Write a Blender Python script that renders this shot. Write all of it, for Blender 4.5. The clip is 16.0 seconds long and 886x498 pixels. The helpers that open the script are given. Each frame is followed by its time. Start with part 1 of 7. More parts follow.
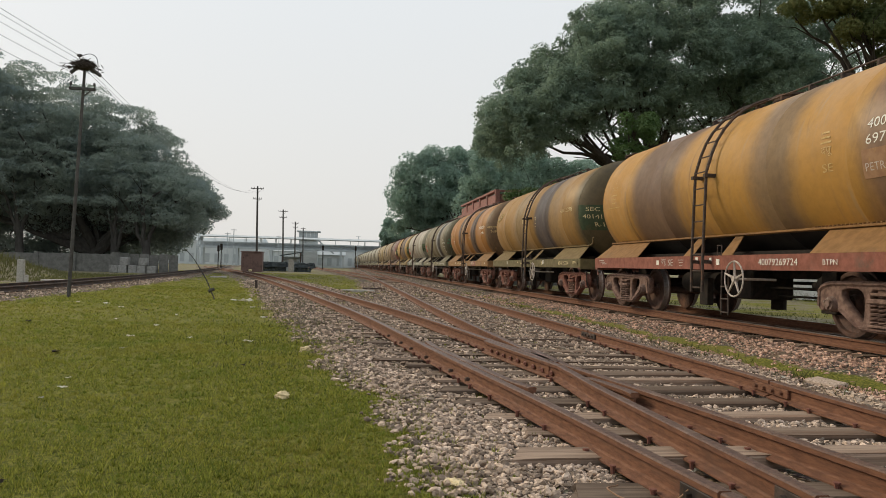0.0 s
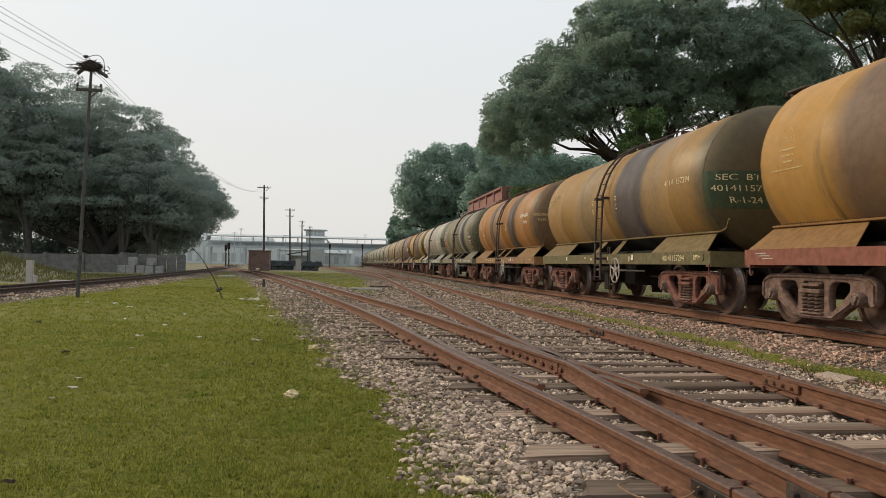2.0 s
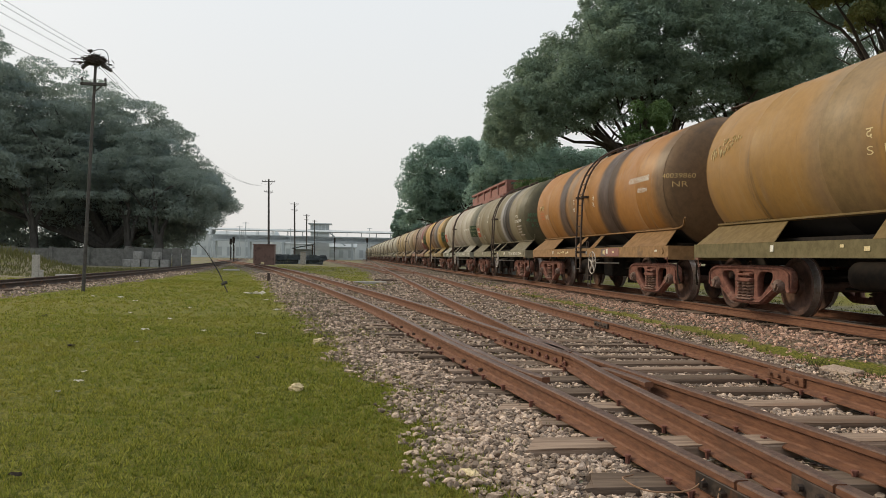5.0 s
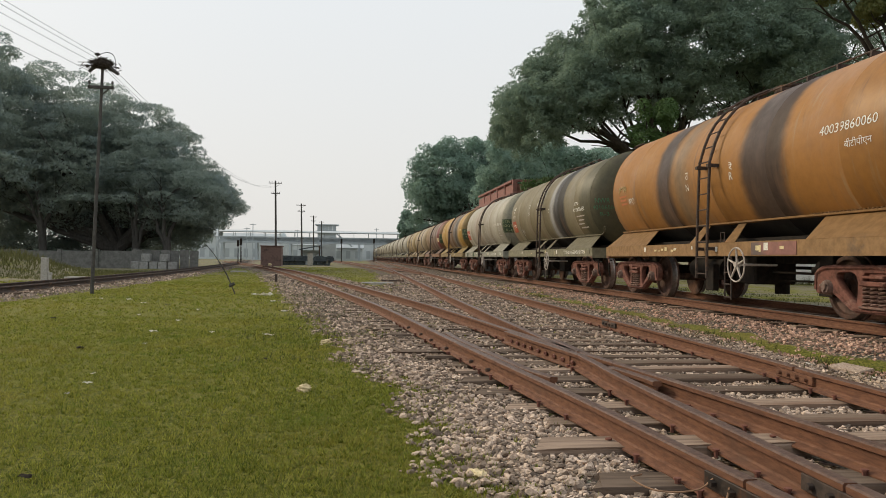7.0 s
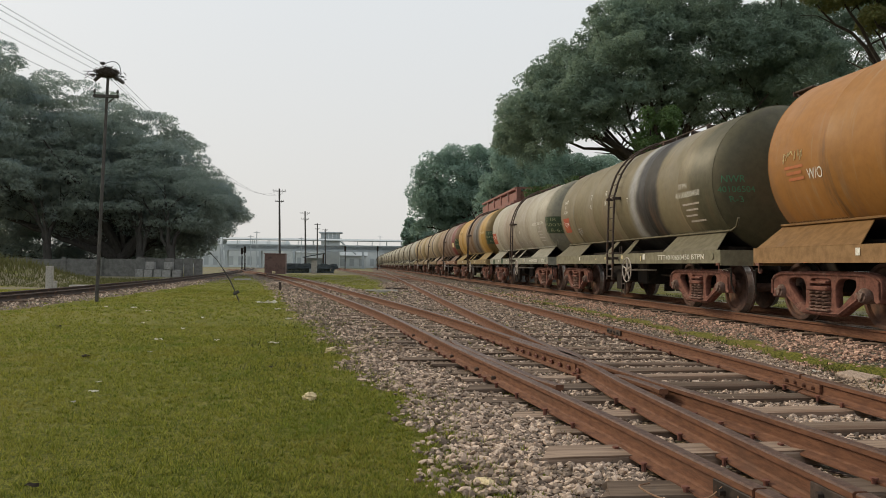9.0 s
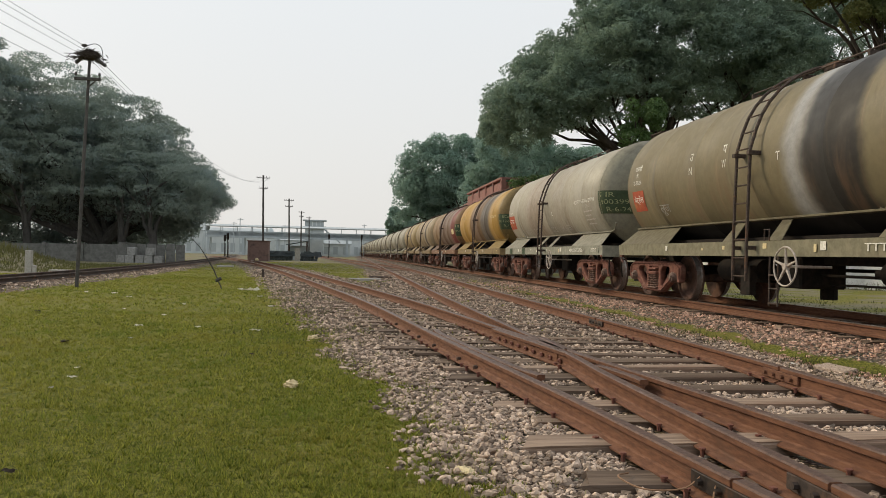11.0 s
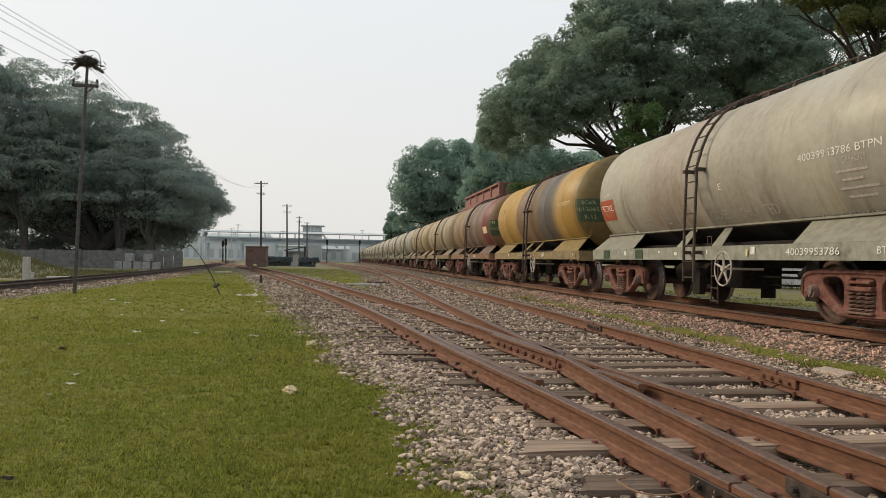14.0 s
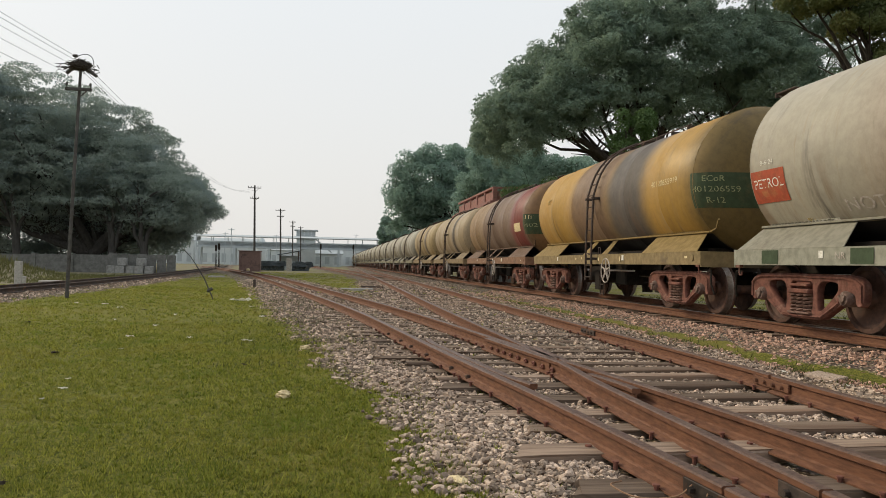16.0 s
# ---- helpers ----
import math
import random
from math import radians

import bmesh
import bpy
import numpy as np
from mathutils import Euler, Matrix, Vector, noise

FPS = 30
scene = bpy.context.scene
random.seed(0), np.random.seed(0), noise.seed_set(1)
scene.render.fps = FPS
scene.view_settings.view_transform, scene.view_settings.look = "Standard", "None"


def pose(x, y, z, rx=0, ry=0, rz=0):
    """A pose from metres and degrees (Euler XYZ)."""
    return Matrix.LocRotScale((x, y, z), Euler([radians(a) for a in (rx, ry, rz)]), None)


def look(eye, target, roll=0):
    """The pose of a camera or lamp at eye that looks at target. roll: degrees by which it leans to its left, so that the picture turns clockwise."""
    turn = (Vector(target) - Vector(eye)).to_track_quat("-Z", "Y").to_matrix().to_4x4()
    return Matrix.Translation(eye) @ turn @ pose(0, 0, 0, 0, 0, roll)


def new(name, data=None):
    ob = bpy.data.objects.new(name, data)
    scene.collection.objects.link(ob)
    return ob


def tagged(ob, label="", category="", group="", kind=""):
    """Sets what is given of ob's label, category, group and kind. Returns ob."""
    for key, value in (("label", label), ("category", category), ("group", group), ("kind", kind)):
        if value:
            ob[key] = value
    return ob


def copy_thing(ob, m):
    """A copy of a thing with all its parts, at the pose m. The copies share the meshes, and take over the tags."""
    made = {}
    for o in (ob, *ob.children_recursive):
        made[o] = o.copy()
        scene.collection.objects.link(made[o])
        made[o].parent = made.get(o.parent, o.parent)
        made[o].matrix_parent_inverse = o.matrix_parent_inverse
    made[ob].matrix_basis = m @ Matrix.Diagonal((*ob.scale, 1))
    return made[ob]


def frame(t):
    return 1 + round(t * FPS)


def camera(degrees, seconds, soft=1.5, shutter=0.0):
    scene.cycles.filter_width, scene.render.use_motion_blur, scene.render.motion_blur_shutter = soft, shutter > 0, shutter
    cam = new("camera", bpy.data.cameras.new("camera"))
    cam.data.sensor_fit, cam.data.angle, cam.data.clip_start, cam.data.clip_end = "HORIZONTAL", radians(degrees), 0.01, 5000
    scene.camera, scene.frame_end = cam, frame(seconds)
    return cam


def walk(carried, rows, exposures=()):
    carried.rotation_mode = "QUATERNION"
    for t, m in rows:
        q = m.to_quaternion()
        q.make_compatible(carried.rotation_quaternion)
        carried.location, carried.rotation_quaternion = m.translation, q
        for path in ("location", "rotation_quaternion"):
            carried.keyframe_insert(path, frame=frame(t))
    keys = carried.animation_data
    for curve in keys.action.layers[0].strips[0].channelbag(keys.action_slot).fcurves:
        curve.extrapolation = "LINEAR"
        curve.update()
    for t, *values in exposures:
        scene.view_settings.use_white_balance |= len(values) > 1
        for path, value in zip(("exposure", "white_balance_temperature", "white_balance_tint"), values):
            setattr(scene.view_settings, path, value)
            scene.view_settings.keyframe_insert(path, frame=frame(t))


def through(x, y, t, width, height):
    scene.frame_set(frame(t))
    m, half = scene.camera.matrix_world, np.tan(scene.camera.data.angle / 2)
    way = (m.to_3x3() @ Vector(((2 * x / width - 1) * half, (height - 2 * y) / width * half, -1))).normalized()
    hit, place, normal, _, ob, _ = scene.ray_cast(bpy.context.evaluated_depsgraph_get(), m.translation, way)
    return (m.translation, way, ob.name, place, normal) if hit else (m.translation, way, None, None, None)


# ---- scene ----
EYE_ROWS = [  # seconds, x, y, z, tilt, lean, turn
    (0, 0.005, -0.008, 0.903, 91.38, -1.67, -8.10),
    (0.5, 0.002, -0.002, 0.906, 91.28, -1.27, -7.75),
    (1, 0.001, -0.003, 0.906, 91.31, -1.21, -7.14),
    (1.5, -0.002, -0.002, 0.909, 91.39, -1.49, -7.35),
    (2, -0.001, -0.001, 0.905, 91.17, -1.18, -7.58),
    (2.5, 0.002, -0.002, 0.908, 91.53, -1.69, -8.05),
    (3, 0.003, -0.002, 0.904, 91.39, -1.54, -7.32),
    (3.5, 0.004, 0.004, 0.902, 91.43, -1.20, -7.23),
    (4, 0.004, 0.006, 0.903, 90.96, -1.13, -7.32),
    (6.5, -0.002, -0.001, 0.902, 90.58, -0.81, -6.84),
    (7, 0.004, 0.005, 0.902, 90.69, -0.72, -6.71),
    (7.5, 0.001, 0.002, 0.906, 90.77, -0.90, -6.83),
    (8, -0.003, -0.000, 0.907, 91.47, -1.02, -6.70),
    (8.5, -0.005, -0.001, 0.906, 91.65, -0.87, -6.42),
    (9, -0.012, 0.005, 0.905, 91.25, -0.61, -6.44),
    (9.5, -0.007, 0.011, 0.904, 91.26, -0.64, -6.67),
    (12, -0.005, 0.016, 0.901, 90.04, -1.48, -8.07),
    (12.5, -0.006, 0.013, 0.903, 90.23, -1.27, -8.01),
    (13, -0.001, 0.013, 0.905, 90.36, -1.20, -7.75),
    (13.5, -0.007, 0.005, 0.902, 90.70, -1.00, -7.74),
    (14, -0.008, 0.008, 0.904, 90.85, -1.10, -7.79),
    (14.5, -0.007, 0.003, 0.902, 91.00, -1.12, -8.06),
    (15, -0.013, 0.007, 0.905, 90.99, -1.04, -8.13),
    (15.5, -0.012, 0.003, 0.902, 91.12, -1.14, -8.00),
    (16, -0.011, 0.001, 0.901, 91.21, -1.16, -8.26),
]
cam = camera(60.50, 16.0, soft=0.5)
walk(cam, [(t, pose(x, y, z, a, b, c)) for t, x, y, z, a, b, c in EYE_ROWS],
     [(0, 0.0), (3, 0.03), (6.5, 0.03), (8, 0.0), (9, -0.08), (9.5, -0.05), (12, 0.06), (16, 0.06)])

# ---------------------------------------------------------------- light
world = bpy.data.worlds.new("hazy_sky")
scene.world = world
world.use_nodes = True
wn = world.node_tree
wn.nodes.clear()
w_out = wn.nodes.new("ShaderNodeOutputWorld")
w_bg = wn.nodes.new("ShaderNodeBackground")
w_sky = wn.nodes.new("ShaderNodeTexSky")
w_sky.sky_type = "NISHITA"
w_sky.sun_disc = False
w_sky.sun_elevation = radians(31)
w_sky.sun_rotation = radians(-57)
w_sky.air_density, w_sky.dust_density, w_sky.ozone_density = 1.0, 6.0, 1.0
w_gain = wn.nodes.new("ShaderNodeVectorMath")
w_gain.operation = "SCALE"
w_gain.inputs["Scale"].default_value = 0.07
w_haze = wn.nodes.new("ShaderNodeMix")      # thin high haze over the whole sky
w_haze.data_type = "RGBA"
w_haze.inputs["Factor"].default_value = 0.86
w_grad = wn.nodes.new("ShaderNodeValToRGB")
w_tc = wn.nodes.new("ShaderNodeTexCoord")
w_sep = wn.nodes.new("ShaderNodeSeparateXYZ")
wn.links.new(w_tc.outputs["Generated"], w_sep.inputs["Vector"])
wn.links.new(w_sep.outputs["Z"], w_grad.inputs["Fac"])
w_grad.color_ramp.elements[0].position = 0.0
w_grad.color_ramp.elements[0].color = (0.87, 0.85, 0.81, 1)
w_grad.color_ramp.elements[1].position = 0.45
w_grad.color_ramp.elements[1].color = (0.90, 0.95, 0.985, 1)
wn.links.new(w_sky.outputs["Color"], w_gain.inputs[0])
wn.links.new(w_gain.outputs["Vector"], w_haze.inputs["A"])
wn.links.new(w_grad.outputs["Color"], w_haze.inputs["B"])
wn.links.new(w_haze.outputs["Result"], w_bg.inputs["Color"])
w_bg.inputs["Strength"].default_value = 1.0
wn.links.new(w_bg.outputs["Background"], w_out.inputs["Surface"])

sun_data = bpy.data.lights.new("sun", "SUN")
sun_data.energy, sun_data.angle, sun_data.color = 2.0, radians(14), (1.0, 0.84, 0.58)
sun = new("sun", sun_data)
sun.matrix_basis = look((-40, 26, 30), (0, 0, 0))

# ---------------------------------------------------------------- materials


def nodes_of(name):
    m = bpy.data.materials.new(name)
    m.use_nodes = True
    nt = m.node_tree
    return m, nt, nt.nodes["Principled BSDF"]


def mixer(nt, a, b, fac, kind="MIX"):
    """Mix two colours; each input is a colour, a value or a socket."""
    n = nt.nodes.new("ShaderNodeMix")
    n.data_type, n.blend_type = "RGBA", kind
    for key, v in (("A", a), ("B", b), ("Factor", fac)):
        if isinstance(v, bpy.types.NodeSocket):
            nt.links.new(v, n.inputs[key])
        elif isinstance(v, (int, float)):
            n.inputs[key].default_value = v if key == "Factor" else (v, v, v, 1)
        else:
            n.inputs[key].default_value = (*v, 1)
    return n.outputs["Result"]


def noise_of(nt, scale, detail=4, rough=0.6, stretch=(1, 1, 1), coord="Object", distort=0.0):
    tc = nt.nodes.new("ShaderNodeTexCoord")
    mp = nt.nodes.new("ShaderNodeMapping")
    mp.inputs["Scale"].default_value = stretch
    n = nt.nodes.new("ShaderNodeTexNoise")
    n.inputs["Scale"].default_value, n.inputs["Detail"].default_value = scale, detail
    n.inputs["Roughness"].default_value, n.inputs["Distortion"].default_value = rough, distort
    nt.links.new(tc.outputs[coord], mp.inputs["Vector"])
    nt.links.new(mp.outputs["Vector"], n.inputs["Vector"])
    return n.outputs["Fac"]


def ramp(nt, fac, lo, hi, a=0.0, b=1.0):
    n = nt.nodes.new("ShaderNodeMapRange")
    n.interpolation_type = "SMOOTHSTEP"
    n.inputs["From Min"].default_value, n.inputs["From Max"].default_value = lo, hi
    n.inputs["To Min"].default_value, n.inputs["To Max"].default_value = a, b
    nt.links.new(fac, n.inputs["Value"])
    return n.outputs["Result"]


def math_of(nt, op, a, b=0.0):
    n = nt.nodes.new("ShaderNodeMath")
    n.operation = op
    for i, v in enumerate((a, b)):
        if isinstance(v, bpy.types.NodeSocket):
            nt.links.new(v, n.inputs[i])
        else:
            n.inputs[i].default_value = v
    return n.outputs[0]


def bumped(nt, bsdf, height, strength, distance):
    n = nt.nodes.new("ShaderNodeBump")
    n.inputs["Strength"].default_value, n.inputs["Distance"].default_value = strength, distance
    nt.links.new(height, n.inputs["Height"])
    nt.links.new(n.outputs["Normal"], bsdf.inputs["Normal"])


def surface(name, c1, c2, scale=6.0, rough=0.75, metal=0.0, bump=0.3, dist=0.004, wear=None, wear_scale=1.5,
            wear_at=(0.52, 0.7), stretch=(1, 1, 1), island=0.0, per_object=0.0, spec=0.4):
    """A weathered surface: two tones at a fine scale, stains or wear at a broad one."""
    m, nt, b = nodes_of(name)
    fine = noise_of(nt, scale, 6, 0.65, stretch)
    col = mixer(nt, c1, c2, ramp(nt, fine, 0.35, 0.68))
    if wear:
        broad = noise_of(nt, wear_scale, 5, 0.7, stretch, distort=0.4)
        col = mixer(nt, col, wear, ramp(nt, broad, *wear_at))
    if island:
        g = nt.nodes.new("ShaderNodeNewGeometry")
        col = mixer(nt, col, ramp(nt, g.outputs["Random Per Island"], 0, 1, 1 - island, 1 + island), 1.0, "MULTIPLY")
    if per_object:
        o = nt.nodes.new("ShaderNodeObjectInfo")
        col = mixer(nt, col, ramp(nt, o.outputs["Random"], 0, 1, 1 - per_object, 1 + per_object), 1.0, "MULTIPLY")
    nt.links.new(col, b.inputs["Base Color"])
    b.inputs["Metallic"].default_value = metal
    b.inputs["Specular IOR Level"].default_value = spec
    nt.links.new(ramp(nt, fine, 0.2, 0.8, rough - 0.12, min(1, rough + 0.12)), b.inputs["Roughness"])
    if bump:
        bumped(nt, b, fine, bump, dist)
    return m


def plain(name, c, rough=0.7, metal=0.0):
    return surface(name, c, tuple(v * 0.78 for v in c), 9.0, rough, metal, 0.15, 0.002)


M_RAIL = surface("rusty_rail_web", (0.185, 0.082, 0.043), (0.110, 0.049, 0.029), 26, 0.8, 0.1, 0.3, 0.002, (0.115, 0.058, 0.036), 2.2, (0.55, 0.75), (1, 0.35, 2))
M_HEAD = surface("worn_rail_head", (0.125, 0.066, 0.043), (0.075, 0.044, 0.032), 30, 0.5, 0.4, 0.15, 0.001, (0.165, 0.11, 0.08), 3)
M_BRIGHT = surface("polished_rail_head", (0.28, 0.22, 0.19), (0.2, 0.13, 0.09), 30, 0.38, 0.8, 0.1, 0.001, (0.24, 0.13, 0.07), 2)
M_GREASE = surface("greasy_black_steel", (0.028, 0.024, 0.022), (0.06, 0.045, 0.035), 25, 0.5, 0.4, 0.4, 0.003, (0.12, 0.06, 0.035), 6)
M_SLEEPER = surface("weathered_timber", (0.255, 0.188, 0.142), (0.125, 0.09, 0.068), 15, 0.9, 0, 0.7, 0.005,
                    (0.14, 0.085, 0.058), 3.2, stretch=(0.22, 1.7, 1.7), per_object=0.40, spec=0.12)
M_STONE = surface("ballast_stone", (0.48, 0.376, 0.298), (0.22, 0.165, 0.128), 42, 0.92, 0, 0.6, 0.004,
                  (0.33, 0.25, 0.185), 0.7, (0.46, 0.68), island=0.6, spec=0.15)
M_STONE_M = surface("pinkish_ballast_stone", (0.60, 0.40, 0.305), (0.345, 0.22, 0.163), 42, 0.92, 0, 0.6, 0.004,
                    (0.44, 0.27, 0.195), 0.7, (0.46, 0.68), island=0.4, spec=0.15)
M_CONCRETE = surface("weathered_concrete", (0.42, 0.40, 0.36), (0.3, 0.285, 0.26), 12, 0.9, 0, 0.4, 0.004, (0.2, 0.19, 0.17), 1.3)
M_PALE = surface("pale_stone", (0.68, 0.56, 0.34), (0.42, 0.33, 0.19), 14, 0.9, 0, 0.5, 0.004)
M_IRON = surface("rusty_dark_iron", (0.085, 0.06, 0.048), (0.045, 0.035, 0.03), 18, 0.8, 0.2, 0.3, 0.002, (0.15, 0.075, 0.04), 4)
M_BOGIE = surface("rust_brown_casting", (0.21, 0.084, 0.060), (0.105, 0.045, 0.034), 9, 0.85, 0.05, 0.4, 0.003, (0.27, 0.15, 0.115), 3)
M_DUSTY = surface("dust_covered_casting", (0.22, 0.138, 0.108), (0.10, 0.06, 0.048), 10, 0.9, 0, 0.3, 0.003, (0.12, 0.065, 0.05), 2.5)
M_SPRING = surface("dusty_spring_steel", (0.22, 0.13, 0.10), (0.12, 0.07, 0.055), 18, 0.75, 0.1, 0.2, 0.002)
M_AXLEBOX = surface("dusty_bearing_cap", (0.21, 0.14, 0.115), (0.11, 0.07, 0.055), 14, 0.7, 0.15, 0.3, 0.002, (0.33, 0.27, 0.23), 5)
M_WHEEL = surface("rusty_wheel_disc", (0.115, 0.062, 0.045), (0.06, 0.037, 0.03), 8, 0.7, 0.2, 0.2, 0.002, (0.19, 0.095, 0.06), 2)
M_TYRE = surface("bright_tyre_edge", (0.42, 0.38, 0.36), (0.3, 0.25, 0.22), 12, 0.4, 0.85, 0.1, 0.001)
M_UNDER = surface("grimy_underframe", (0.016, 0.014, 0.012), (0.035, 0.027, 0.022), 9, 0.9, 0.0, 0.3, 0.004, spec=0.15)
M_WHITE = surface("white_marking_paint", (0.80, 0.78, 0.71), (0.58, 0.55, 0.48), 20, 0.8, 0, 0.05, 0.001)
M_DULLWHITE = surface("dusty_white_paint", (0.50, 0.45, 0.40), (0.34, 0.28, 0.24), 20, 0.8, 0, 0.1, 0.001)
M_YELLOWISH = surface("cream_marking_paint", (0.70, 0.58, 0.33), (0.55, 0.45, 0.25), 20, 0.8, 0, 0.05, 0.001)
M_GREENPAINT = surface("dark_green_stencil_panel", (0.042, 0.068, 0.03), (0.034, 0.052, 0.024), 8, 0.7, 0, 0.1, 0.001, (0.085, 0.08, 0.032), 1.6)
M_REDPAINT = surface("faded_red_stencil_panel", (0.42, 0.075, 0.03), (0.3, 0.07, 0.035), 8, 0.75, 0, 0.1, 0.001, (0.4, 0.16, 0.06), 2.5)
M_FADEDTEXT = surface("faded_cream_stencil", (0.56, 0.40, 0.19), (0.42, 0.28, 0.10), 24, 0.8, 0, 0.05, 0.001)
M_FADEDRED = surface("worn_red_paint", (0.46, 0.15, 0.06), (0.38, 0.14, 0.055), 8, 0.75, 0, 0.1, 0.001)
M_DUSTROSE = surface("faded_rose_paint", (0.30, 0.17, 0.09), (0.24, 0.13, 0.07), 8, 0.75, 0, 0.1, 0.001, (0.34, 0.2, 0.07), 3)
M_STENCIL = surface("worn_pale_stencil", (0.36, 0.36, 0.20), (0.16, 0.19, 0.09), 30, 0.8, 0, 0.05, 0.001, (0.06, 0.09, 0.04), 9, (0.58, 0.66))
M_GREENTEXT = plain("green_lettering", (0.06, 0.2, 0.1))
# bark copy for the distant trees, its colour greyed to suggest haze
M_BARK_L = surface("haze_greyed_bark", (0.07, 0.066, 0.06), (0.042, 0.04, 0.037), 6, 0.95, 0, 0.8, 0.02, stretch=(1, 1, 0.25))
M_BARK = surface("dark_bark", (0.055, 0.043, 0.034), (0.028, 0.022, 0.018), 6, 0.95, 0, 0.8, 0.02, stretch=(1, 1, 0.25))
M_POLE = surface("weathered_steel_pole", (0.085, 0.080, 0.074), (0.05, 0.046, 0.043), 8, 0.7, 0.2, 0.2, 0.003)
M_WIRE = plain("dark_wire", (0.05, 0.05, 0.055), 0.6)
M_TWIG = surface("dry_twigs", (0.05, 0.038, 0.028), (0.028, 0.022, 0.017), 20, 0.95, 0, 0.5, 0.01)
# plaster colour darkened for the tree shade on the western wall
M_WALLGREY = surface("grimy_shaded_plaster_wall", (0.16, 0.16, 0.15), (0.105, 0.105, 0.098), 3, 0.92, 0, 0.3, 0.005, (0.075, 0.08, 0.07), 0.5)
M_BLOCK = surface("pale_concrete_block", (0.30, 0.30, 0.29), (0.21, 0.21, 0.2), 6, 0.92, 0, 0.3, 0.005, (0.14, 0.14, 0.13), 1.2)
M_WHITEWALL = surface("whitewashed_wall", (0.80, 0.80, 0.78), (0.68, 0.68, 0.65), 2, 0.9, 0, 0.2, 0.004, (0.5, 0.5, 0.46), 0.6, (0.6, 0.8))
# the hut's brown is lightened, with some haze in the colour
M_HUT = surface("brown_painted_metal", (0.20, 0.125, 0.108), (0.16, 0.105, 0.092), 5, 0.8, 0, 0.2, 0.003, (0.08, 0.055, 0.045), 1.2)
M_DARKHEAP = surface("dark_tarpaulin", (0.06, 0.075, 0.082), (0.085, 0.10, 0.107), 4, 0.9, 0, 0.5, 0.02)
# the far station's colours are paled and blued to carry the distance haze
M_FARSTEEL = surface("haze_paled_steelwork", (0.42, 0.465, 0.49), (0.36, 0.405, 0.43), 1.0, 0.85, 0, 0.1, 0.01)
M_FARWALL = surface("haze_paled_building", (0.58, 0.62, 0.63), (0.51, 0.56, 0.575), 0.5, 0.9, 0, 0.1, 0.01)
M_FARROOF = surface("haze_paled_sheet_roof", (0.45, 0.49, 0.51), (0.38, 0.42, 0.44), 0.6, 0.8, 0, 0.1, 0.01)
M_FARGLASS = surface("haze_paled_window_glass", (0.40, 0.445, 0.46), (0.35, 0.39, 0.41), 1.0, 0.3, 0, 0, 0.01)
M_BRICKRED = surface("faded_red_parapet_paint", (0.29, 0.135, 0.11), (0.22, 0.11, 0.092), 5, 0.85, 0, 0.3, 0.004, (0.13, 0.10, 0.09), 1.0)
M_ROPE = plain("tan_wire", (0.26, 0.15, 0.085), 0.7)


def leafy(name, c1, c2, c3, gloss=0.35, through=0.34):
    m, nt, b = nodes_of(name)
    g = nt.nodes.new("ShaderNodeNewGeometry")
    broad = noise_of(nt, 0.35, 3)
    col = mixer(nt, c1, c2, g.outputs["Random Per Island"])
    col = mixer(nt, col, c3, ramp(nt, broad, 0.45, 0.68))
    nt.links.new(col, b.inputs["Base Color"])
    b.inputs["Roughness"].default_value = 0.55
    b.inputs["Specular IOR Level"].default_value = gloss
    t = nt.nodes.new("ShaderNodeBsdfTranslucent")
    nt.links.new(col, t.inputs["Color"])
    mx = nt.nodes.new("ShaderNodeMixShader")
    mx.inputs["Fac"].default_value = through
    nt.links.new(b.outputs[0], mx.inputs[1])
    nt.links.new(t.outputs[0], mx.inputs[2])
    nt.links.new(mx.outputs[0], nt.nodes["Material Output"].inputs["Surface"])
    return m


# rain tree leaves are greyed and lifted above leaf tone for haze
M_LEAF_L = leafy("haze_paled_rain_tree_leaves", (0.27, 0.325, 0.285), (0.31, 0.365, 0.315), (0.27, 0.335, 0.325), 0.04, 0.55)
M_LEAF_R = leafy("deep_green_leaves", (0.18, 0.245, 0.185), (0.24, 0.31, 0.225), (0.195, 0.27, 0.215), 0.08, 0.52)
# far leaves are paled and blued for the haze before them
M_LEAF_F = leafy("haze_blued_leaves", (0.235, 0.335, 0.275), (0.295, 0.40, 0.325), (0.25, 0.355, 0.30), 0.06, 0.55)
M_LEAF_Y = leafy("yellow_green_leaves", (0.13, 0.15, 0.055), (0.20, 0.19, 0.07), (0.10, 0.13, 0.055), 0.1)
M_LEAF_B = leafy("fresh_green_leaves", (0.06, 0.12, 0.035), (0.11, 0.18, 0.055), (0.08, 0.14, 0.04))
M_WEED = leafy("dull_green_weeds", (0.055, 0.066, 0.022), (0.125, 0.125, 0.045), (0.095, 0.095, 0.04), 0.06)
# a darker grass for the bank, tree shade included in its colour
M_BANKGRASS = leafy("rough_shaded_bank_grass", (0.08, 0.088, 0.03), (0.15, 0.145, 0.06), (0.10, 0.105, 0.045), 0.06, 0.3)


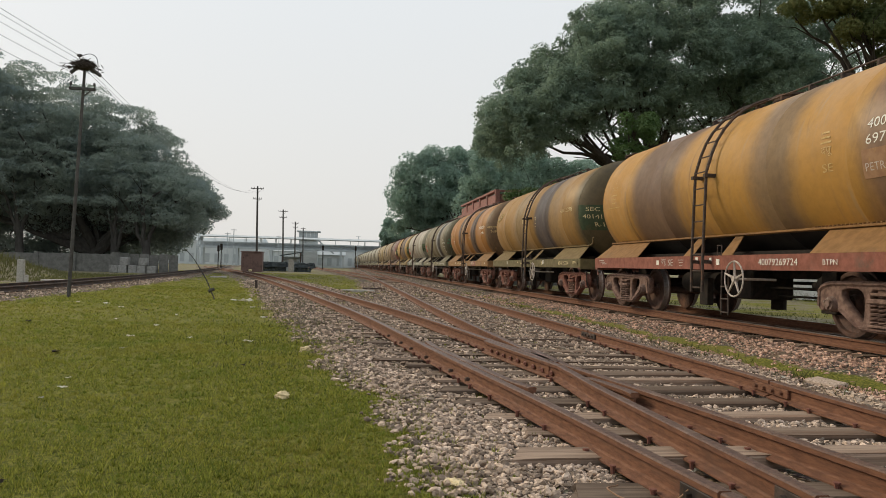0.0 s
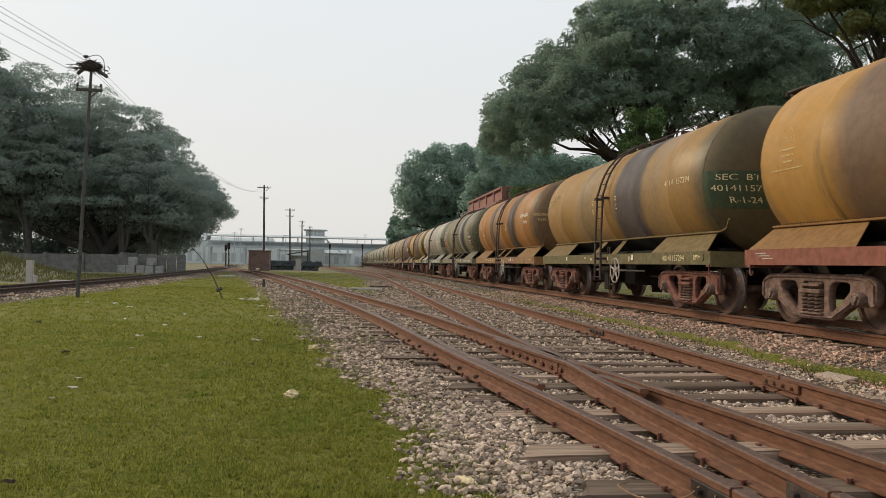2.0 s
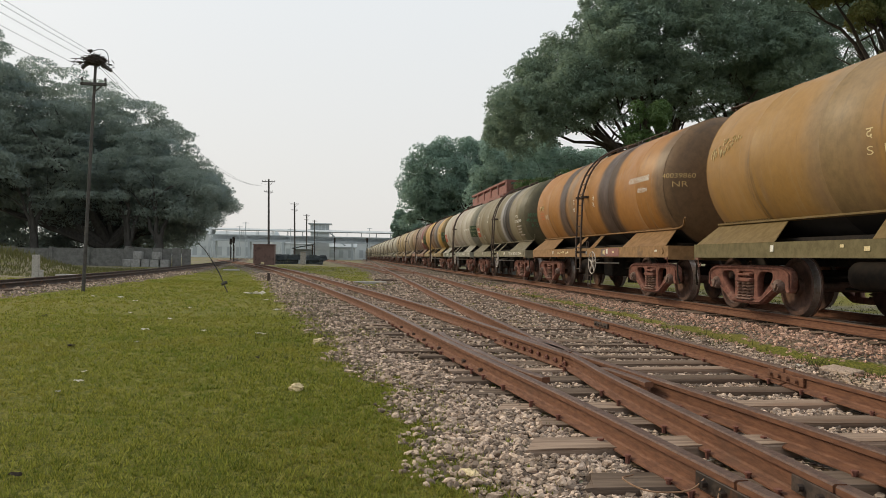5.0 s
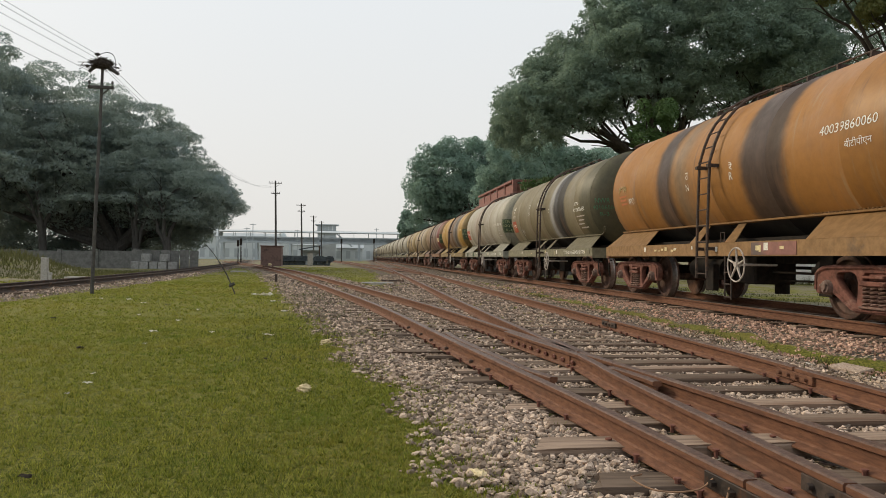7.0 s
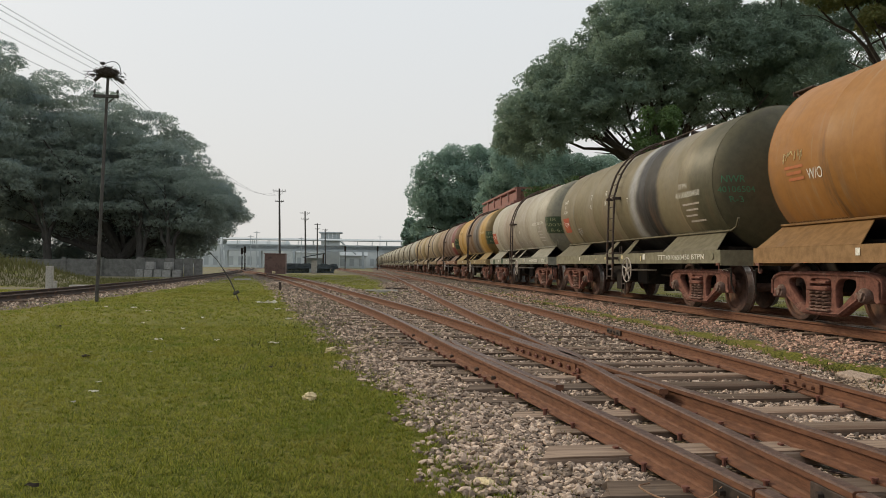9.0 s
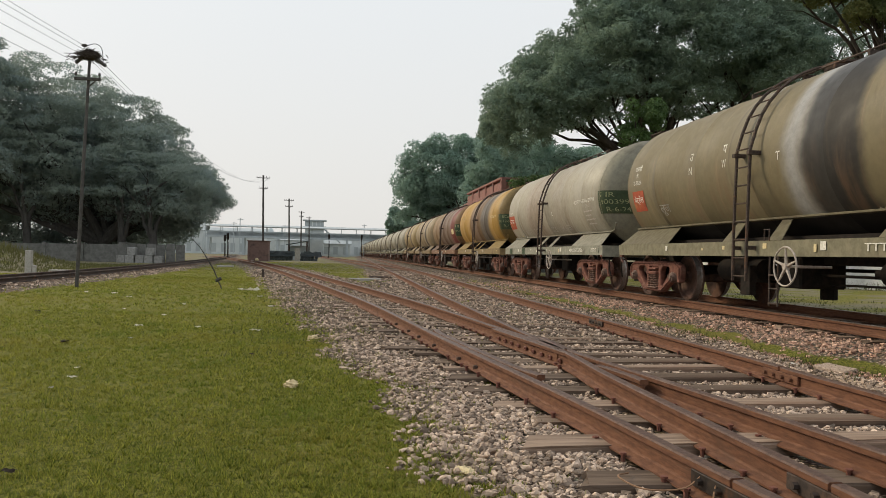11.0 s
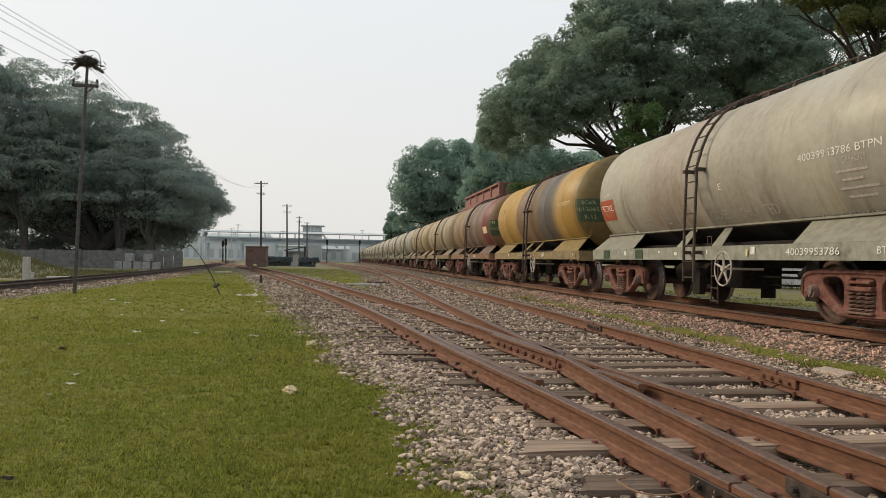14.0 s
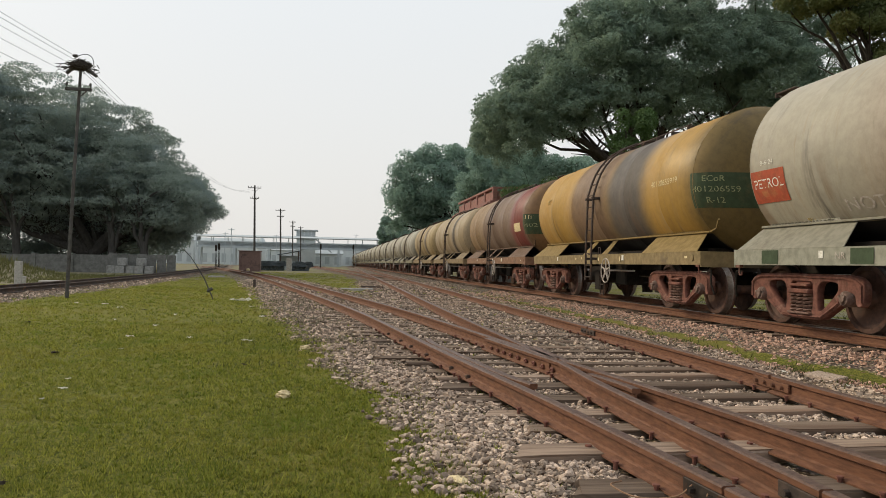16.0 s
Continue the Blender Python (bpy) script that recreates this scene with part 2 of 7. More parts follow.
def lawn_material():
    """Lawn blades: fresh and dry ones mixed, greener and browner patches."""
    m, nt, b = nodes_of("lawn_grass")
    g = nt.nodes.new("ShaderNodeNewGeometry")
    col = mixer(nt, (0.075, 0.105, 0.016), (0.37, 0.36, 0.065), g.outputs["Random Per Island"])
    col = mixer(nt, col, (0.30, 0.255, 0.055), ramp(nt, noise_of(nt, 0.4, 4, 0.6), 0.45, 0.7, 0, 0.6))
    col = mixer(nt, col, (0.12, 0.18, 0.022), ramp(nt, noise_of(nt, 1.3, 4, 0.65), 0.5, 0.7, 0, 0.65))
    col = mixer(nt, col, (0.34, 0.27, 0.10), ramp(nt, noise_of(nt, 3.5, 3, 0.6), 0.62, 0.75, 0, 0.5))
    nt.links.new(col, b.inputs["Base Color"])
    b.inputs["Roughness"].default_value, b.inputs["Specular IOR Level"].default_value = 0.6, 0.06
    t = nt.nodes.new("ShaderNodeBsdfTranslucent")
    nt.links.new(col, t.inputs["Color"])
    mx = nt.nodes.new("ShaderNodeMixShader")
    mx.inputs["Fac"].default_value = 0.34
    nt.links.new(b.outputs[0], mx.inputs[1])
    nt.links.new(t.outputs[0], mx.inputs[2])
    nt.links.new(mx.outputs[0], nt.nodes["Material Output"].inputs["Surface"])
    return m


M_GRASSBLADE = lawn_material()
M_COARSE = leafy("coarse_green_grass", (0.06, 0.085, 0.010), (0.31, 0.32, 0.055), (0.165, 0.19, 0.028), 0.12)


def ground_material():
    m, nt, b = nodes_of("grass_and_ballast_ground")
    at = nt.nodes.new("ShaderNodeAttribute")
    at.attribute_name = "stone_cover"
    fine = noise_of(nt, 30, 6, 0.7)
    mid = noise_of(nt, 1.6, 5, 0.65)
    broad = noise_of(nt, 0.22, 4, 0.6)
    grass = mixer(nt, (0.07, 0.08, 0.012), (0.21, 0.20, 0.040), ramp(nt, fine, 0.4, 0.6))
    grass = mixer(nt, grass, (0.20, 0.175, 0.045), ramp(nt, broad, 0.42, 0.66, 0, 0.6))
    grass = mixer(nt, grass, (0.21, 0.165, 0.075), ramp(nt, mid, 0.6, 0.8, 0, 0.7))
    v = nt.nodes.new("ShaderNodeTexVoronoi")
    v.inputs["Scale"].default_value = 24
    tc = nt.nodes.new("ShaderNodeTexCoord")
    nt.links.new(tc.outputs["Object"], v.inputs["Vector"])
    # gaps between the cells painted dark, as shade among the stones
    stone = mixer(nt, (0.075, 0.058, 0.042), (0.56, 0.44, 0.335), ramp(nt, v.outputs["Distance"], 0.5, 0.08))
    stone = mixer(nt, stone, v.outputs["Color"], 0.025)
    stone = mixer(nt, stone, (0.2, 0.13, 0.09), ramp(nt, mid, 0.5, 0.72, 0, 0.6))
    # the earth colour also stands for the train's shade beyond it
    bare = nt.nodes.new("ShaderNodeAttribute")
    bare.attribute_name = "earth_and_shade"
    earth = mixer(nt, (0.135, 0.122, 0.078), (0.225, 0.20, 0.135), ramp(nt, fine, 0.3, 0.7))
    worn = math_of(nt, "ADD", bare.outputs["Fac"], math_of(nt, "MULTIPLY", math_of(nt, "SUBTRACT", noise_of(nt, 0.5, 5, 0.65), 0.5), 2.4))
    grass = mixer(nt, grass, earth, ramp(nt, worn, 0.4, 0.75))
    edge = math_of(nt, "ADD", at.outputs["Fac"], math_of(nt, "MULTIPLY", math_of(nt, "SUBTRACT", mid, 0.5), 0.9))
    mask = ramp(nt, edge, 0.40, 0.62)
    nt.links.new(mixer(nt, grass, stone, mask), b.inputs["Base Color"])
    b.inputs["Roughness"].default_value = 0.95
    b.inputs["Specular IOR Level"].default_value = 0.15
    h = mixer(nt, fine, math_of(nt, "SUBTRACT", 1.0, v.outputs["Distance"]), mask)
    bumped(nt, b, h, 0.9, 0.03)
    return m


M_GROUND = ground_material()

# ---------------------------------------------------------------- mesh helpers


def part(name, bm, material, parent=None, label="", smooth=False):
    me = bpy.data.meshes.new(name)
    bm.normal_update()
    bm.to_mesh(me)
    bm.free()
    me.materials.append(material)
    if smooth:
        me.shade_smooth()
        me.set_sharp_from_angle(angle=radians(38))
    ob = new(name, me)
    ob.parent = parent
    if label:
        tagged(ob, label)
    return ob


def thing(name, label, category, m=None, group="", kind=""):
    ob = new(name)
    ob.empty_display_size = 0.2
    if m is not None:
        ob.matrix_basis = m
    return tagged(ob, label, category, group, kind)


def raw(name, verts, faces, material, parent=None):
    """A mesh from arrays that a loop has made; faces all have the same number of corners."""
    me = bpy.data.meshes.new(name)
    verts, faces = np.asarray(verts, np.float32), np.asarray(faces, np.int32)
    n = faces.shape[1]
    me.vertices.add(len(verts))
    me.vertices.foreach_set("co", verts.ravel())
    me.loops.add(faces.size)
    me.loops.foreach_set("vertex_index", faces.ravel())
    me.polygons.add(len(faces))
    me.polygons.foreach_set("loop_start", np.arange(0, faces.size, n, dtype=np.int32))
    me.update(calc_edges=True)
    me.shade_flat()
    me.materials.append(material)
    ob = new(name, me)
    ob.parent = parent
    return ob


def box(bm, x0, x1, y0, y1, z0, z1, bevel=0.0):
    vs = [bm.verts.new((x, y, z)) for x in (x0, x1) for y in (y0, y1) for z in (z0, z1)]
    fs = [bm.faces.new([vs[i] for i in q]) for q in
          ((0, 1, 3, 2), (4, 6, 7, 5), (0, 4, 5, 1), (2, 3, 7, 6), (0, 2, 6, 4), (1, 5, 7, 3))]
    if bevel:
        es = list({e for f in fs for e in f.edges})
        bmesh.ops.bevel(bm, geom=es, offset=bevel, segments=1, affect="EDGES", profile=0.5)
    return bm


def boxed(*a, **k):
    return box(bmesh.new(), *a, **k)


def prism(bm, outline, axis, lo, hi):
    """An outline of (u, v) pulled along an axis: 0 gives (y, z), 1 gives (x, z), 2 gives (x, y)."""
    def at(u, v, w):
        return {0: (w, u, v), 1: (u, w, v), 2: (u, v, w)}[axis]
    a = [bm.verts.new(at(u, v, lo)) for u, v in outline]
    b = [bm.verts.new(at(u, v, hi)) for u, v in outline]
    n = len(outline)
    faces = [bm.faces.new(a), bm.faces.new(b[::-1])]
    faces += [bm.faces.new((a[i], b[i], b[(i + 1) % n], a[(i + 1) % n])) for i in range(n)]
    bmesh.ops.recalc_face_normals(bm, faces=faces)
    return bm


def rod(bm, p, q, r, segs=8, r2=None):
    p, q = Vector(p), Vector(q)
    d = q - p
    res = bmesh.ops.create_cone(bm, cap_ends=True, segments=segs, radius1=r, radius2=r if r2 is None else r2, depth=d.length)
    rot = d.to_track_quat("Z", "Y").to_matrix().to_4x4()
    bmesh.ops.transform(bm, matrix=Matrix.Translation((p + q) / 2) @ rot, verts=res["verts"])
    return bm


def tube(bm, pts, r, segs=6):
    """A round bar along points; r may be one radius or one for each point."""
    pts = [Vector(p) for p in pts]
    rs = r if isinstance(r, (list, tuple)) else [r] * len(pts)
    rings = []
    for i, p in enumerate(pts):
        d = (pts[min(i + 1, len(pts) - 1)] - pts[max(i - 1, 0)]).normalized()
        u = d.orthogonal().normalized() if not rings else (prev - d * prev.dot(d)).normalized()
        prev = u
        v = d.cross(u)
        rings.append([bm.verts.new(p + (u * math.cos(a) + v * math.sin(a)) * rs[i])
                      for a in (2 * math.pi * k / segs for k in range(segs))])
    for a, b in zip(rings, rings[1:]):
        for k in range(segs):
            bm.faces.new((a[k], a[(k + 1) % segs], b[(k + 1) % segs], b[k]))
    bm.faces.new(rings[0][::-1])
    bm.faces.new(rings[-1])
    return bm


FINE = [1.0]        # how finely round parts are turned


def lathe(bm, profile, axis, segs=40, closed=False):
    """Turn (along, radius) pairs round an axis, 0 = x or 1 = y."""
    rings = []
    segs = max(12, int(segs * FINE[0]))
    for s, r in profile:
        ring = []
        for k in range(segs):
            a = 2 * math.pi * k / segs
            c, d = r * math.cos(a), r * math.sin(a)
            ring.append(bm.verts.new((s, c, d) if axis == 0 else (c, s, d)))
        rings.append(ring)
    pairs = list(zip(rings, rings[1:])) + ([(rings[-1], rings[0])] if closed else [])
    faces = []
    for a, b in pairs:
        faces += [bm.faces.new((a[k], b[k], b[(k + 1) % segs], a[(k + 1) % segs])) for k in range(segs)]
    if not closed:
        faces += [bm.faces.new(rings[0]), bm.faces.new(rings[-1][::-1])]
    bmesh.ops.recalc_face_normals(bm, faces=faces)
    return bm


def curve_of(pts, n=12):
    """A smooth dense line through a few points (Catmull-Rom)."""
    p = [np.array(q, float) for q in pts]
    p = [2 * p[0] - p[1]] + p + [2 * p[-1] - p[-2]]
    out = []
    for a, b, c, d in zip(p, p[1:], p[2:], p[3:]):
        for i in range(n):
            t = i / n
            out.append(0.5 * (2 * b + (c - a) * t + (2 * a - 5 * b + 4 * c - d) * t * t + (3 * b - a - 3 * c + d) * t ** 3))
    out.append(p[-2])
    return np.array(out)


# ---------------------------------------------------------------- plan of the yard (z = 0: top of the near rails)
GRASS_Z = -0.215
TRAIN_X, TRAIN_Z = 7.889, 0.10
NARROW = curve_of([(3.20, -9), (2.50, -1), (2.14, 3.2), (1.97, 5.1), (1.62, 8.3), (1.24, 12.2), (0.92, 15), (0.40, 18.8),
                   (-0.58, 25.5), (-2.48, 38), (-5.10, 54), (-9.2, 75), (-14.6, 100), (-21, 130)])
BROAD = curve_of([(2.78, -9), (2.91, 4), (3.01, 6.8), (3.05, 9), (3.09, 13), (3.16, 19), (3.34, 30), (3.55, 44), (3.85, 64), (4.5, 100),
                  (6.0, 200), (7.0, 320)])
BRANCH = curve_of([(3.50, 42), (3.1, 58), (2.0, 80), (0.2, 110), (-2.5, 150), (-7, 215)])
WEST = curve_of([(-9.4, -12), (-9.5, 8), (-9.5, 24), (-9.7, 33), (-10.2, 45), (-11.3, 60), (-13.4, 85), (-17, 120), (-23, 170)])
TRAINLINE = np.array([(TRAIN_X, y) for y in np.arange(-14, 620, 6.0)])


def centre(line, y):
    return np.interp(y, line[:, 1], line[:, 0])


def step(d, a, b):
    t = np.clip((d - a) / (b - a), 0, 1)
    return t * t * (3 - 2 * t)


def lie(x, y):
    """Height of the ground and how far it is covered with stones."""
    x, y = np.asarray(x, float), np.asarray(y, float)
    z = GRASS_Z + 0.025 * np.sin(x * 0.55 + 1.3) * np.sin(y * 0.31) + 0.012 * np.sin(x * 2.1 + y * 1.3)
    stone = np.zeros_like(z)
    full = np.interp(y, [7, 13], [-0.205, -0.166])         # the ballast lies fuller farther down the yard
    verge = np.interp(y, [0, 6.5, 10, 16], [1.03, 1.06, 1.26, 1.52])
    for line, half, top, y1, soft in ((NARROW, verge, full, 130, 0.95), (BROAD, 1.88, full, 320, 0.75), (BRANCH, 1.5, -0.20, 215, 0.75),
                                      (WEST, 1.35, -0.16, 170, 0.75), (TRAINLINE, 1.75, -0.105, 620, 0.75)):
        y0 = line[0, 1]
        d = np.abs(x - centre(line, y)) + 0.08 * np.sin(1.7 * y + line[0, 0] * 9) + 0.07 * np.sin(4.3 * y) + 0.05 * np.sin(9.1 * y + x * 3)
        on = step(-d, -(half + soft), -half) * ((y > y0 - 3) & (y < y1 + 40))
        z = np.maximum(z, GRASS_Z - 0.05 + (top - GRASS_Z + 0.05) * on)
        stone = np.maximum(stone, on)
    # low bank beyond the western line
    d = np.hypot((x + 19) / 5.5, (y - 42) / 9)
    z = z + 1.0 * step(-d, -1, -0.1)
    d = np.hypot((x + 27) / 8, (y - 36) / 9)
    z = z + 1.3 * step(-d, -1, -0.1)
    return z, stone


def grid_axis(near, fine, far, grow=1.12):
    out, v, s = [near], near, fine
    while v < far:
        s *= grow
        v += s
        out.append(v)
    return out


def ground():
    xs = sorted({-v for v in grid_axis(14, 0.4, 2500, 1.2)} | set(np.arange(-13.8, 13.9, 0.22)) | set(grid_axis(14, 0.4, 2500, 1.2)))
    ys = sorted({-v for v in grid_axis(4, 0.4, 600, 1.3)} | set(np.arange(-3.9, 14, 0.2)) | set(grid_axis(14, 0.15, 3500, 1.022)))
    X, Y = np.meshgrid(xs, ys)
    Z, S = lie(X, Y)
    nx, ny = len(xs), len(ys)
    i = (np.arange(ny - 1)[:, None] * nx + np.arange(nx - 1)[None, :]).ravel()
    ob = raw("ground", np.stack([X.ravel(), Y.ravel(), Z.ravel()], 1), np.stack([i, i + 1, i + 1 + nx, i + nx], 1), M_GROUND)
    ob.data.shade_smooth()
    a = ob.data.attributes.new("stone_cover", "FLOAT", "POINT")
    a.data.foreach_set("value", S.ravel().astype(np.float32))
    # last term browns the grass past the train to paint its shadow
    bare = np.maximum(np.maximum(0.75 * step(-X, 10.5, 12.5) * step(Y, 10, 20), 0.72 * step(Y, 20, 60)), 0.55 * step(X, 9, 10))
    a = ob.data.attributes.new("earth_and_shade", "FLOAT", "POINT")
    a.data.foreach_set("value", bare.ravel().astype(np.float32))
    tagged(ob, "short green lawn with gravel beds along the tracks", "ground", kind="structure")


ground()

RAIL_PROFILE = [(-0.066, -0.150), (0.066, -0.150), (0.066, -0.140), (0.018, -0.124), (0.010, -0.112), (0.010, -0.046), (0.034, -0.036),
                (0.036, -0.008), (0.027, 0.0), (-0.027, 0.0), (-0.036, -0.008), (-0.034, -0.036), (-0.010, -0.046),
                (-0.010, -0.112), (-0.018, -0.124), (-0.066, -0.140)]


def offset_line(line, d):
    t = np.gradient(line, axis=0)
    t /= np.linalg.norm(t, axis=1)[:, None]
    return line + d * np.stack([t[:, 1], -t[:, 0]], 1)


def rail(line, z=0.0, parent=None, head=None, name="rail", web=None):
    """A flat-bottomed rail swept along a plan line, its running surface at z."""
    head = head or M_HEAD
    t = np.gradient(line, axis=0)
    t /= np.linalg.norm(t, axis=1)[:, None]
    n = np.stack([t[:, 1], -t[:, 0]], 1)
    k = len(RAIL_PROFILE)
    verts = [(p[0] + q[0] * u, p[1] + q[1] * u, z + v) for p, q in zip(line, n) for u, v in RAIL_PROFILE]
    faces = [(i * k + j, (i + 1) * k + j, (i + 1) * k + (j + 1) % k, i * k + (j + 1) % k)
             for i in range(len(line) - 1) for j in range(k)]
    ob = raw(name, verts, faces, web or M_RAIL, parent)
    ob.data.materials.append(head)
    idx = np.array([1 if j in (7, 8, 9) else 0 for i in range(len(line) - 1) for j in range(k)], np.int32)
    ob.data.polygons.foreach_set("material_index", idx)
    me = ob.data
    bm = bmesh.new()
    bm.from_mesh(me)
    bm.verts.ensure_lookup_table()
    for base in (0, (len(line) - 1) * k):
        bm.faces.new([bm.verts[base + j] for j in range(k)])
    bmesh.ops.recalc_face_normals(bm, faces=bm.faces)
    bm.to_mesh(me)
    bm.free()
    return ob


def cut(line, y0, y1):
    """The stretch of a plan line between two distances, with exact ends."""
    inner = [p for p in line if y0 < p[1] < y1]
    return np.array([(centre(line, y0), y0)] + [tuple(p) for p in inner] + [(centre(line, y1), y1)])


narrow_track = thing("narrow_gauge_track", "rusty metre-gauge railway track on timber sleepers", "railway track", kind="structure")
broad_track = thing("broad_gauge_track", "rusty broad-gauge siding track on timber sleepers", "railway track", kind="structure")
branch_track = thing("branch_track", "rusty branch track curving away over gravel", "railway track", kind="structure")
west_track = thing("western_track", "dark narrow track beyond the lawn on gravel", "railway track", kind="structure")
main_track = thing("main_track", "broad-gauge track that carries the tank train", "railway track", kind="structure")
HALF_N, HALF_B = 0.50, 0.850
FROG_Y = 7.3
NL, NR = offset_line(NARROW, -HALF_N), offset_line(NARROW, HALF_N)
BL, BR = offset_line(BROAD, -HALF_B), offset_line(BROAD, HALF_B)
rail(cut(NL, -8, 2.98), 0, narrow_track)
rail(cut(NL, 3.0, 128), 0, narrow_track)
rail(cut(NR, FROG_Y, 128), 0, narrow_track)
rail(cut(BL, -8, 2.90), 0, broad_track)
rail(cut(BL, FROG_Y + 0.05, 300), 0, broad_track)
rail(cut(BR, -8, 6.16), 0, broad_track)
rail(cut(BR, 6.20, 11.25), 0, broad_track)
rail(cut(BR, 11.3, 300), 0, broad_track)


def joined(first, second):
    return np.array([tuple(p) for p in first] + [tuple(p) for p in second])


def flared(line, d):
    """A stretch whose two ends bend away sideways."""
    out = line.copy()
    n = len(out)
    for i, k in ((0, 1.0), (1, 0.3), (n - 2, 0.3), (n - 1, 1.0)):
        out[i, 0] += d * k
    return out


def even(line, y0, y1, n=14):
    ys = np.linspace(y0, y1, n)
    return np.stack([centre(line, ys), ys], 1)


# crossing: the near rails bend beside the nose as wing rails
rail(joined(cut(BL, 2.92, FROG_Y - 0.55), even(offset_line(NR, -0.085), FROG_Y - 0.25, FROG_Y + 2.1)), 0, broad_track)
rail(joined(cut(NR, -8, FROG_Y - 0.50), even(offset_line(BL, 0.085), FROG_Y - 0.2, FROG_Y + 1.1)), 0, narrow_track)
rail(flared(even(offset_line(NL, 0.105), 5.75, 9.3), 0.05), -0.006, narrow_track, name="check_rail")
rail(flared(even(offset_line(NR, -0.10), 5.55, 6.35, 8), -0.02), -0.012, narrow_track, name="check_rail")
for d in (-HALF_B, HALF_B):
    rail(cut(offset_line(BRANCH, d), 48, 213), -0.004, branch_track)
    rail(cut(offset_line(TRAINLINE, d), -12, 610), TRAIN_Z, main_track, M_BRIGHT)
for d in (-HALF_N, HALF_N):
    rail(cut(offset_line(WEST, d), -10, 168), 0.02, west_track, M_IRON, web=M_IRON)

# ---------------------------------------------------------------- tank wagons (local: y along the track, x away from the lawn, z from the rail)
BARREL_R, BARREL_Z, BARREL_L = 1.40, 2.48, 5.60
AXLE_R = 0.46


def barrel_material(name, base, tones, tint=(0.30, 0.22, 0.13)):
    """Painted steel barrel: paint tones and painted end shade in belts along the barrel (from, to, colour, edge),
    streaks, dust and soot.
    """
    m, nt, b = nodes_of(name)
    tc = nt.nodes.new("ShaderNodeTexCoord")
    sep = nt.nodes.new("ShaderNodeSeparateXYZ")
    nt.links.new(tc.outputs["Object"], sep.inputs["Vector"])
    wob = math_of(nt, "MULTIPLY", math_of(nt, "SUBTRACT", noise_of(nt, 0.9, 4, 0.6, (1, 1, 1)), 0.5), 0.55)
    s = math_of(nt, "ADD", sep.outputs["Y"], wob)
    fine = noise_of(nt, 7, 6, 0.7)
    streak = noise_of(nt, 2.4, 5, 0.65, (0.35, 3.2, 0.35))
    dust = noise_of(nt, 0.8, 4, 0.6, distort=0.6)
    base = (base[0] * 1.02, base[1] * 0.92, base[2] * 0.86) if base[2] < 0.35 * base[0] else (base[0] * 0.96, base[1] * 0.96, base[2] * 1.0)
    col = mixer(nt, base, tuple(c * 0.82 for c in base), ramp(nt, fine, 0.3, 0.75))
    col = mixer(nt, col, tint, ramp(nt, streak, 0.54, 0.76, 0, 0.5))
    for lo, hi, c, soft in tones:
        inside = math_of(nt, "MULTIPLY", ramp(nt, s, lo - soft, lo + soft), ramp(nt, s, hi + soft, hi - soft))
        tone = mixer(nt, c, tuple(v * 0.75 for v in c), ramp(nt, fine, 0.35, 0.7))
        col = mixer(nt, col, tone, math_of(nt, "MULTIPLY", inside, ramp(nt, dust, 0.15, 0.55, 0.82, 0.98)))
    col = mixer(nt, col, tint, ramp(nt, streak, 0.6, 0.8, 0, 0.15))
    col = mixer(nt, col, (0.05, 0.04, 0.033), ramp(nt, noise_of(nt, 1.3, 5, 0.7, (0.3, 2.0, 0.3), distort=0.5), 0.56, 0.78, 0, 0.6))
    spill = math_of(nt, "MULTIPLY", ramp(nt, noise_of(nt, 1.1, 5, 0.65, (0.35, 1.7, 0.35), distort=0.4), 0.47, 0.68, 0, 0.55),
                    ramp(nt, sep.outputs["Z"], BARREL_Z + 0.5, BARREL_Z - 0.8))         # rusty spills down the side
    col = mixer(nt, col, (0.17, 0.10, 0.058), spill)
    belly = ramp(nt, sep.outputs["Z"], BARREL_Z - 0.985, BARREL_Z - 1.0)      # near-black below the seam rails
    belly_dark = math_of(nt, "MULTIPLY", belly, ramp(nt, math_of(nt, "ABSOLUTE", sep.outputs["Y"]), BARREL_L - 0.32, BARREL_L - 0.38))
    col = mixer(nt, col, (0.014, 0.012, 0.011), belly_dark)
    nt.links.new(col, b.inputs["Base Color"])
    nt.links.new(ramp(nt, dust, 0.3, 0.7, 0.45, 0.7), b.inputs["Roughness"])
    b.inputs["Specular IOR Level"].default_value = 0.35
    bumped(nt, b, noise_of(nt, 1.1, 3, 0.5), 0.25, 0.02)
    return m


def frame_paint(name, c1, c2, wear=(0.10, 0.07, 0.05)):
    return surface(name, c1, c2, 7, 0.75, 0, 0.2, 0.002, wear, 1.6, (0.55, 0.78))


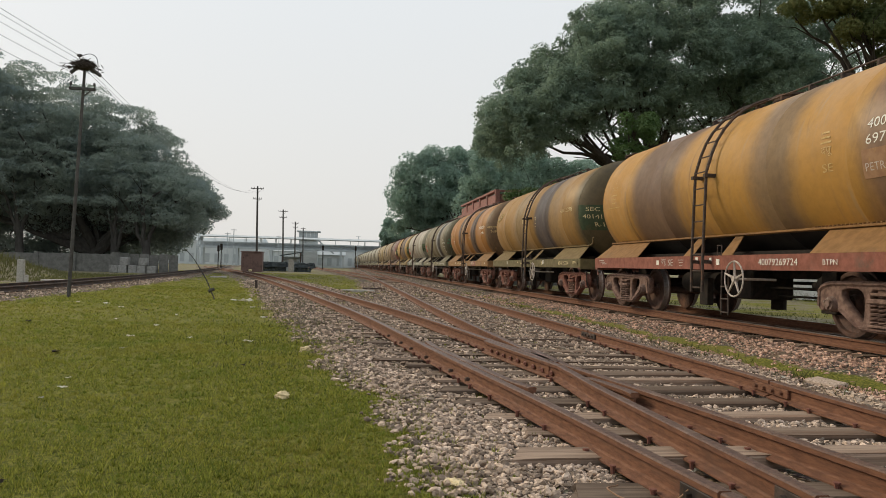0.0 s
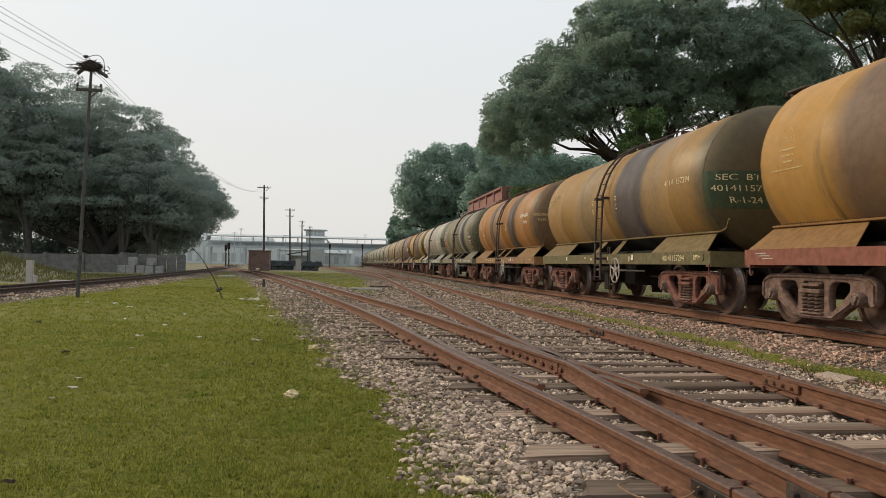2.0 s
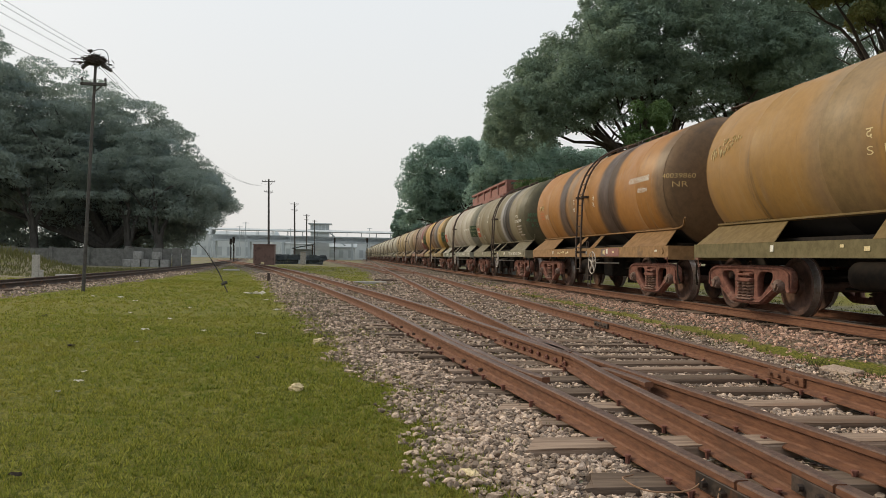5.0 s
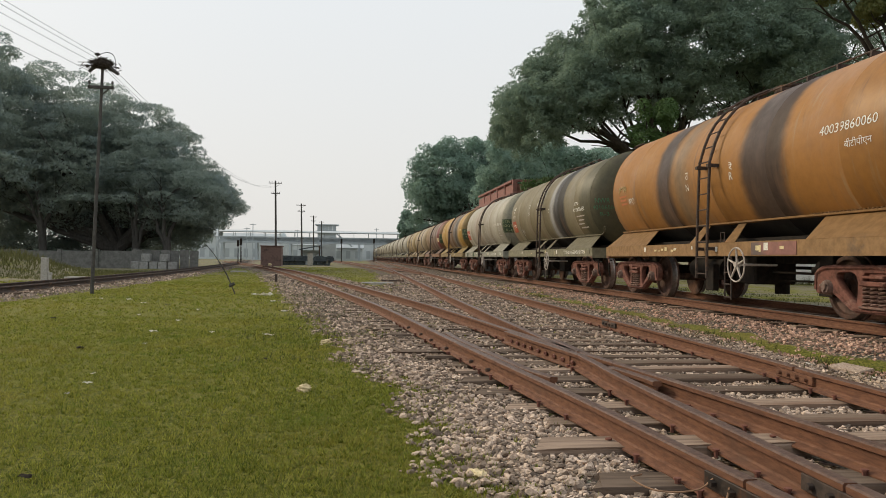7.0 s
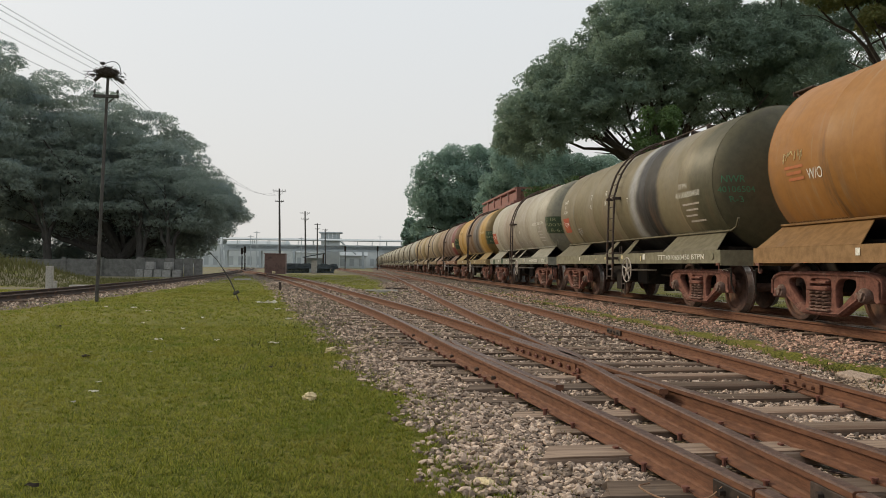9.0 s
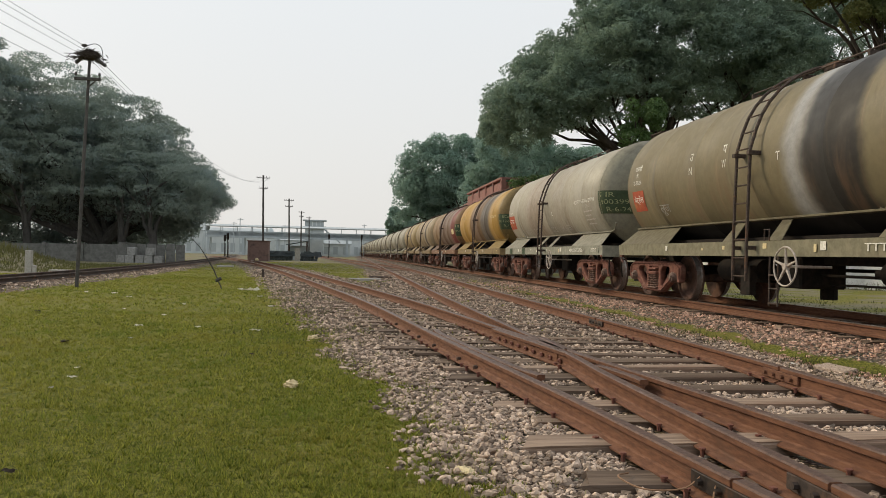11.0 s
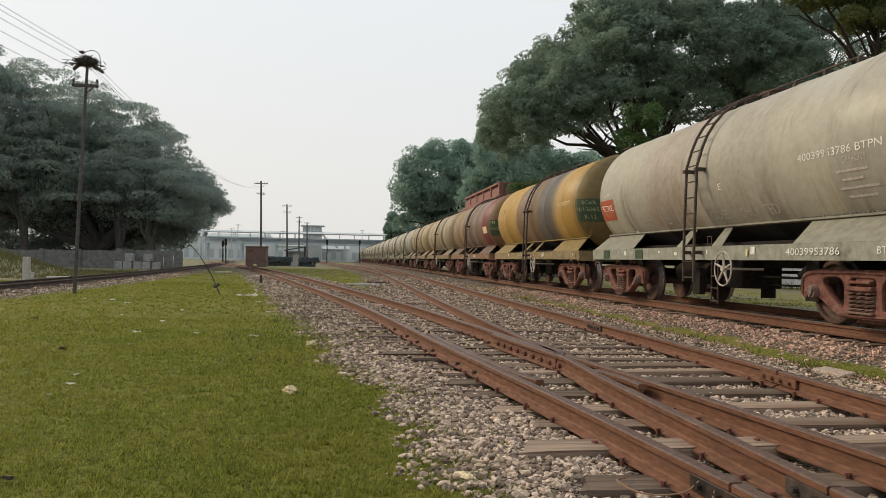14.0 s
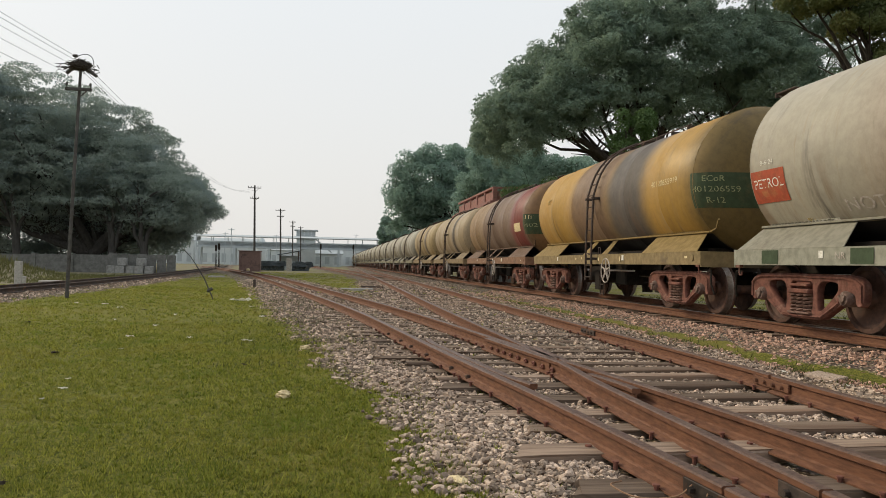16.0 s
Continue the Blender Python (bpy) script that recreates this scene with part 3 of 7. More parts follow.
def wrap_text(name, text, s0, s1, height, arc_z, material, parent, lift=0.009, around=True, side=None):
    """Lettering read along the barrel (towards -y), as wide as s0..s1, its foot at arc height arc_z above the barrel's axis.
    around=False lays it on the flat side plate instead."""
    c = bpy.data.curves.new(name, "FONT")
    c.body, c.size, c.resolution_u = text, 1.0, 3
    tmp = bpy.data.objects.new(name, c)
    scene.collection.objects.link(tmp)
    me = bpy.data.meshes.new_from_object(tmp.evaluated_get(bpy.context.evaluated_depsgraph_get()))
    bpy.data.objects.remove(tmp)
    bpy.data.curves.remove(c)
    co = np.empty(len(me.vertices) * 3, np.float32)
    if not len(co):
        bpy.data.meshes.remove(me)
        return None
    me.vertices.foreach_get("co", co)
    co = co.reshape(-1, 3)
    lo, hi = co.min(0), co.max(0)
    u = (co[:, 0] - lo[0]) / max(1e-6, hi[0] - lo[0])
    v = (co[:, 1] - lo[1]) / max(1e-6, hi[1] - lo[1]) * height
    s = s0 + (s1 - s0) * u
    if around:
        a = (arc_z + v) / BARREL_R
        r = BARREL_R + lift
        out = np.stack([-r * np.cos(a), s, BARREL_Z + r * np.sin(a)], 1)
    else:
        out = np.stack([np.full_like(s, side - lift), s, arc_z + v], 1)
    me.vertices.foreach_set("co", out.astype(np.float32).ravel())
    me.materials.clear()
    me.materials.append(material)
    me.update()
    ob = new(name, me)
    ob.parent = parent
    return ob


def rounded(loop, times=2, keep=0.22):
    """Cut the corners of a closed outline."""
    p = [np.array(q, float) for q in loop]
    for _ in range(times):
        p = [c for a, b in zip(p, p[1:] + p[:1]) for c in (a + (b - a) * keep, b + (a - b) * keep)]
    return p


def cast_plate(name, loops, x0, x1, edge):
    """A cast plate in the y-z plane: the first loop is its outline, the others are openings; its edges are rounded by edge."""
    c = bpy.data.curves.new(name, "CURVE")
    c.dimensions, c.fill_mode = "2D", "BOTH"
    c.extrude, c.bevel_depth, c.bevel_resolution = (x1 - x0) / 2 - edge, edge, 0
    for loop in loops:
        sp = c.splines.new("POLY")
        sp.points.add(len(loop) - 1)
        for q, (u, v) in zip(sp.points, loop):
            q.co = (u, v, 0, 1)
        sp.use_cyclic_u = True
    tmp = bpy.data.objects.new(name, c)
    scene.collection.objects.link(tmp)
    me = bpy.data.meshes.new_from_object(tmp.evaluated_get(bpy.context.evaluated_depsgraph_get()))
    bpy.data.objects.remove(tmp)
    bpy.data.curves.remove(c)
    bm = bmesh.new()
    bm.from_mesh(me)
    bpy.data.meshes.remove(me)
    for v in bm.verts:
        v.co = Vector(((x0 + x1) / 2 + v.co.z, v.co.x, v.co.y))
    bmesh.ops.remove_doubles(bm, verts=bm.verts, dist=0.0005)
    bmesh.ops.recalc_face_normals(bm, faces=bm.faces)
    return bm


def make_bogie(parent, y):
    """A cast three-piece bogie with two wheelsets; returns it with its wheelsets."""
    bogie = new("bogie")
    bogie.parent = parent
    bogie.location = (0, y, 0)
    half = [(0.30, 0.77), (0.98, 0.765), (1.18, 0.735), (1.30, 0.67), (1.31, 0.50), (1.27, 0.38), (1.17, 0.37), (1.15, 0.52), (1.01, 0.575), (0.88, 0.52),
            (0.87, 0.37), (0.76, 0.33), (0.47, 0.155), (0.28, 0.15)]
    outline = half + [(-u, v) for u, v in reversed(half)]
    window = [(0.35, 0.27), (0.35, 0.69), (0.80, 0.69), (0.82, 0.57), (0.73, 0.47), (0.43, 0.235)]
    nest = [(0.265, 0.235), (0.265, 0.685), (-0.265, 0.685), (-0.265, 0.235)]
    fine = 2 if FINE[0] == 1 else 1
    for sx in (-1, 1):
        x0, x1 = (-1.19, -1.07) if sx < 0 else (1.07, 1.19)
        bm = cast_plate("side_frame", [rounded(outline, fine), rounded(window, fine), rounded([(-u, v) for u, v in reversed(window)], fine), rounded(nest, 1, 0.1)], x0, x1, 0.014)
        # outer ribs along the chords
        for k in (-1, 1):
            xr = sx * 1.195
            tube(bm, [(xr, 0.0, 0.745), (xr, k * 0.98, 0.735), (xr, k * 1.16, 0.70), (xr, k * 1.265, 0.64), (xr, k * 1.27, 0.42)], 0.024, 5)
            tube(bm, [(xr, k * 0.84, 0.40), (xr, k * 0.46, 0.185), (xr, 0.0, 0.18)], 0.024, 5)
        part("side_frame", bm, M_BOGIE, bogie, "rust-brown cast steel side frame")
        bm = bmesh.new()
        for yy in (-0.155, 0.0, 0.155) if sx < 0 and FINE[0] == 1 else (0.0,):
            pts = []
            for i in range(46):
                a = i * 2 * math.pi / 9
                pts.append((sx * 1.17 + 0.07 * math.cos(a), yy + 0.07 * math.sin(a), 0.235 + 0.27 * i / 45))
            tube(bm, pts, 0.0165, 4)
        box(bm, sx * 1.16 - 0.09, sx * 1.16 + 0.09, -0.26, 0.26, 0.205, 0.238, 0.008)
        part("spring_nest", bm, M_SPRING, bogie, "rusty coil springs", True)
        bm = bmesh.new()
        box(bm, sx * 1.16 - 0.1, sx * 1.16 + 0.1, -0.25, 0.25, 0.50, 0.565, 0.015)
        box(bm, sx * 1.20 - 0.04, sx * 1.20 + 0.04, -0.20, 0.20, 0.60, 0.64, 0.01)
        box(bm, sx * 1.12 - 0.04, sx * 1.12 + 0.04, -0.17, 0.17, 0.565, 0.685, 0.01)
        part("bolster_end", bm, M_BOGIE, bogie)
        for k in (-0.987, 0.987):
            bm = bmesh.new()
            lathe(bm, [(sx * 1.06, 0.105), (sx * 1.22, 0.105), (sx * 1.25, 0.085), (sx * 1.252, 0.05), (sx * 1.275, 0.045), (sx * 1.277, 0.02)], 0, 16)
            for i in range(3):
                a = i * 2.094 + 0.5
                rod(bm, (sx * 1.24, 0.06 * math.cos(a), 0.06 * math.sin(a)), (sx * 1.28, 0.06 * math.cos(a), 0.06 * math.sin(a)), 0.018, 6)
            bmesh.ops.translate(bm, vec=(0, k, AXLE_R), verts=bm.verts)
            part("axle_box", bm, M_AXLEBOX, bogie, "dusty axle bearing cap with bolts", True)
    bm = bmesh.new()
    box(bm, -1.05, 1.05, -0.2, 0.2, 0.48, 0.72, 0.03)
    part("bolster", bm, M_UNDER, bogie)
    sets = []
    for k in (-0.987, 0.987):
        wheelset = new("wheelset")
        wheelset.parent = bogie
        wheelset.location = (0, k, AXLE_R)
        for sx in (-1, 1):
            bm = bmesh.new()
            o = sx * 0.80
            w = sx
            lathe(bm, [(o - w * 0.05, 0.49), (o - w * 0.02, 0.495), (o - w * 0.012, 0.47), (o + w * 0.012, AXLE_R), (o + w * 0.095, AXLE_R - 0.006),
                       (o + w * 0.10, AXLE_R - 0.028), (o + w * 0.10, AXLE_R - 0.065), (o + w * 0.06, AXLE_R - 0.08), (o + w * 0.03, 0.25),
                       (o + w * 0.055, 0.14), (o + w * 0.11, 0.115), (o + w * 0.11, 0.085), (o + w * 0.10, 0.0801),
                       (o - w * 0.07, 0.08), (o - w * 0.07, 0.13), (o - w * 0.02, 0.16), (o - w * 0.03, 0.3), (o - w * 0.05, 0.40)], 0, 26, True)
            wheel = part("wheel", bm, M_WHEEL, wheelset, "rusty steel wheel with a bright worn tread", True)
            wheel.data.materials.append(M_TYRE)
            for p in wheel.data.polygons:
                c = p.center
                if math.hypot(c.y, c.z) > AXLE_R - 0.02 and abs(c.x) > 0.79:
                    p.material_index = 1
        part("axle", rod(bmesh.new(), (-1.1, 0, 0), (1.1, 0, 0), 0.08, 14), M_WHEEL, wheelset)
        sets.append(wheelset)
    return bogie, sets


def make_wagon():
    """One tank wagon with all its parts at the origin."""
    wagon = thing("tank_wagon", "painted steel petroleum tank wagon on two bogies", "tank wagon", group="wagons of the tank train")
    R, Z, L = BARREL_R, BARREL_Z, BARREL_L
    prof = [(-L - 0.02, 0.05), (-L - 0.01, 0.5), (-L + 0.06, 0.95), (-L + 0.16, 1.22), (-L + 0.26, 1.34), (-L + 0.34, R - 0.014), (-L + 0.36, R)]
    seams = (-3.75, -1.9, 0.0, 1.9, 3.75)
    line = list(prof)
    for q in seams:
        line += [(q - 0.03, R), (q - 0.012, R + 0.009), (q + 0.012, R + 0.009), (q + 0.03, R)]
    line += [(-s, r) for s, r in reversed(prof)]
    bm = lathe(bmesh.new(), line, 1, 56)
    bmesh.ops.translate(bm, vec=(0, 0, Z), verts=bm.verts)
    barrel = part("barrel", bm, M_IRON, wagon, "", True)
    # end ring welds
    for k in (-1, 1):
        bm = lathe(bmesh.new(), [(k * (L - 0.37), R - 0.01), (k * (L - 0.37), R + 0.003), (k * (L - 0.355), R + 0.003), (k * (L - 0.355), R - 0.01)], 1, 48, True)
        bmesh.ops.translate(bm, vec=(0, 0, Z), verts=bm.verts)
        part("end_ring", bm, M_IRON, wagon, "", True)
    # dome, hatch and walkway on the top
    bm = bmesh.new()
    rod(bm, (0, -0.45, Z + R - 0.04), (0, -0.45, Z + R + 0.05), 0.36, 20)
    rod(bm, (0, -0.45, Z + R + 0.05), (0, -0.45, Z + R + 0.08), 0.39, 20)
    rod(bm, (0, -0.15, Z + R + 0.06), (0, -0.05, Z + R + 0.12), 0.03, 8)
    part("manhole_dome", bm, M_IRON, wagon, "rusty hatch dome on the barrel's crown", True)
    bm = bmesh.new()
    for k in (-0.42, -0.12):
        tube(bm, [(k, -3.2, Z + R + 0.02), (k, 1.6, Z + R + 0.02)], 0.016, 5)
    for yy in np.arange(-3.1, 1.7, 0.78):
        box(bm, -0.46, -0.08, yy, yy + 0.05, Z + R - 0.07, Z + R + 0.012)
    part("walkway", bm, M_IRON, wagon, "thin dark steel walkway bars")
    bm = bmesh.new()
    box(bm, -0.62, 0.62, 5.30, 5.80, Z + R - 0.12, Z + R - 0.09, 0.006)
    box(bm, -0.64, 0.64, 5.78, 5.81, Z + R - 0.17, Z + R - 0.085, 0.004)
    for x in (-0.58, 0.58):
        tube(bm, [(x, 5.78, Z + R - 0.12), (x, 5.40, Z + R - 0.42)], 0.02, 5)
    part("end_platform", bm, M_IRON, wagon, "small dark steel end platform")
    # frame: side sills, headstocks, centre sill
    sills = []
    for sx in (-1, 1):
        bm = bmesh.new()
        x = sx * 1.433
        inn = x - sx * 0.10
        prism(bm, [(x, 0.90), (x, 1.141), (inn, 1.141), (inn, 1.131), (x - sx * 0.01, 1.131), (x - sx * 0.01, 0.910), (inn, 0.910), (inn, 0.90)], 1, -5.63, 5.63)
        sills.append(part("side_sill", bm, M_IRON, wagon))
    for k in (-1, 1):
        bm = bmesh.new()
        box(bm, -1.425, 1.425, k * 5.63 - 0.012, k * 5.63 + 0.012, 0.86, 1.141)
        sills.append(part("headstock", bm, M_IRON, wagon))
        if k < 0:
            sills.append(part("sill_disc", rod(bmesh.new(), (-1.425, -5.34, 1.03), (-1.452, -5.34, 1.03), 0.065, 14), M_IRON, wagon))
        bm = bmesh.new()
        rod(bm, (-1.40, k * 5.52, 0.90), (-1.40, k * 5.52, 0.76), 0.012, 6)
        tube(bm, [(-1.40, k * 5.52, 0.78), (-1.40, k * 5.52 - 0.02, 0.74), (-1.40, k * 5.52 - 0.07, 0.74), (-1.40, k * 5.52 - 0.09, 0.79)], 0.014, 5)
        box(bm, -1.43, -1.37, k * 5.52 - 0.06, k * 5.52 + 0.06, 0.86, 0.90)
        part("rope_hook", bm, M_BOGIE, wagon)
    bm = bmesh.new()
    box(bm, -0.30, 0.30, -5.6, 5.6, 0.78, 1.12, 0.01)
    for yy in np.arange(-5.2, 5.3, 1.3):
        box(bm, -1.41, 1.41, yy - 0.05, yy + 0.05, 0.96, 1.12)
    box(bm, -1.0, 1.0, -5.1, 5.1, 1.16, 1.22)
    part("underframe", bm, M_UNDER, wagon, "grimy black centre sill and cross members")
    # sloping saddle plates between sill and barrel, on both sides
    plates = []
    za = -0.98
    foot, top = (1.436, 1.141), (math.sqrt(R * R - za * za) + 0.012, Z + za)
    for sx in (-1, 1):
        for (b0, b1, t0, t1) in ((2.95, 5.52, 3.25, 5.45), (-5.50, -3.05, -5.08, -2.90), (0.40, 0.76, 0.72, 1.00), (-1.00, -0.64, -0.62, -0.36)):
            bm = bmesh.new()
            o = [(sx * foot[0], b0, foot[1]), (sx * foot[0], b1, foot[1]), (sx * top[0], t1, top[1]), (sx * top[0], t0, top[1])]
            inn = [(x - sx * 0.012, y, z - 0.004) for x, y, z in o]
            va, vb = [bm.verts.new(p) for p in o], [bm.verts.new(p) for p in inn]
            fs = [bm.faces.new(va), bm.faces.new(vb[::-1])]
            fs += [bm.faces.new((va[i], vb[i], vb[(i + 1) % 4], va[(i + 1) % 4])) for i in range(4)]
            bmesh.ops.recalc_face_normals(bm, faces=fs)
            plates.append(part("saddle_plate", bm, M_IRON, wagon))
        bm = bmesh.new()
        xs = sorted((sx * (top[0] - 0.02), sx * (top[0] + 0.055)))
        box(bm, xs[0], xs[1], -5.25, 5.45, top[1] - 0.005, top[1] + 0.03, 0.006)
        for k, yy in ((-1, -5.25),):
            tube(bm, [(sx * (top[0] + 0.02), yy + 0.02, top[1] + 0.012), (sx * (top[0] + 0.04), yy - 0.25, top[1] + 0.07),
                      (sx * (top[0] + 0.09), yy - 0.42, top[1] + 0.22)], 0.022, 5)
        plates.append(part("seam_rail", bm, M_IRON, wagon))
        bm = bmesh.new()
        for s0, s1 in ((-4.9, -2.6), (3.7, 5.2)):
            for yy in np.arange(s0, s1, 0.085 if FINE[0] == 1 else 1.0):
                rod(bm, (sx * (top[0] + 0.04), yy, top[1] + 0.028), (sx * (top[0] + 0.04), yy, top[1] + 0.05), 0.022, 6)
        tagged(part("rivet_strip", bm, M_IRON, wagon), kind="stuff")
    # ladder that follows the barrel to its crown
    for sx in (-1,):
        bm = bmesh.new()
        path = [(-1.575, 0.50), (-1.575, 1.15), (-1.56, 1.9), (-1.54, 2.6)]
        for i in range(1, 9):
            a = radians(8 + i * 9.2)
            path.append((-(R + 0.11) * math.cos(a), Z + (R + 0.11) * math.sin(a)))
        for yy in (0.135, -0.27):
            for (xa, z_a), (xb, z_b) in zip(path, path[1:]):
                tube(bm, [(xa, yy, z_a), (xb, yy, z_b)], 0.026, 6)
        part("ladder_rail", bm, M_IRON, wagon, "rusty ladder stiles bent over the barrel", True)
        z = 0.50
        dense = curve_of(path, 8)
        seg = np.concatenate([[0], np.cumsum(np.linalg.norm(np.diff(dense, axis=0), axis=1))])
        for d in np.arange(0.08, seg[-1], 0.29):
            x, z = np.interp(d, seg, dense[:, 0]), np.interp(d, seg, dense[:, 1])
            part("ladder_rung", tube(bmesh.new(), [(x, 0.135, z), (x, -0.27, z)], 0.013, 5), M_IRON, wagon)
        for yy in (0.155, -0.29):
            part("ladder_bracket", boxed(-1.60, -1.36, yy - 0.05, yy + 0.03, Z + 0.02, Z + 0.08), M_IRON, wagon)
            part("ladder_bracket", boxed(-1.58, -1.42, yy - 0.02, yy + 0.02, 1.0, 1.06), M_IRON, wagon)
    # hand brake wheel with its step
    bm = bmesh.new()
    ring = [(-1.62, -1.40 + 0.28 * math.cos(a), 0.754 + 0.28 * math.sin(a)) for a in np.linspace(0, 2 * math.pi, 25)]
    for p, q in zip(ring, ring[1:]):
        tube(bm, [p, q], 0.014, 5)
    for i in range(5):
        a = radians(90 + 72 * i)
        tube(bm, [(-1.60, -1.40, 0.754), (-1.62, -1.40 + 0.28 * math.cos(a), 0.754 + 0.28 * math.sin(a))], [0.028, 0.013], 5)
    rod(bm, (-1.64, -1.40, 0.754), (-1.56, -1.40, 0.754), 0.05, 10)
    rod(bm, (-1.58, -1.40, 0.754), (-0.9, -1.40, 0.754), 0.02, 6)
    part("brake_handwheel", bm, M_DULLWHITE, wagon, "white-painted hand brake wheel", True)
    bm = bmesh.new()
    for yy in (-0.91, -1.13):
        rod(bm, (-1.56, yy, 0.16), (-1.56, yy, 0.9), 0.014, 6)
    for z in (0.20, 0.42, 0.62):
        rod(bm, (-1.56, -0.89, z), (-1.56, -1.15, z), 0.013, 6)
    tube(bm, [(-1.56, -0.75, 1.13), (-1.56, -0.75, 1.30), (-1.56, -0.89, 1.30), (-1.56, -0.89, 1.13)], 0.012, 5)
    part("brake_step", bm, M_IRON, wagon)
    # brake gear and reservoirs below the frame
    bm = bmesh.new()
    rod(bm, (-0.62, -2.25, 0.68), (-0.62, -2.75, 0.68), 0.17, 16)
    rod(bm, (-0.62, -2.0, 0.68), (-0.62, -2.25, 0.68), 0.06, 10)
    part("brake_cylinder", bm, M_UNDER, wagon, "grimy brake cylinder", True)
    bm = bmesh.new()
    rod(bm, (-0.62, 0.75, 0.66), (-0.62, 2.1, 0.66), 0.20, 16)
    part("air_reservoir", bm, M_UNDER, wagon, "grimy air reservoir", True)
    bm = bmesh.new()
    box(bm, -0.7, 0.1, -0.35, 0.35, 0.40, 0.9, 0.03)
    rod(bm, (0, -0.05, 0.85), (0, -0.05, 0.22), 0.13, 14)
    box(bm, -0.95, -0.70, -2.95, -2.62, 0.30, 0.90, 0.01)
    rod(bm, (-0.35, -3.3, 0.62), (-0.35, 3.3, 0.62), 0.022, 6)
    rod(bm, (-0.2, -3.0, 0.50), (-0.2, 3.0, 0.44), 0.018, 6)
    rod(bm, (0.6, -3.4, 0.7), (0.6, 3.4, 0.7), 0.03, 6)
    box(bm, -1.1, -0.98, 0.45, 0.75, 0.25, 0.75, 0.01)
    part("discharge_valve", bm, M_UNDER, wagon, "black discharge valve box and brake rods")
    bogies = [make_bogie(wagon, k * 4.196) for k in (-1, 1)]
    # knuckle couplers and hoses
    for k in (-1, 1):
        bm = bmesh.new()
        box(bm, -0.10, 0.10, k * 5.62 - 0.2, k * 5.62 + 0.45 * k + (0.0 if k > 0 else 0.0), 0.90, 1.06, 0.02)
        box(bm, -0.17, 0.13, k * 6.02 - 0.14, k * 6.02 + 0.17, 0.84, 1.12, 0.04)
        part("coupler", bm, M_BOGIE, wagon, "rusty knuckle coupler")
        bm = bmesh.new()
        tube(bm, [(-0.35, k * 5.68, 0.85), (-0.36, k * 5.85, 0.62), (-0.33, k * 6.05, 0.42), (-0.28, k * 6.19, 0.40)], 0.028, 6)
        part("brake_hose", bm, M_UNDER, wagon)
        bm = bmesh.new()
        tube(bm, [(-1.32, k * 5.55, 0.80), (-1.30, k * 5.78, 0.80), (-1.30, k * 5.80, 0.55), (-1.26, k * 5.84, 0.38)], 0.018, 5)
        part("brake_hose", bm, M_UNDER, wagon)
    return wagon, barrel, sills, plates


def on_shell(u, v, lift):
    """A point on the barrel's lawn side: u metres from the middle towards the -y end, round the dished head at the end;
    v metres above the barrel's axis."""
    R, L = BARREL_R + lift, BARREL_L
    edge = L - 0.36
    if u <= edge:
        return (-math.sqrt(R * R - v * v), -u, BARREL_Z + v)
    rr = np.array([0.05, 0.5, 0.95, 1.22, 1.34, BARREL_R - 0.014, BARREL_R]) + lift
    yy = np.array([L + 0.02, L + 0.01, L - 0.06, L - 0.16, L - 0.26, L - 0.34, edge]) + lift
    x = np.linspace(math.sqrt(R * R - v * v), 0.05, 60)
    y = np.interp(np.hypot(x, v), rr, yy)
    run = np.concatenate([[0], np.cumsum(np.hypot(np.diff(x), np.diff(y)))])
    return (-np.interp(u - edge, run, x), -np.interp(u - edge, run, y), BARREL_Z + v)


def head_panel(parent, u0, u1, v0, v1, material, label=""):
    bm = bmesh.new()
    nu, nv = max(2, int((u1 - u0) / 0.06)), max(2, int((v1 - v0) / 0.08))
    g = [[bm.verts.new(on_shell(u0 + (u1 - u0) * i / nu, v0 + (v1 - v0) * j / nv, 0.006)) for j in range(nv + 1)] for i in range(nu + 1)]
    for i in range(nu):
        for j in range(nv):
            bm.faces.new((g[i][j], g[i + 1][j], g[i + 1][j + 1], g[i][j + 1]))
    bmesh.ops.recalc_face_normals(bm, faces=bm.faces)
    return part("stencil_panel", bm, material, parent, label)


def lettering(parent, text, u0, width, v, height, material):
    """Words on the barrel, reading towards the -y end from u0."""
    ob = wrap_text("lettering", text, 0, 1, 1, 0, material, parent, 0.0, False, 0.0)
    if ob is None:
        return
    me = ob.data
    for p in me.vertices:
        p.co = on_shell(u0 + p.co.y * width, v + p.co.z * height, 0.0065)
    me.update()


def sill_lettering(parent, text, u0, width, z, height, material):
    ob = wrap_text("lettering", text, -u0, -u0 - width, height, z, material, parent, 0.009, False, -1.439)
    return ob


def sill_mark(parent, u, z, w, h, material, lift=0.0):
    part("paint_mark", boxed(-1.4425 - lift, -1.4395 - lift, -u - w / 2, -u + w / 2, z - h / 2, z + h / 2), material, parent)


OCHRE, TAN, OLIVE, CREAM = (0.40, 0.232, 0.052), (0.325, 0.162, 0.040), (0.20, 0.165, 0.092), (0.40, 0.365, 0.28)
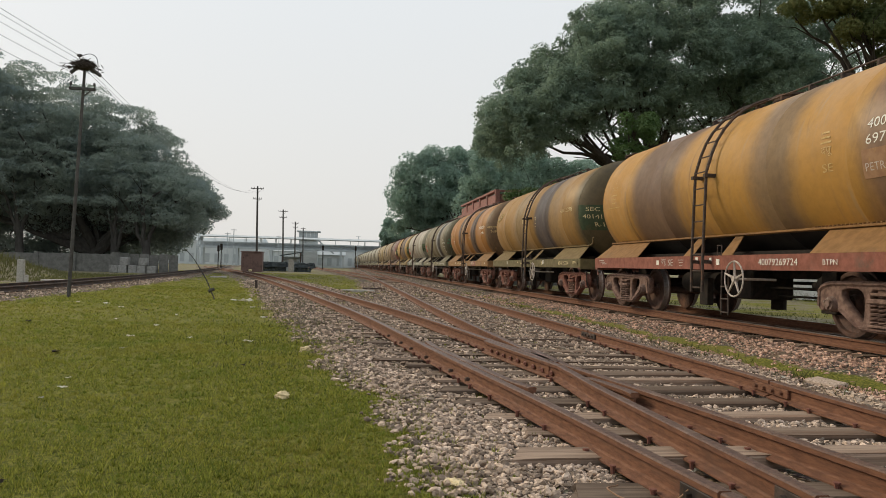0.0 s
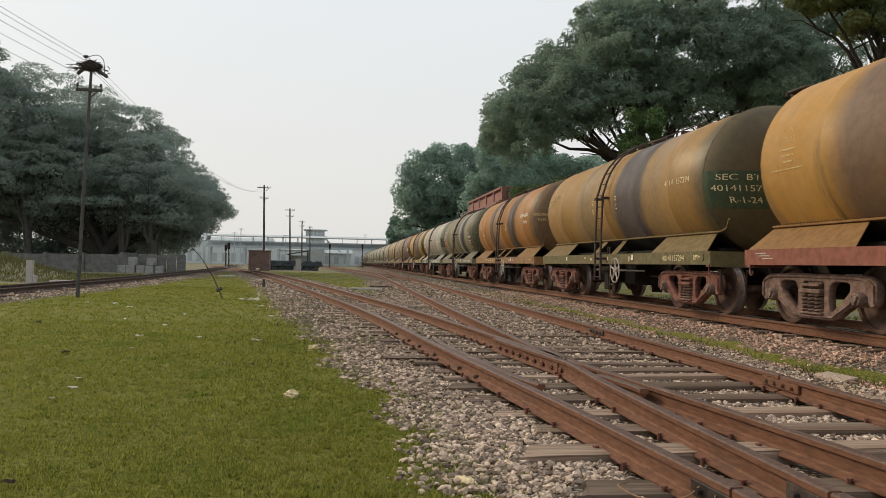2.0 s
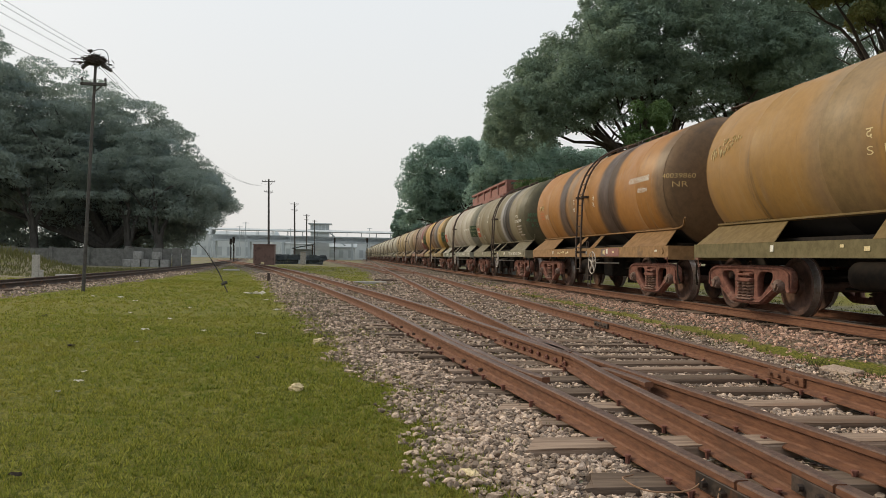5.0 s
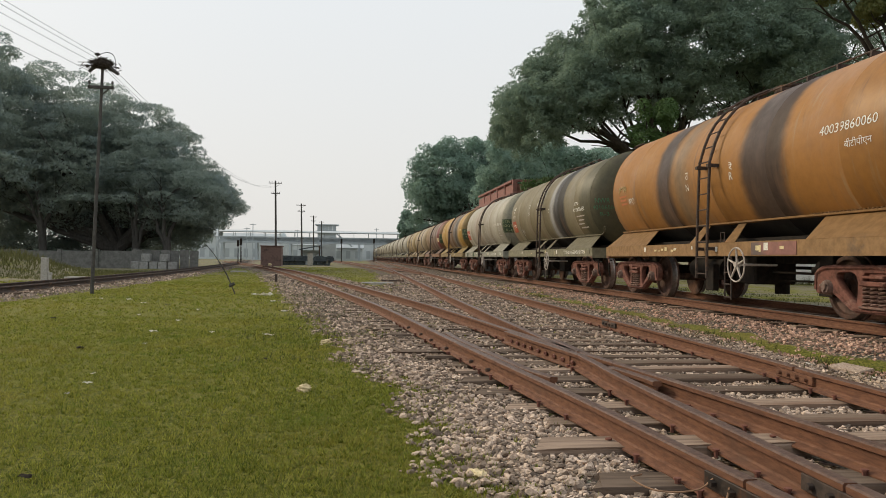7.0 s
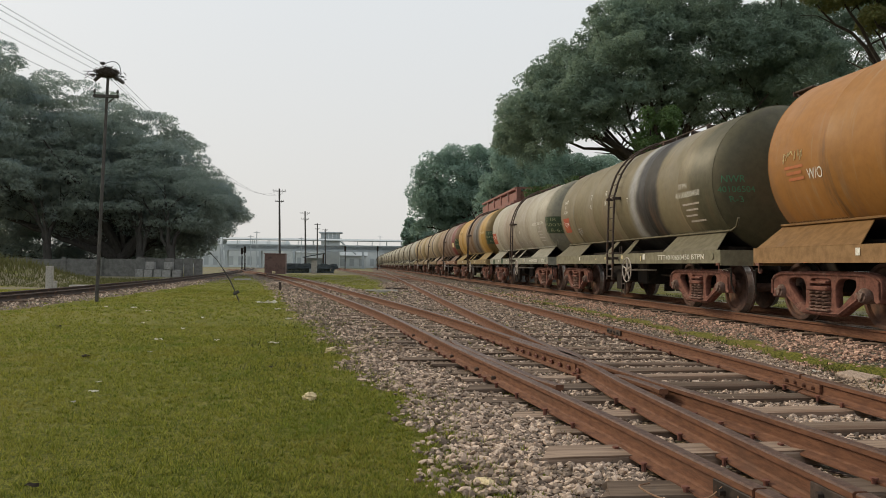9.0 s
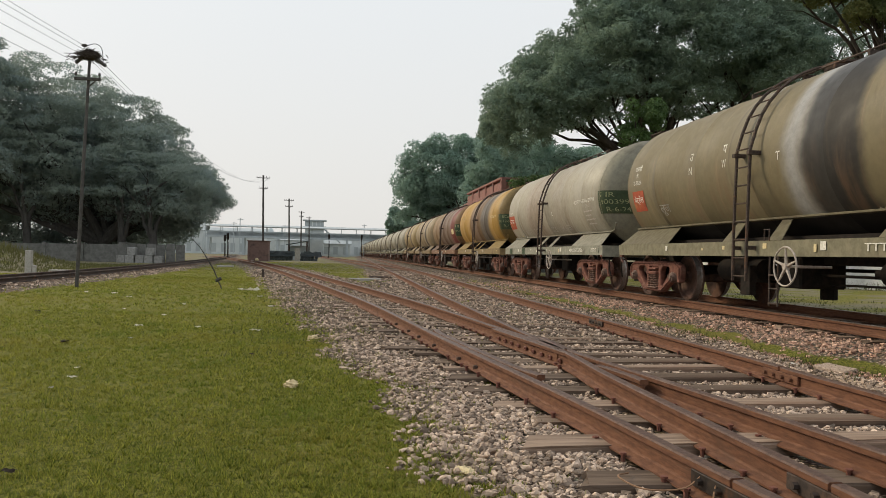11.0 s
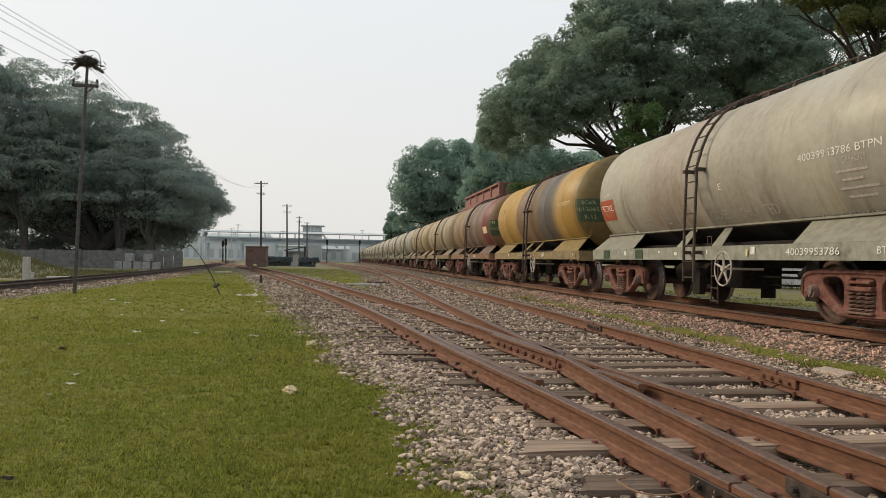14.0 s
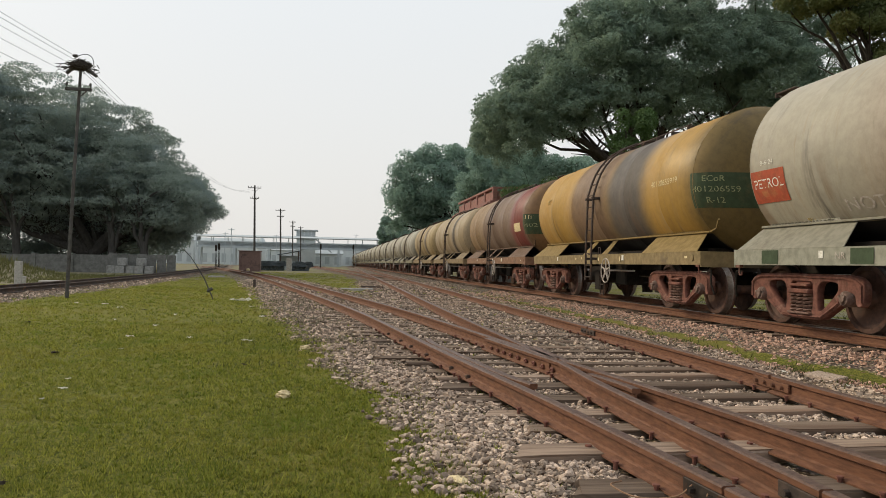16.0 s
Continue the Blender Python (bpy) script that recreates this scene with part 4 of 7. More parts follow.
# the barrel's paint, its belts along y, the frame's paint
# dark belts that start at -7 are the end head's shade, painted on
PAINTS = [
    (OCHRE, [(1.2, 3.5, (0.15, 0.09, 0.055), 0.35), (-2.5, -1.4, (0.20, 0.125, 0.06), 0.3), (-4.9, -4.0, (0.22, 0.13, 0.08), 0.25)], (0.25, 0.085, 0.055),
     "ochre-yellow tank wagon with brown stains and a rust-red frame"),
    ((0.30, 0.185, 0.056), [(-2.35, -0.6, (0.075, 0.06, 0.058), 0.22), (-3.3, -2.35, (0.26, 0.16, 0.065), 0.2), (0.9, 2.3, (0.25, 0.165, 0.075), 0.3),
                           (-7, -4.8, (0.095, 0.072, 0.034), 0.4)], (0.145, 0.118, 0.052),
     "olive-yellow tank wagon with a sooty dark belt and a green frame"),
    (TAN, [(1.75, 2.55, (0.055, 0.036, 0.028), 0.16), (-2.35, -1.1, (0.055, 0.034, 0.025), 0.18), (1.0, 1.6, (0.22, 0.14, 0.075), 0.3), (-7, -4.7, (0.15, 0.09, 0.045), 0.25)],
     (0.29, 0.165, 0.07), "orange-tan tank wagon with two dark belts on the barrel"),
    (OLIVE, [(-2.6, -1.35, (0.03, 0.027, 0.025), 0.14), (-1.35, -0.95, (0.34, 0.335, 0.33), 0.2), (-7, -4.3, (0.085, 0.077, 0.042), 0.25)],
     (0.22, 0.20, 0.13), "olive-drab tank wagon with a black belt and an orange panel"),
    (CREAM, [(0.3, 2.6, (0.34, 0.28, 0.22), 0.7), (-2.0, -0.6, (0.33, 0.29, 0.23), 0.8), (-7, -5.0, (0.25, 0.235, 0.175), 0.3)], (0.30, 0.295, 0.235),
     "cream tank wagon with a green panel and a red petrol panel"),
    ((0.40, 0.26, 0.062), [(-0.75, 2.0, (0.20, 0.125, 0.075), 0.35), (-2.9, -0.75, (0.10, 0.087, 0.078), 0.4), (-7, -4.9, (0.155, 0.105, 0.035), 0.5)],
     (0.26, 0.19, 0.09), "yellow tank wagon with a broad grey-brown belt"),
    ((0.19, 0.125, 0.085), [(-5.0, -3.2, (0.20, 0.045, 0.035), 0.35), (-7, -5.2, (0.22, 0.12, 0.05), 0.3), (3.6, 6, (0.33, 0.2, 0.08), 0.25), (2.0, 5, (0.26, 0.17, 0.09), 0.4)], (0.24, 0.13, 0.075),
     "brown tank wagon with a faded red half"),
    # the remaining paints are lightened and greyed to imitate distance haze
    ((0.35, 0.27, 0.16), [(-2.5, -1.6, (0.09, 0.075, 0.06), 0.3)], (0.24, 0.17, 0.09), "tan tank wagon with a dark belt on the barrel"),
    ((0.38, 0.285, 0.14), [(-2.2, -1.2, (0.12, 0.09, 0.06), 0.3), (1.5, 4, (0.26, 0.19, 0.10), 0.5)], (0.24, 0.17, 0.09), "yellow-brown tank wagon with a dull belt"),
    ((0.38, 0.33, 0.235), [(-2.5, 0, (0.24, 0.19, 0.11), 0.5)], (0.2, 0.16, 0.1), "tan tank wagon in a haze-paled tone"),
    ((0.35, 0.325, 0.25), [(0, 3, (0.22, 0.19, 0.12), 0.6)], (0.2, 0.18, 0.11), "grey-tan tank wagon in a haze-paled tone"),
    ((0.41, 0.37, 0.275), [(-3, -1, (0.25, 0.2, 0.12), 0.5)], (0.25, 0.2, 0.12), "light tan tank wagon in a haze-paled tone"),
]
FAR = [10, 11, 9, 11, 4, 10, 9, 10, 3, 11]
WAGONS = 33
PITCH = 12.419


def train_metals():
    out = []
    for i, (base, tones, sill, label) in enumerate(PAINTS):
        plate = tuple(0.42 * b + 0.30 * s for b, s in zip(base, sill))
        out.append((barrel_material("barrel_paint", base, tones), frame_paint("frame_paint", sill, tuple(c * 0.7 for c in sill)),
                    frame_paint("plate_paint", plate, tuple(c * 0.75 for c in plate)), label))
    return out


def repaint(wagon, barrel_m, frame_m, plate_m, label):
    tagged(wagon, label)
    for o in wagon.children_recursive:
        kind = o.name.split(".")[0]
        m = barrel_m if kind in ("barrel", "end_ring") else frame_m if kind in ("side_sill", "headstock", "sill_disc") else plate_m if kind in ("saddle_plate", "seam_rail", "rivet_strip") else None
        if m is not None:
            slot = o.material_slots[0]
            slot.link, slot.material = "OBJECT", m


def chalk(parent, u0, v0, width, seed):
    """Loose chalk scribbles on the barrel, too faint to read."""
    rng = random.Random(seed)
    bm = bmesh.new()
    u = u0
    while u < u0 + width:
        v = v0 + rng.uniform(-0.04, 0.04)
        pts = [on_shell(u + rng.uniform(-0.03, 0.05), v + rng.uniform(-0.09, 0.09), 0.007) for _ in range(4)]
        tube(bm, pts, 0.007, 4)
        u += rng.uniform(0.05, 0.11)
    tagged(part("chalk_scribble", bm, M_YELLOWISH, parent), kind="stuff")


def mark_wagons(w):
    cream, white, grn, red = M_YELLOWISH, M_WHITE, M_GREENPAINT, M_REDPAINT
    # ochre wagon
    sill_lettering(w[0], "40079269724", 1.80, 1.0, 0.975, 0.10, white)
    sill_lettering(w[0], "BTPN", 3.36, 0.30, 0.985, 0.07, white)
    sill_lettering(w[0], "\u0926\u092a\u0942", -1.70, 0.22, 0.965, 0.13, M_DULLWHITE)
    sill_lettering(w[0], "SE", -1.40, 0.22, 0.965, 0.12, M_DULLWHITE)
    for u, z, wide, high in ((-1.89, 1.02, 0.11, 0.09), (0.54, 1.03, 0.11, 0.10), (-0.22, 1.09, 0.10, 0.05), (0.28, 1.08, 0.08, 0.05)):
        sill_mark(w[0], u, z, wide, high, white)
    for i in range(3):
        sill_mark(w[0], -0.85, 1.07 - 0.05 * i, 0.20 - 0.04 * i, 0.014, M_DULLWHITE)
        sill_mark(w[0], -5.15 + 0.1 * i, 1.08 - 0.04 * i, 0.30, 0.016, M_DULLWHITE)
    lettering(w[0], "SE", 3.24, 0.22, -0.25, 0.11, M_FADEDTEXT)
    lettering(w[0], "\u0926\u092a\u0942", 3.22, 0.24, -0.04, 0.13, M_FADEDTEXT)
    for i in range(3):
        head_panel(w[0], 3.20, 3.42 - 0.03 * i, 0.14 + 0.07 * i, 0.165 + 0.07 * i, M_FADEDTEXT)
    head_panel(w[0], 4.02, 4.75, -0.42, -0.06, M_DUSTROSE, "faded rose-brown painted panel")
    lettering(w[0], "400792", 4.10, 0.66, 0.20, 0.125, white)
    lettering(w[0], "69724", 4.10, 0.58, 0.0, 0.125, white)
    lettering(w[0], "PETROL", 4.07, 0.55, -0.33, 0.10, M_DULLWHITE)
    lettering(w[0], "R", -4.55, 0.08, 0.40, 0.09, M_FADEDTEXT)
    lettering(w[0], "7-23", -4.66, 0.30, 0.24, 0.09, M_FADEDTEXT)
    for i in range(3):
        head_panel(w[0], -4.72 + 0.05 * i, -4.32 - 0.04 * i, 0.12 - 0.09 * i, 0.145 - 0.09 * i, M_FADEDTEXT)
    head_panel(w[0], -4.95, -4.15, -0.17, -0.15, M_FADEDTEXT)
    # olive-yellow wagon
    lettering(w[1], "40141157294", 3.58, 1.12, 0.0, 0.115, cream)
    head_panel(w[1], 5.22, 6.75, -0.56, 0.12, grn)
    lettering(w[1], "SEC  BTPN", 5.48, 1.10, -0.05, 0.11, cream)
    lettering(w[1], "40141157294", 5.38, 1.25, -0.25, 0.11, cream)
    lettering(w[1], "R-1-24", 5.68, 0.58, -0.46, 0.11, cream)
    lettering(w[1], "S  E", -0.95, 0.45, -0.28, 0.11, cream)
    lettering(w[1], "C", 0.72, 0.13, -0.26, 0.12, cream)
    sill_lettering(w[1], "40141157294", 3.63, 0.98, 0.965, 0.115, cream)
    sill_lettering(w[1], "BTPN", 5.0, 0.31, 0.99, 0.08, cream)
    for k, a, b in ((1, -0.95, "\u0926"), (1, 0.72, "\u092e"), (2, -1.05, "\u0909"), (2, 0.70, "\u0930\u0947"), (3, -2.15, "\u0909"), (3, -0.9, "\u092a")):
        lettering(w[k], b, a, 0.13, -0.08 if k < 3 else 0.20, 0.14, cream if k == 1 else white)
    lettering(w[3], "N", -2.15, 0.12, -0.06, 0.14, white)
    lettering(w[3], "W", -0.9, 0.14, -0.06, 0.14, white)
    # tan wagon
    lettering(w[2], "40039860060", 3.30, 1.2, 0.10, 0.13, white)
    lettering(w[2], "W/O", -4.22, 0.36, -0.36, 0.16, white)
    lettering(w[2], "N", -1.05, 0.12, -0.30, 0.13, white)
    lettering(w[2], "R", 0.70, 0.12, -0.25, 0.13, white)
    for i in range(3):
        head_panel(w[2], -4.78 + 0.04 * i, -4.30 - 0.05 * (i % 2), -0.16 - 0.09 * i, -0.115 - 0.09 * i, M_FADEDRED)
    # olive wagon
    lettering(w[3], "4010650450", 3.60, 1.1, -0.26, 0.11, white)
    lettering(w[3], "BTPN", 3.75, 0.4, -0.08, 0.10, white)
    lettering(w[2], "NR", 5.45, 0.32, -0.12, 0.11, M_FADEDTEXT)
    lettering(w[2], "40039860", 5.22, 0.70, 0.06, 0.10, M_FADEDTEXT)
    lettering(w[3], "NWR", 5.42, 0.42, -0.10, 0.13, M_GREENTEXT)
    lettering(w[3], "40106504", 5.34, 0.66, -0.28, 0.11, M_GREENTEXT)
    lettering(w[3], "R-3", 5.52, 0.24, -0.46, 0.11, M_GREENTEXT)
    lettering(w[3], "T", 0.75, 0.11, -0.12, 0.13, white)
    sill_lettering(w[3], "TTT4010650450 BTPN", 2.82, 2.2, 0.975, 0.10, white)
    head_panel(w[3], -4.97, -4.36, -0.60, -0.16, red, "orange-red panel with white lettering")
    lettering(w[3], "\u092a\u0947\u091f\u094d\u0930\u094b\u0932", -4.90, 0.48, -0.46, 0.20, white)
    lettering(w[3], "\u0932\u0942\u091c", -3.7, 0.45, -0.75, 0.22, M_CONCRETE)
    lettering(w[2], "\u092c\u0940\u091f\u0940\u092a\u0940\u090f\u0928", 3.85, 0.55, -0.16, 0.14, white)
    lettering(w[3], "2-2026", -4.88, 0.42, -0.02, 0.09, white)
    lettering(w[3], "R", -4.74, 0.10, 0.14, 0.10, white)
    lettering(w[3], "\u0935\u093e\u092a\u0938\u0940", -4.86, 0.36, 0.28, 0.14, white)
    # cream wagon
    head_panel(w[4], 5.14, 6.3, -0.52, 0.06, grn, "dark green panel with stencilled letters")
    lettering(w[4], "NR      E", 5.27, 1.0, -0.10, 0.115, M_STENCIL)
    lettering(w[4], "40039953", 5.22, 1.05, -0.28, 0.115, M_STENCIL)
    lettering(w[4], "R-6-24", 5.4, 0.62, -0.47, 0.115, M_STENCIL)
    lettering(w[4], "40039953786 BTPN", 3.08, 1.72, -0.17, 0.105, white)
    head_panel(w[4], -5.22, -4.35, -0.62, -0.13, red, "red panel with white letters")
    lettering(w[4], "PETROL", -5.15, 0.75, -0.40, 0.14, white)
    lettering(w[4], "CAPACITY", 4.02, 0.48, -0.30, 0.09, M_DULLWHITE)
    lettering(w[4], "8-6-24", -4.95, 0.34, -0.05, 0.07, white)
    lettering(w[4], "E", 0.72, 0.10, -0.36, 0.11, white)
    for word, u, wide in (("NOT", -3.25, 0.75), ("TO", -2.0, 0.40), ("LOOSE", 0.02, 0.72), ("SHUNTED", 1.18, 1.10)):
        lettering(w[4], word, u, wide, -0.85, 0.16, M_DULLWHITE)
    sill_lettering(w[4], "40039953786", 2.90, 1.2, 0.975, 0.10, white)
    sill_lettering(w[4], "BTPN", 4.80, 0.36, 0.985, 0.09, white)
    sill_lettering(w[4], "NR", -3.10, 0.20, 0.985, 0.085, M_DULLWHITE)
    # yellow-grey wagon
    lettering(w[5], "40120655919", 3.40, 1.2, 0.0, 0.12, cream)
    head_panel(w[5], 5.15, 6.5, -0.54, 0.10, grn, "green panel with stencilled letters")
    lettering(w[5], "ECoR", 5.42, 0.40, -0.06, 0.105, M_STENCIL)
    lettering(w[5], "401206559", 5.22, 0.88, -0.25, 0.105, M_STENCIL)
    lettering(w[5], "R-12", 5.46, 0.32, -0.45, 0.105, M_STENCIL)
    # red-brown wagon
    head_panel(w[6], 5.1, 6.2, -0.55, 0.14, grn)
    lettering(w[6], "NT", 5.3, 0.3, -0.04, 0.13, cream)
    lettering(w[6], "402", 5.25, 0.5, -0.3, 0.12, M_STENCIL)
    head_panel(w[6], 3.7, 4.6, -0.42, -0.12, cream)
    chalk(w[1], -5.1, 0.28, 0.75, 1)
    chalk(w[1], -4.75, 0.42, 0.6, 2)
    chalk(w[2], -4.78, 0.04, 0.5, 4)
    chalk(w[5], -4.3, 0.30, 0.3, 5)
    chalk(w[4], -4.4, -0.98, 0.5, 6)
    sill_mark(w[2], 2.19, 1.02, 1.28, 0.20, M_BRICKRED)
    for u in (-2.40, -2.22, -2.05, -1.86, -1.55, -1.42, 1.75, 2.45):
        sill_mark(w[2], u, 1.03 + 0.02 * math.sin(u * 9), 0.11, 0.05 + 0.03 * math.cos(u * 7), M_YELLOWISH, 0.004)
    for u, h in ((-4.6, 0.20), (-2.6, 0.20)):
        sill_mark(w[4], u, 1.02, 0.42, h, M_GREENPAINT)
    # small writing and paint chips that cannot be read
    for k in (1, 2, 3, 4, 5, 6):
        for i in range(4):
            head_panel(w[k], 3.85 + 0.1 * (i % 2), 4.6 - 0.12 * ((i + k) % 3), -0.42 - 0.11 * i, -0.385 - 0.11 * i, M_DULLWHITE) if k in (3, 4) else None
        sill_mark(w[k], -3.0 if k != 4 else -3.4, 1.045, 0.09, 0.10, white)
        sill_mark(w[k], 2.0, 1.05, 0.12, 0.12, white, 0.004)
        sill_mark(w[k], 1.83, 1.02, 0.06, 0.11, cream, 0.008)
        for i, u in enumerate((-1.55, -0.85, 0.35, 4.95)):
            sill_mark(w[k], u + 0.07 * ((k * 3 + i * 5) % 4), 1.02 + 0.02 * ((k * 5 + i) % 3), 0.05 + 0.03 * ((i + k) % 3), 0.04 + 0.02 * (i % 3), cream if k % 2 else white)
        for i in range(2):
            head_panel(w[k], -4.15, -3.55, -0.96 - 0.09 * i, -0.92 - 0.09 * i, white) if k == 4 else None


def build_train():
    first = make_wagon()[0]
    FINE[0] = 0.5
    plainer = make_wagon()[0]                     # for the far part of the train
    FINE[0] = 1.0
    near_count = 11
    metals = train_metals()
    out = [first]
    for k in range(1, WAGONS):
        m = pose(TRAIN_X, 20 + PITCH * k, TRAIN_Z)
        out.append(copy_thing(first, m) if k < near_count else plainer if k == near_count else copy_thing(plainer, m))
    for k, w in enumerate(out):
        i = k if k < 9 else FAR[(k * 5) % len(FAR)]
        repaint(w, *metals[i])
    mark_wagons(out)
    for o in out[0].children_recursive:            # the first wagon's bogies are grey with dust
        if o.name.split(".")[0] in ("side_frame", "spring_nest", "bolster_end"):
            o.material_slots[0].link, o.material_slots[0].material = "OBJECT", M_DUSTY
    return out


TRAIN = build_train()
# seconds, the place of the second wagon's middle along the track
ROLL = [(0, 25.09), (0.5, 23.42), (1, 21.72), (1.5, 20.04), (2, 18.33), (2.5, 16.60), (3, 14.87), (3.5, 13.15), (4, 11.42),
        (6.5, 2.60), (7, 0.87), (7.5, -0.87), (8, -2.66), (8.5, -4.43), (9, -6.21), (9.5, -7.96), (12, -16.91), (12.5, -18.66),
        (13, -20.44), (13.5, -22.24), (14, -24.05), (14.5, -25.86), (15, -27.66), (15.5, -29.48), (16, -31.32)]


def along(t):
    """The smooth way of the train: a running fit through ROLL."""
    ts, ss = [r[0] for r in ROLL], [r[1] for r in ROLL]
    return float(np.interp(t, ts, ss))


def motions():
    turns = [i * 0.2 for i in range(81)]
    for k, w in enumerate(TRAIN):
        walk(w, [(t, pose(TRAIN_X, s + PITCH * (k - 1), TRAIN_Z)) for t, s in ROLL])
        sets = [o for o in w.children_recursive if o.name.split(".")[0] == "wheelset"]
        for o in sets if k <= 12 else []:
            at = Vector(o.location)
            walk(o, [(t, Matrix.Translation(at) @ Matrix.Rotation((along(0) - along(t)) / AXLE_R, 4, "X")) for t in turns])

# ---------------------------------------------------------------- trees


def leaves(name, lobes, count, size, material, parent, seed, up=0.6, loose=0.6, lowest=-0.75, far=True):
    """A crown of small leaf blades over the skin of its lobes (x, y, z, rx, ry, rz), turned outwards and upwards as leaves are."""
    rng = np.random.default_rng(seed)
    lobes = np.array(lobes, float)
    vol = lobes[:, 3] * lobes[:, 5] + lobes[:, 4] * lobes[:, 5] + lobes[:, 3] * lobes[:, 4]
    pick = rng.choice(len(lobes), count, p=vol / vol.sum())
    d = rng.normal(size=(count, 3))
    d /= np.linalg.norm(d, axis=1)[:, None]
    d[:, 2] = np.where(d[:, 2] < lowest, -d[:, 2], d[:, 2])
    r = np.clip(1 - np.abs(rng.normal(0, 0.20, count)), 0.2, 1) + np.abs(rng.normal(0, 0.06, count))
    c = lobes[pick, :3] + d * r[:, None] * lobes[pick, 3:6]
    n = d + rng.normal(size=(count, 3)) * loose
    n[:, 2] += up
    n /= np.linalg.norm(n, axis=1)[:, None]
    u = np.cross(n, rng.normal(size=(count, 3)))
    u /= np.linalg.norm(u, axis=1)[:, None]
    v = np.cross(n, u)
    s = size * rng.uniform(0.6, 1.35, count)[:, None]
    a, b = c - u * s, c + u * s
    m1, m2 = c + v * s * 0.5 + u * s * 0.1, c - v * s * 0.5 + u * s * 0.1
    if far:
        return raw(name, np.stack([a + v * s * 0.5, a - v * s * 0.5, b], 1).reshape(-1, 3), np.arange(count * 3).reshape(-1, 3), material, parent)
    verts = np.stack([a, m1, b, m2], 1).reshape(-1, 3)
    return raw(name, verts, np.arange(count * 4).reshape(-1, 4), material, parent)


def lobed(cx, cy, cz, rx, ry, rz, n, seed, small=(0.22, 0.36), upper=-0.25, squash=0.8):
    """Clumps over the skin of a broad ellipsoid crown."""
    rng = np.random.default_rng(seed)
    out = []
    while len(out) < n:
        d = rng.normal(size=3)
        d /= np.linalg.norm(d)
        if d[2] < upper:
            continue
        k = rng.uniform(0.62, 0.98)
        s = rng.uniform(*small)
        out.append((cx + d[0] * rx * k, cy + d[1] * ry * k, cz + d[2] * rz * k, rx * s, ry * s, rz * s * squash))
    return out


def limbs(base, tips, r0, seed, lift=0.35):
    """A tapered trunk that forks into limbs, each bending to a tip."""
    rng = random.Random(seed)
    bm = bmesh.new()
    bx, by, bz, top = base
    tube(bm, [(bx, by, bz - 0.3), (bx + 0.1, by, bz + top * 0.4), (bx, by, bz + top)], [r0 * 1.25, r0, r0 * 0.85], 10)
    for i, (x, y, z) in enumerate(tips):
        sx, sy, sz = bx, by, bz + top * rng.uniform(0.55, 0.98)
        mx, my = sx + (x - sx) * 0.45, sy + (y - sy) * 0.45
        mz = sz + (z - sz) * (0.45 + lift * rng.uniform(0.2, 1))
        pts = curve_of([(sx, sy, sz), (mx, my, mz), (x, y, z)], 5)
        pts = [tuple(p + np.array([rng.uniform(-1, 1), rng.uniform(-1, 1), rng.uniform(-1, 1)]) * 0.12) for p in pts]
        rs = [r0 * 0.62 * (1 - 0.88 * k / (len(pts) - 1)) for k in range(len(pts))]
        tube(bm, pts, rs, 7)
        for j in (4, 6, 8):
            if j < len(pts):
                p = Vector(pts[j])
                q = p + Vector((rng.uniform(-2, 2), rng.uniform(-2, 2), rng.uniform(0.2, 2.2)))
                tube(bm, [p, (p + q) / 2 + Vector((0, 0, 0.2)), q], [rs[j] * 0.6, rs[j] * 0.4, rs[j] * 0.15], 5)
    return bm


def tree(name, label, base, r0, lobes, count, size, leaf, seed, tips=14, up=0.6, loose=0.6, lift=0.35):
    t = thing(name, label, "tree")
    rng = random.Random(seed)
    ends = [l[:3] for l in rng.sample(lobes, min(tips, len(lobes)))]
    part("trunk", limbs(base, ends, r0, seed, lift), M_BARK_L if base[0] < -10 else M_BARK, t, "", True)
    leaves("crown", lobes, count, size, leaf, t, seed, up, loose)
    return t


def crown_of(main, y, seed, per=16, small=(0.26, 0.42), upper=-0.45, deep=0.9, squash=0.8):
    """Lobes over several main masses (x, z, half width, half height) that stand about the depth y."""
    out = []
    for i, (x, z, rx, rz) in enumerate(main):
        out += lobed(x, y + deep * rx * 0.25 * (i % 3 - 1), z, rx, rx * deep, rz, per, seed + i, small, upper, squash)
    return out


def dome(top, foot, y, deep, n, wide, high, seed):
    """Lobes that fill a crown between its upper and lower edge, (x, z) pairs; it narrows towards front and back."""
    rng = np.random.default_rng(seed)
    x0, x1 = top[0][0], top[-1][0]
    out = []
    while len(out) < n:
        x, v = rng.uniform(x0, x1), rng.uniform(-1, 1)
        k = math.sqrt(1 - v * v)
        za, zb = np.interp(x, *zip(*foot)), np.interp(x, *zip(*top))
        za, zb = za + (1 - k) * 0.25 * (zb - za), za + (zb - za) * (0.45 + 0.55 * k)
        w, h = rng.uniform(*wide), rng.uniform(*high)
        u = rng.uniform(0, 1) ** 0.75
        z = za + h * 0.6 + (zb - za - h * 1.5) * u
        out.append((x, y + v * deep, z, w, w, h))
    return out


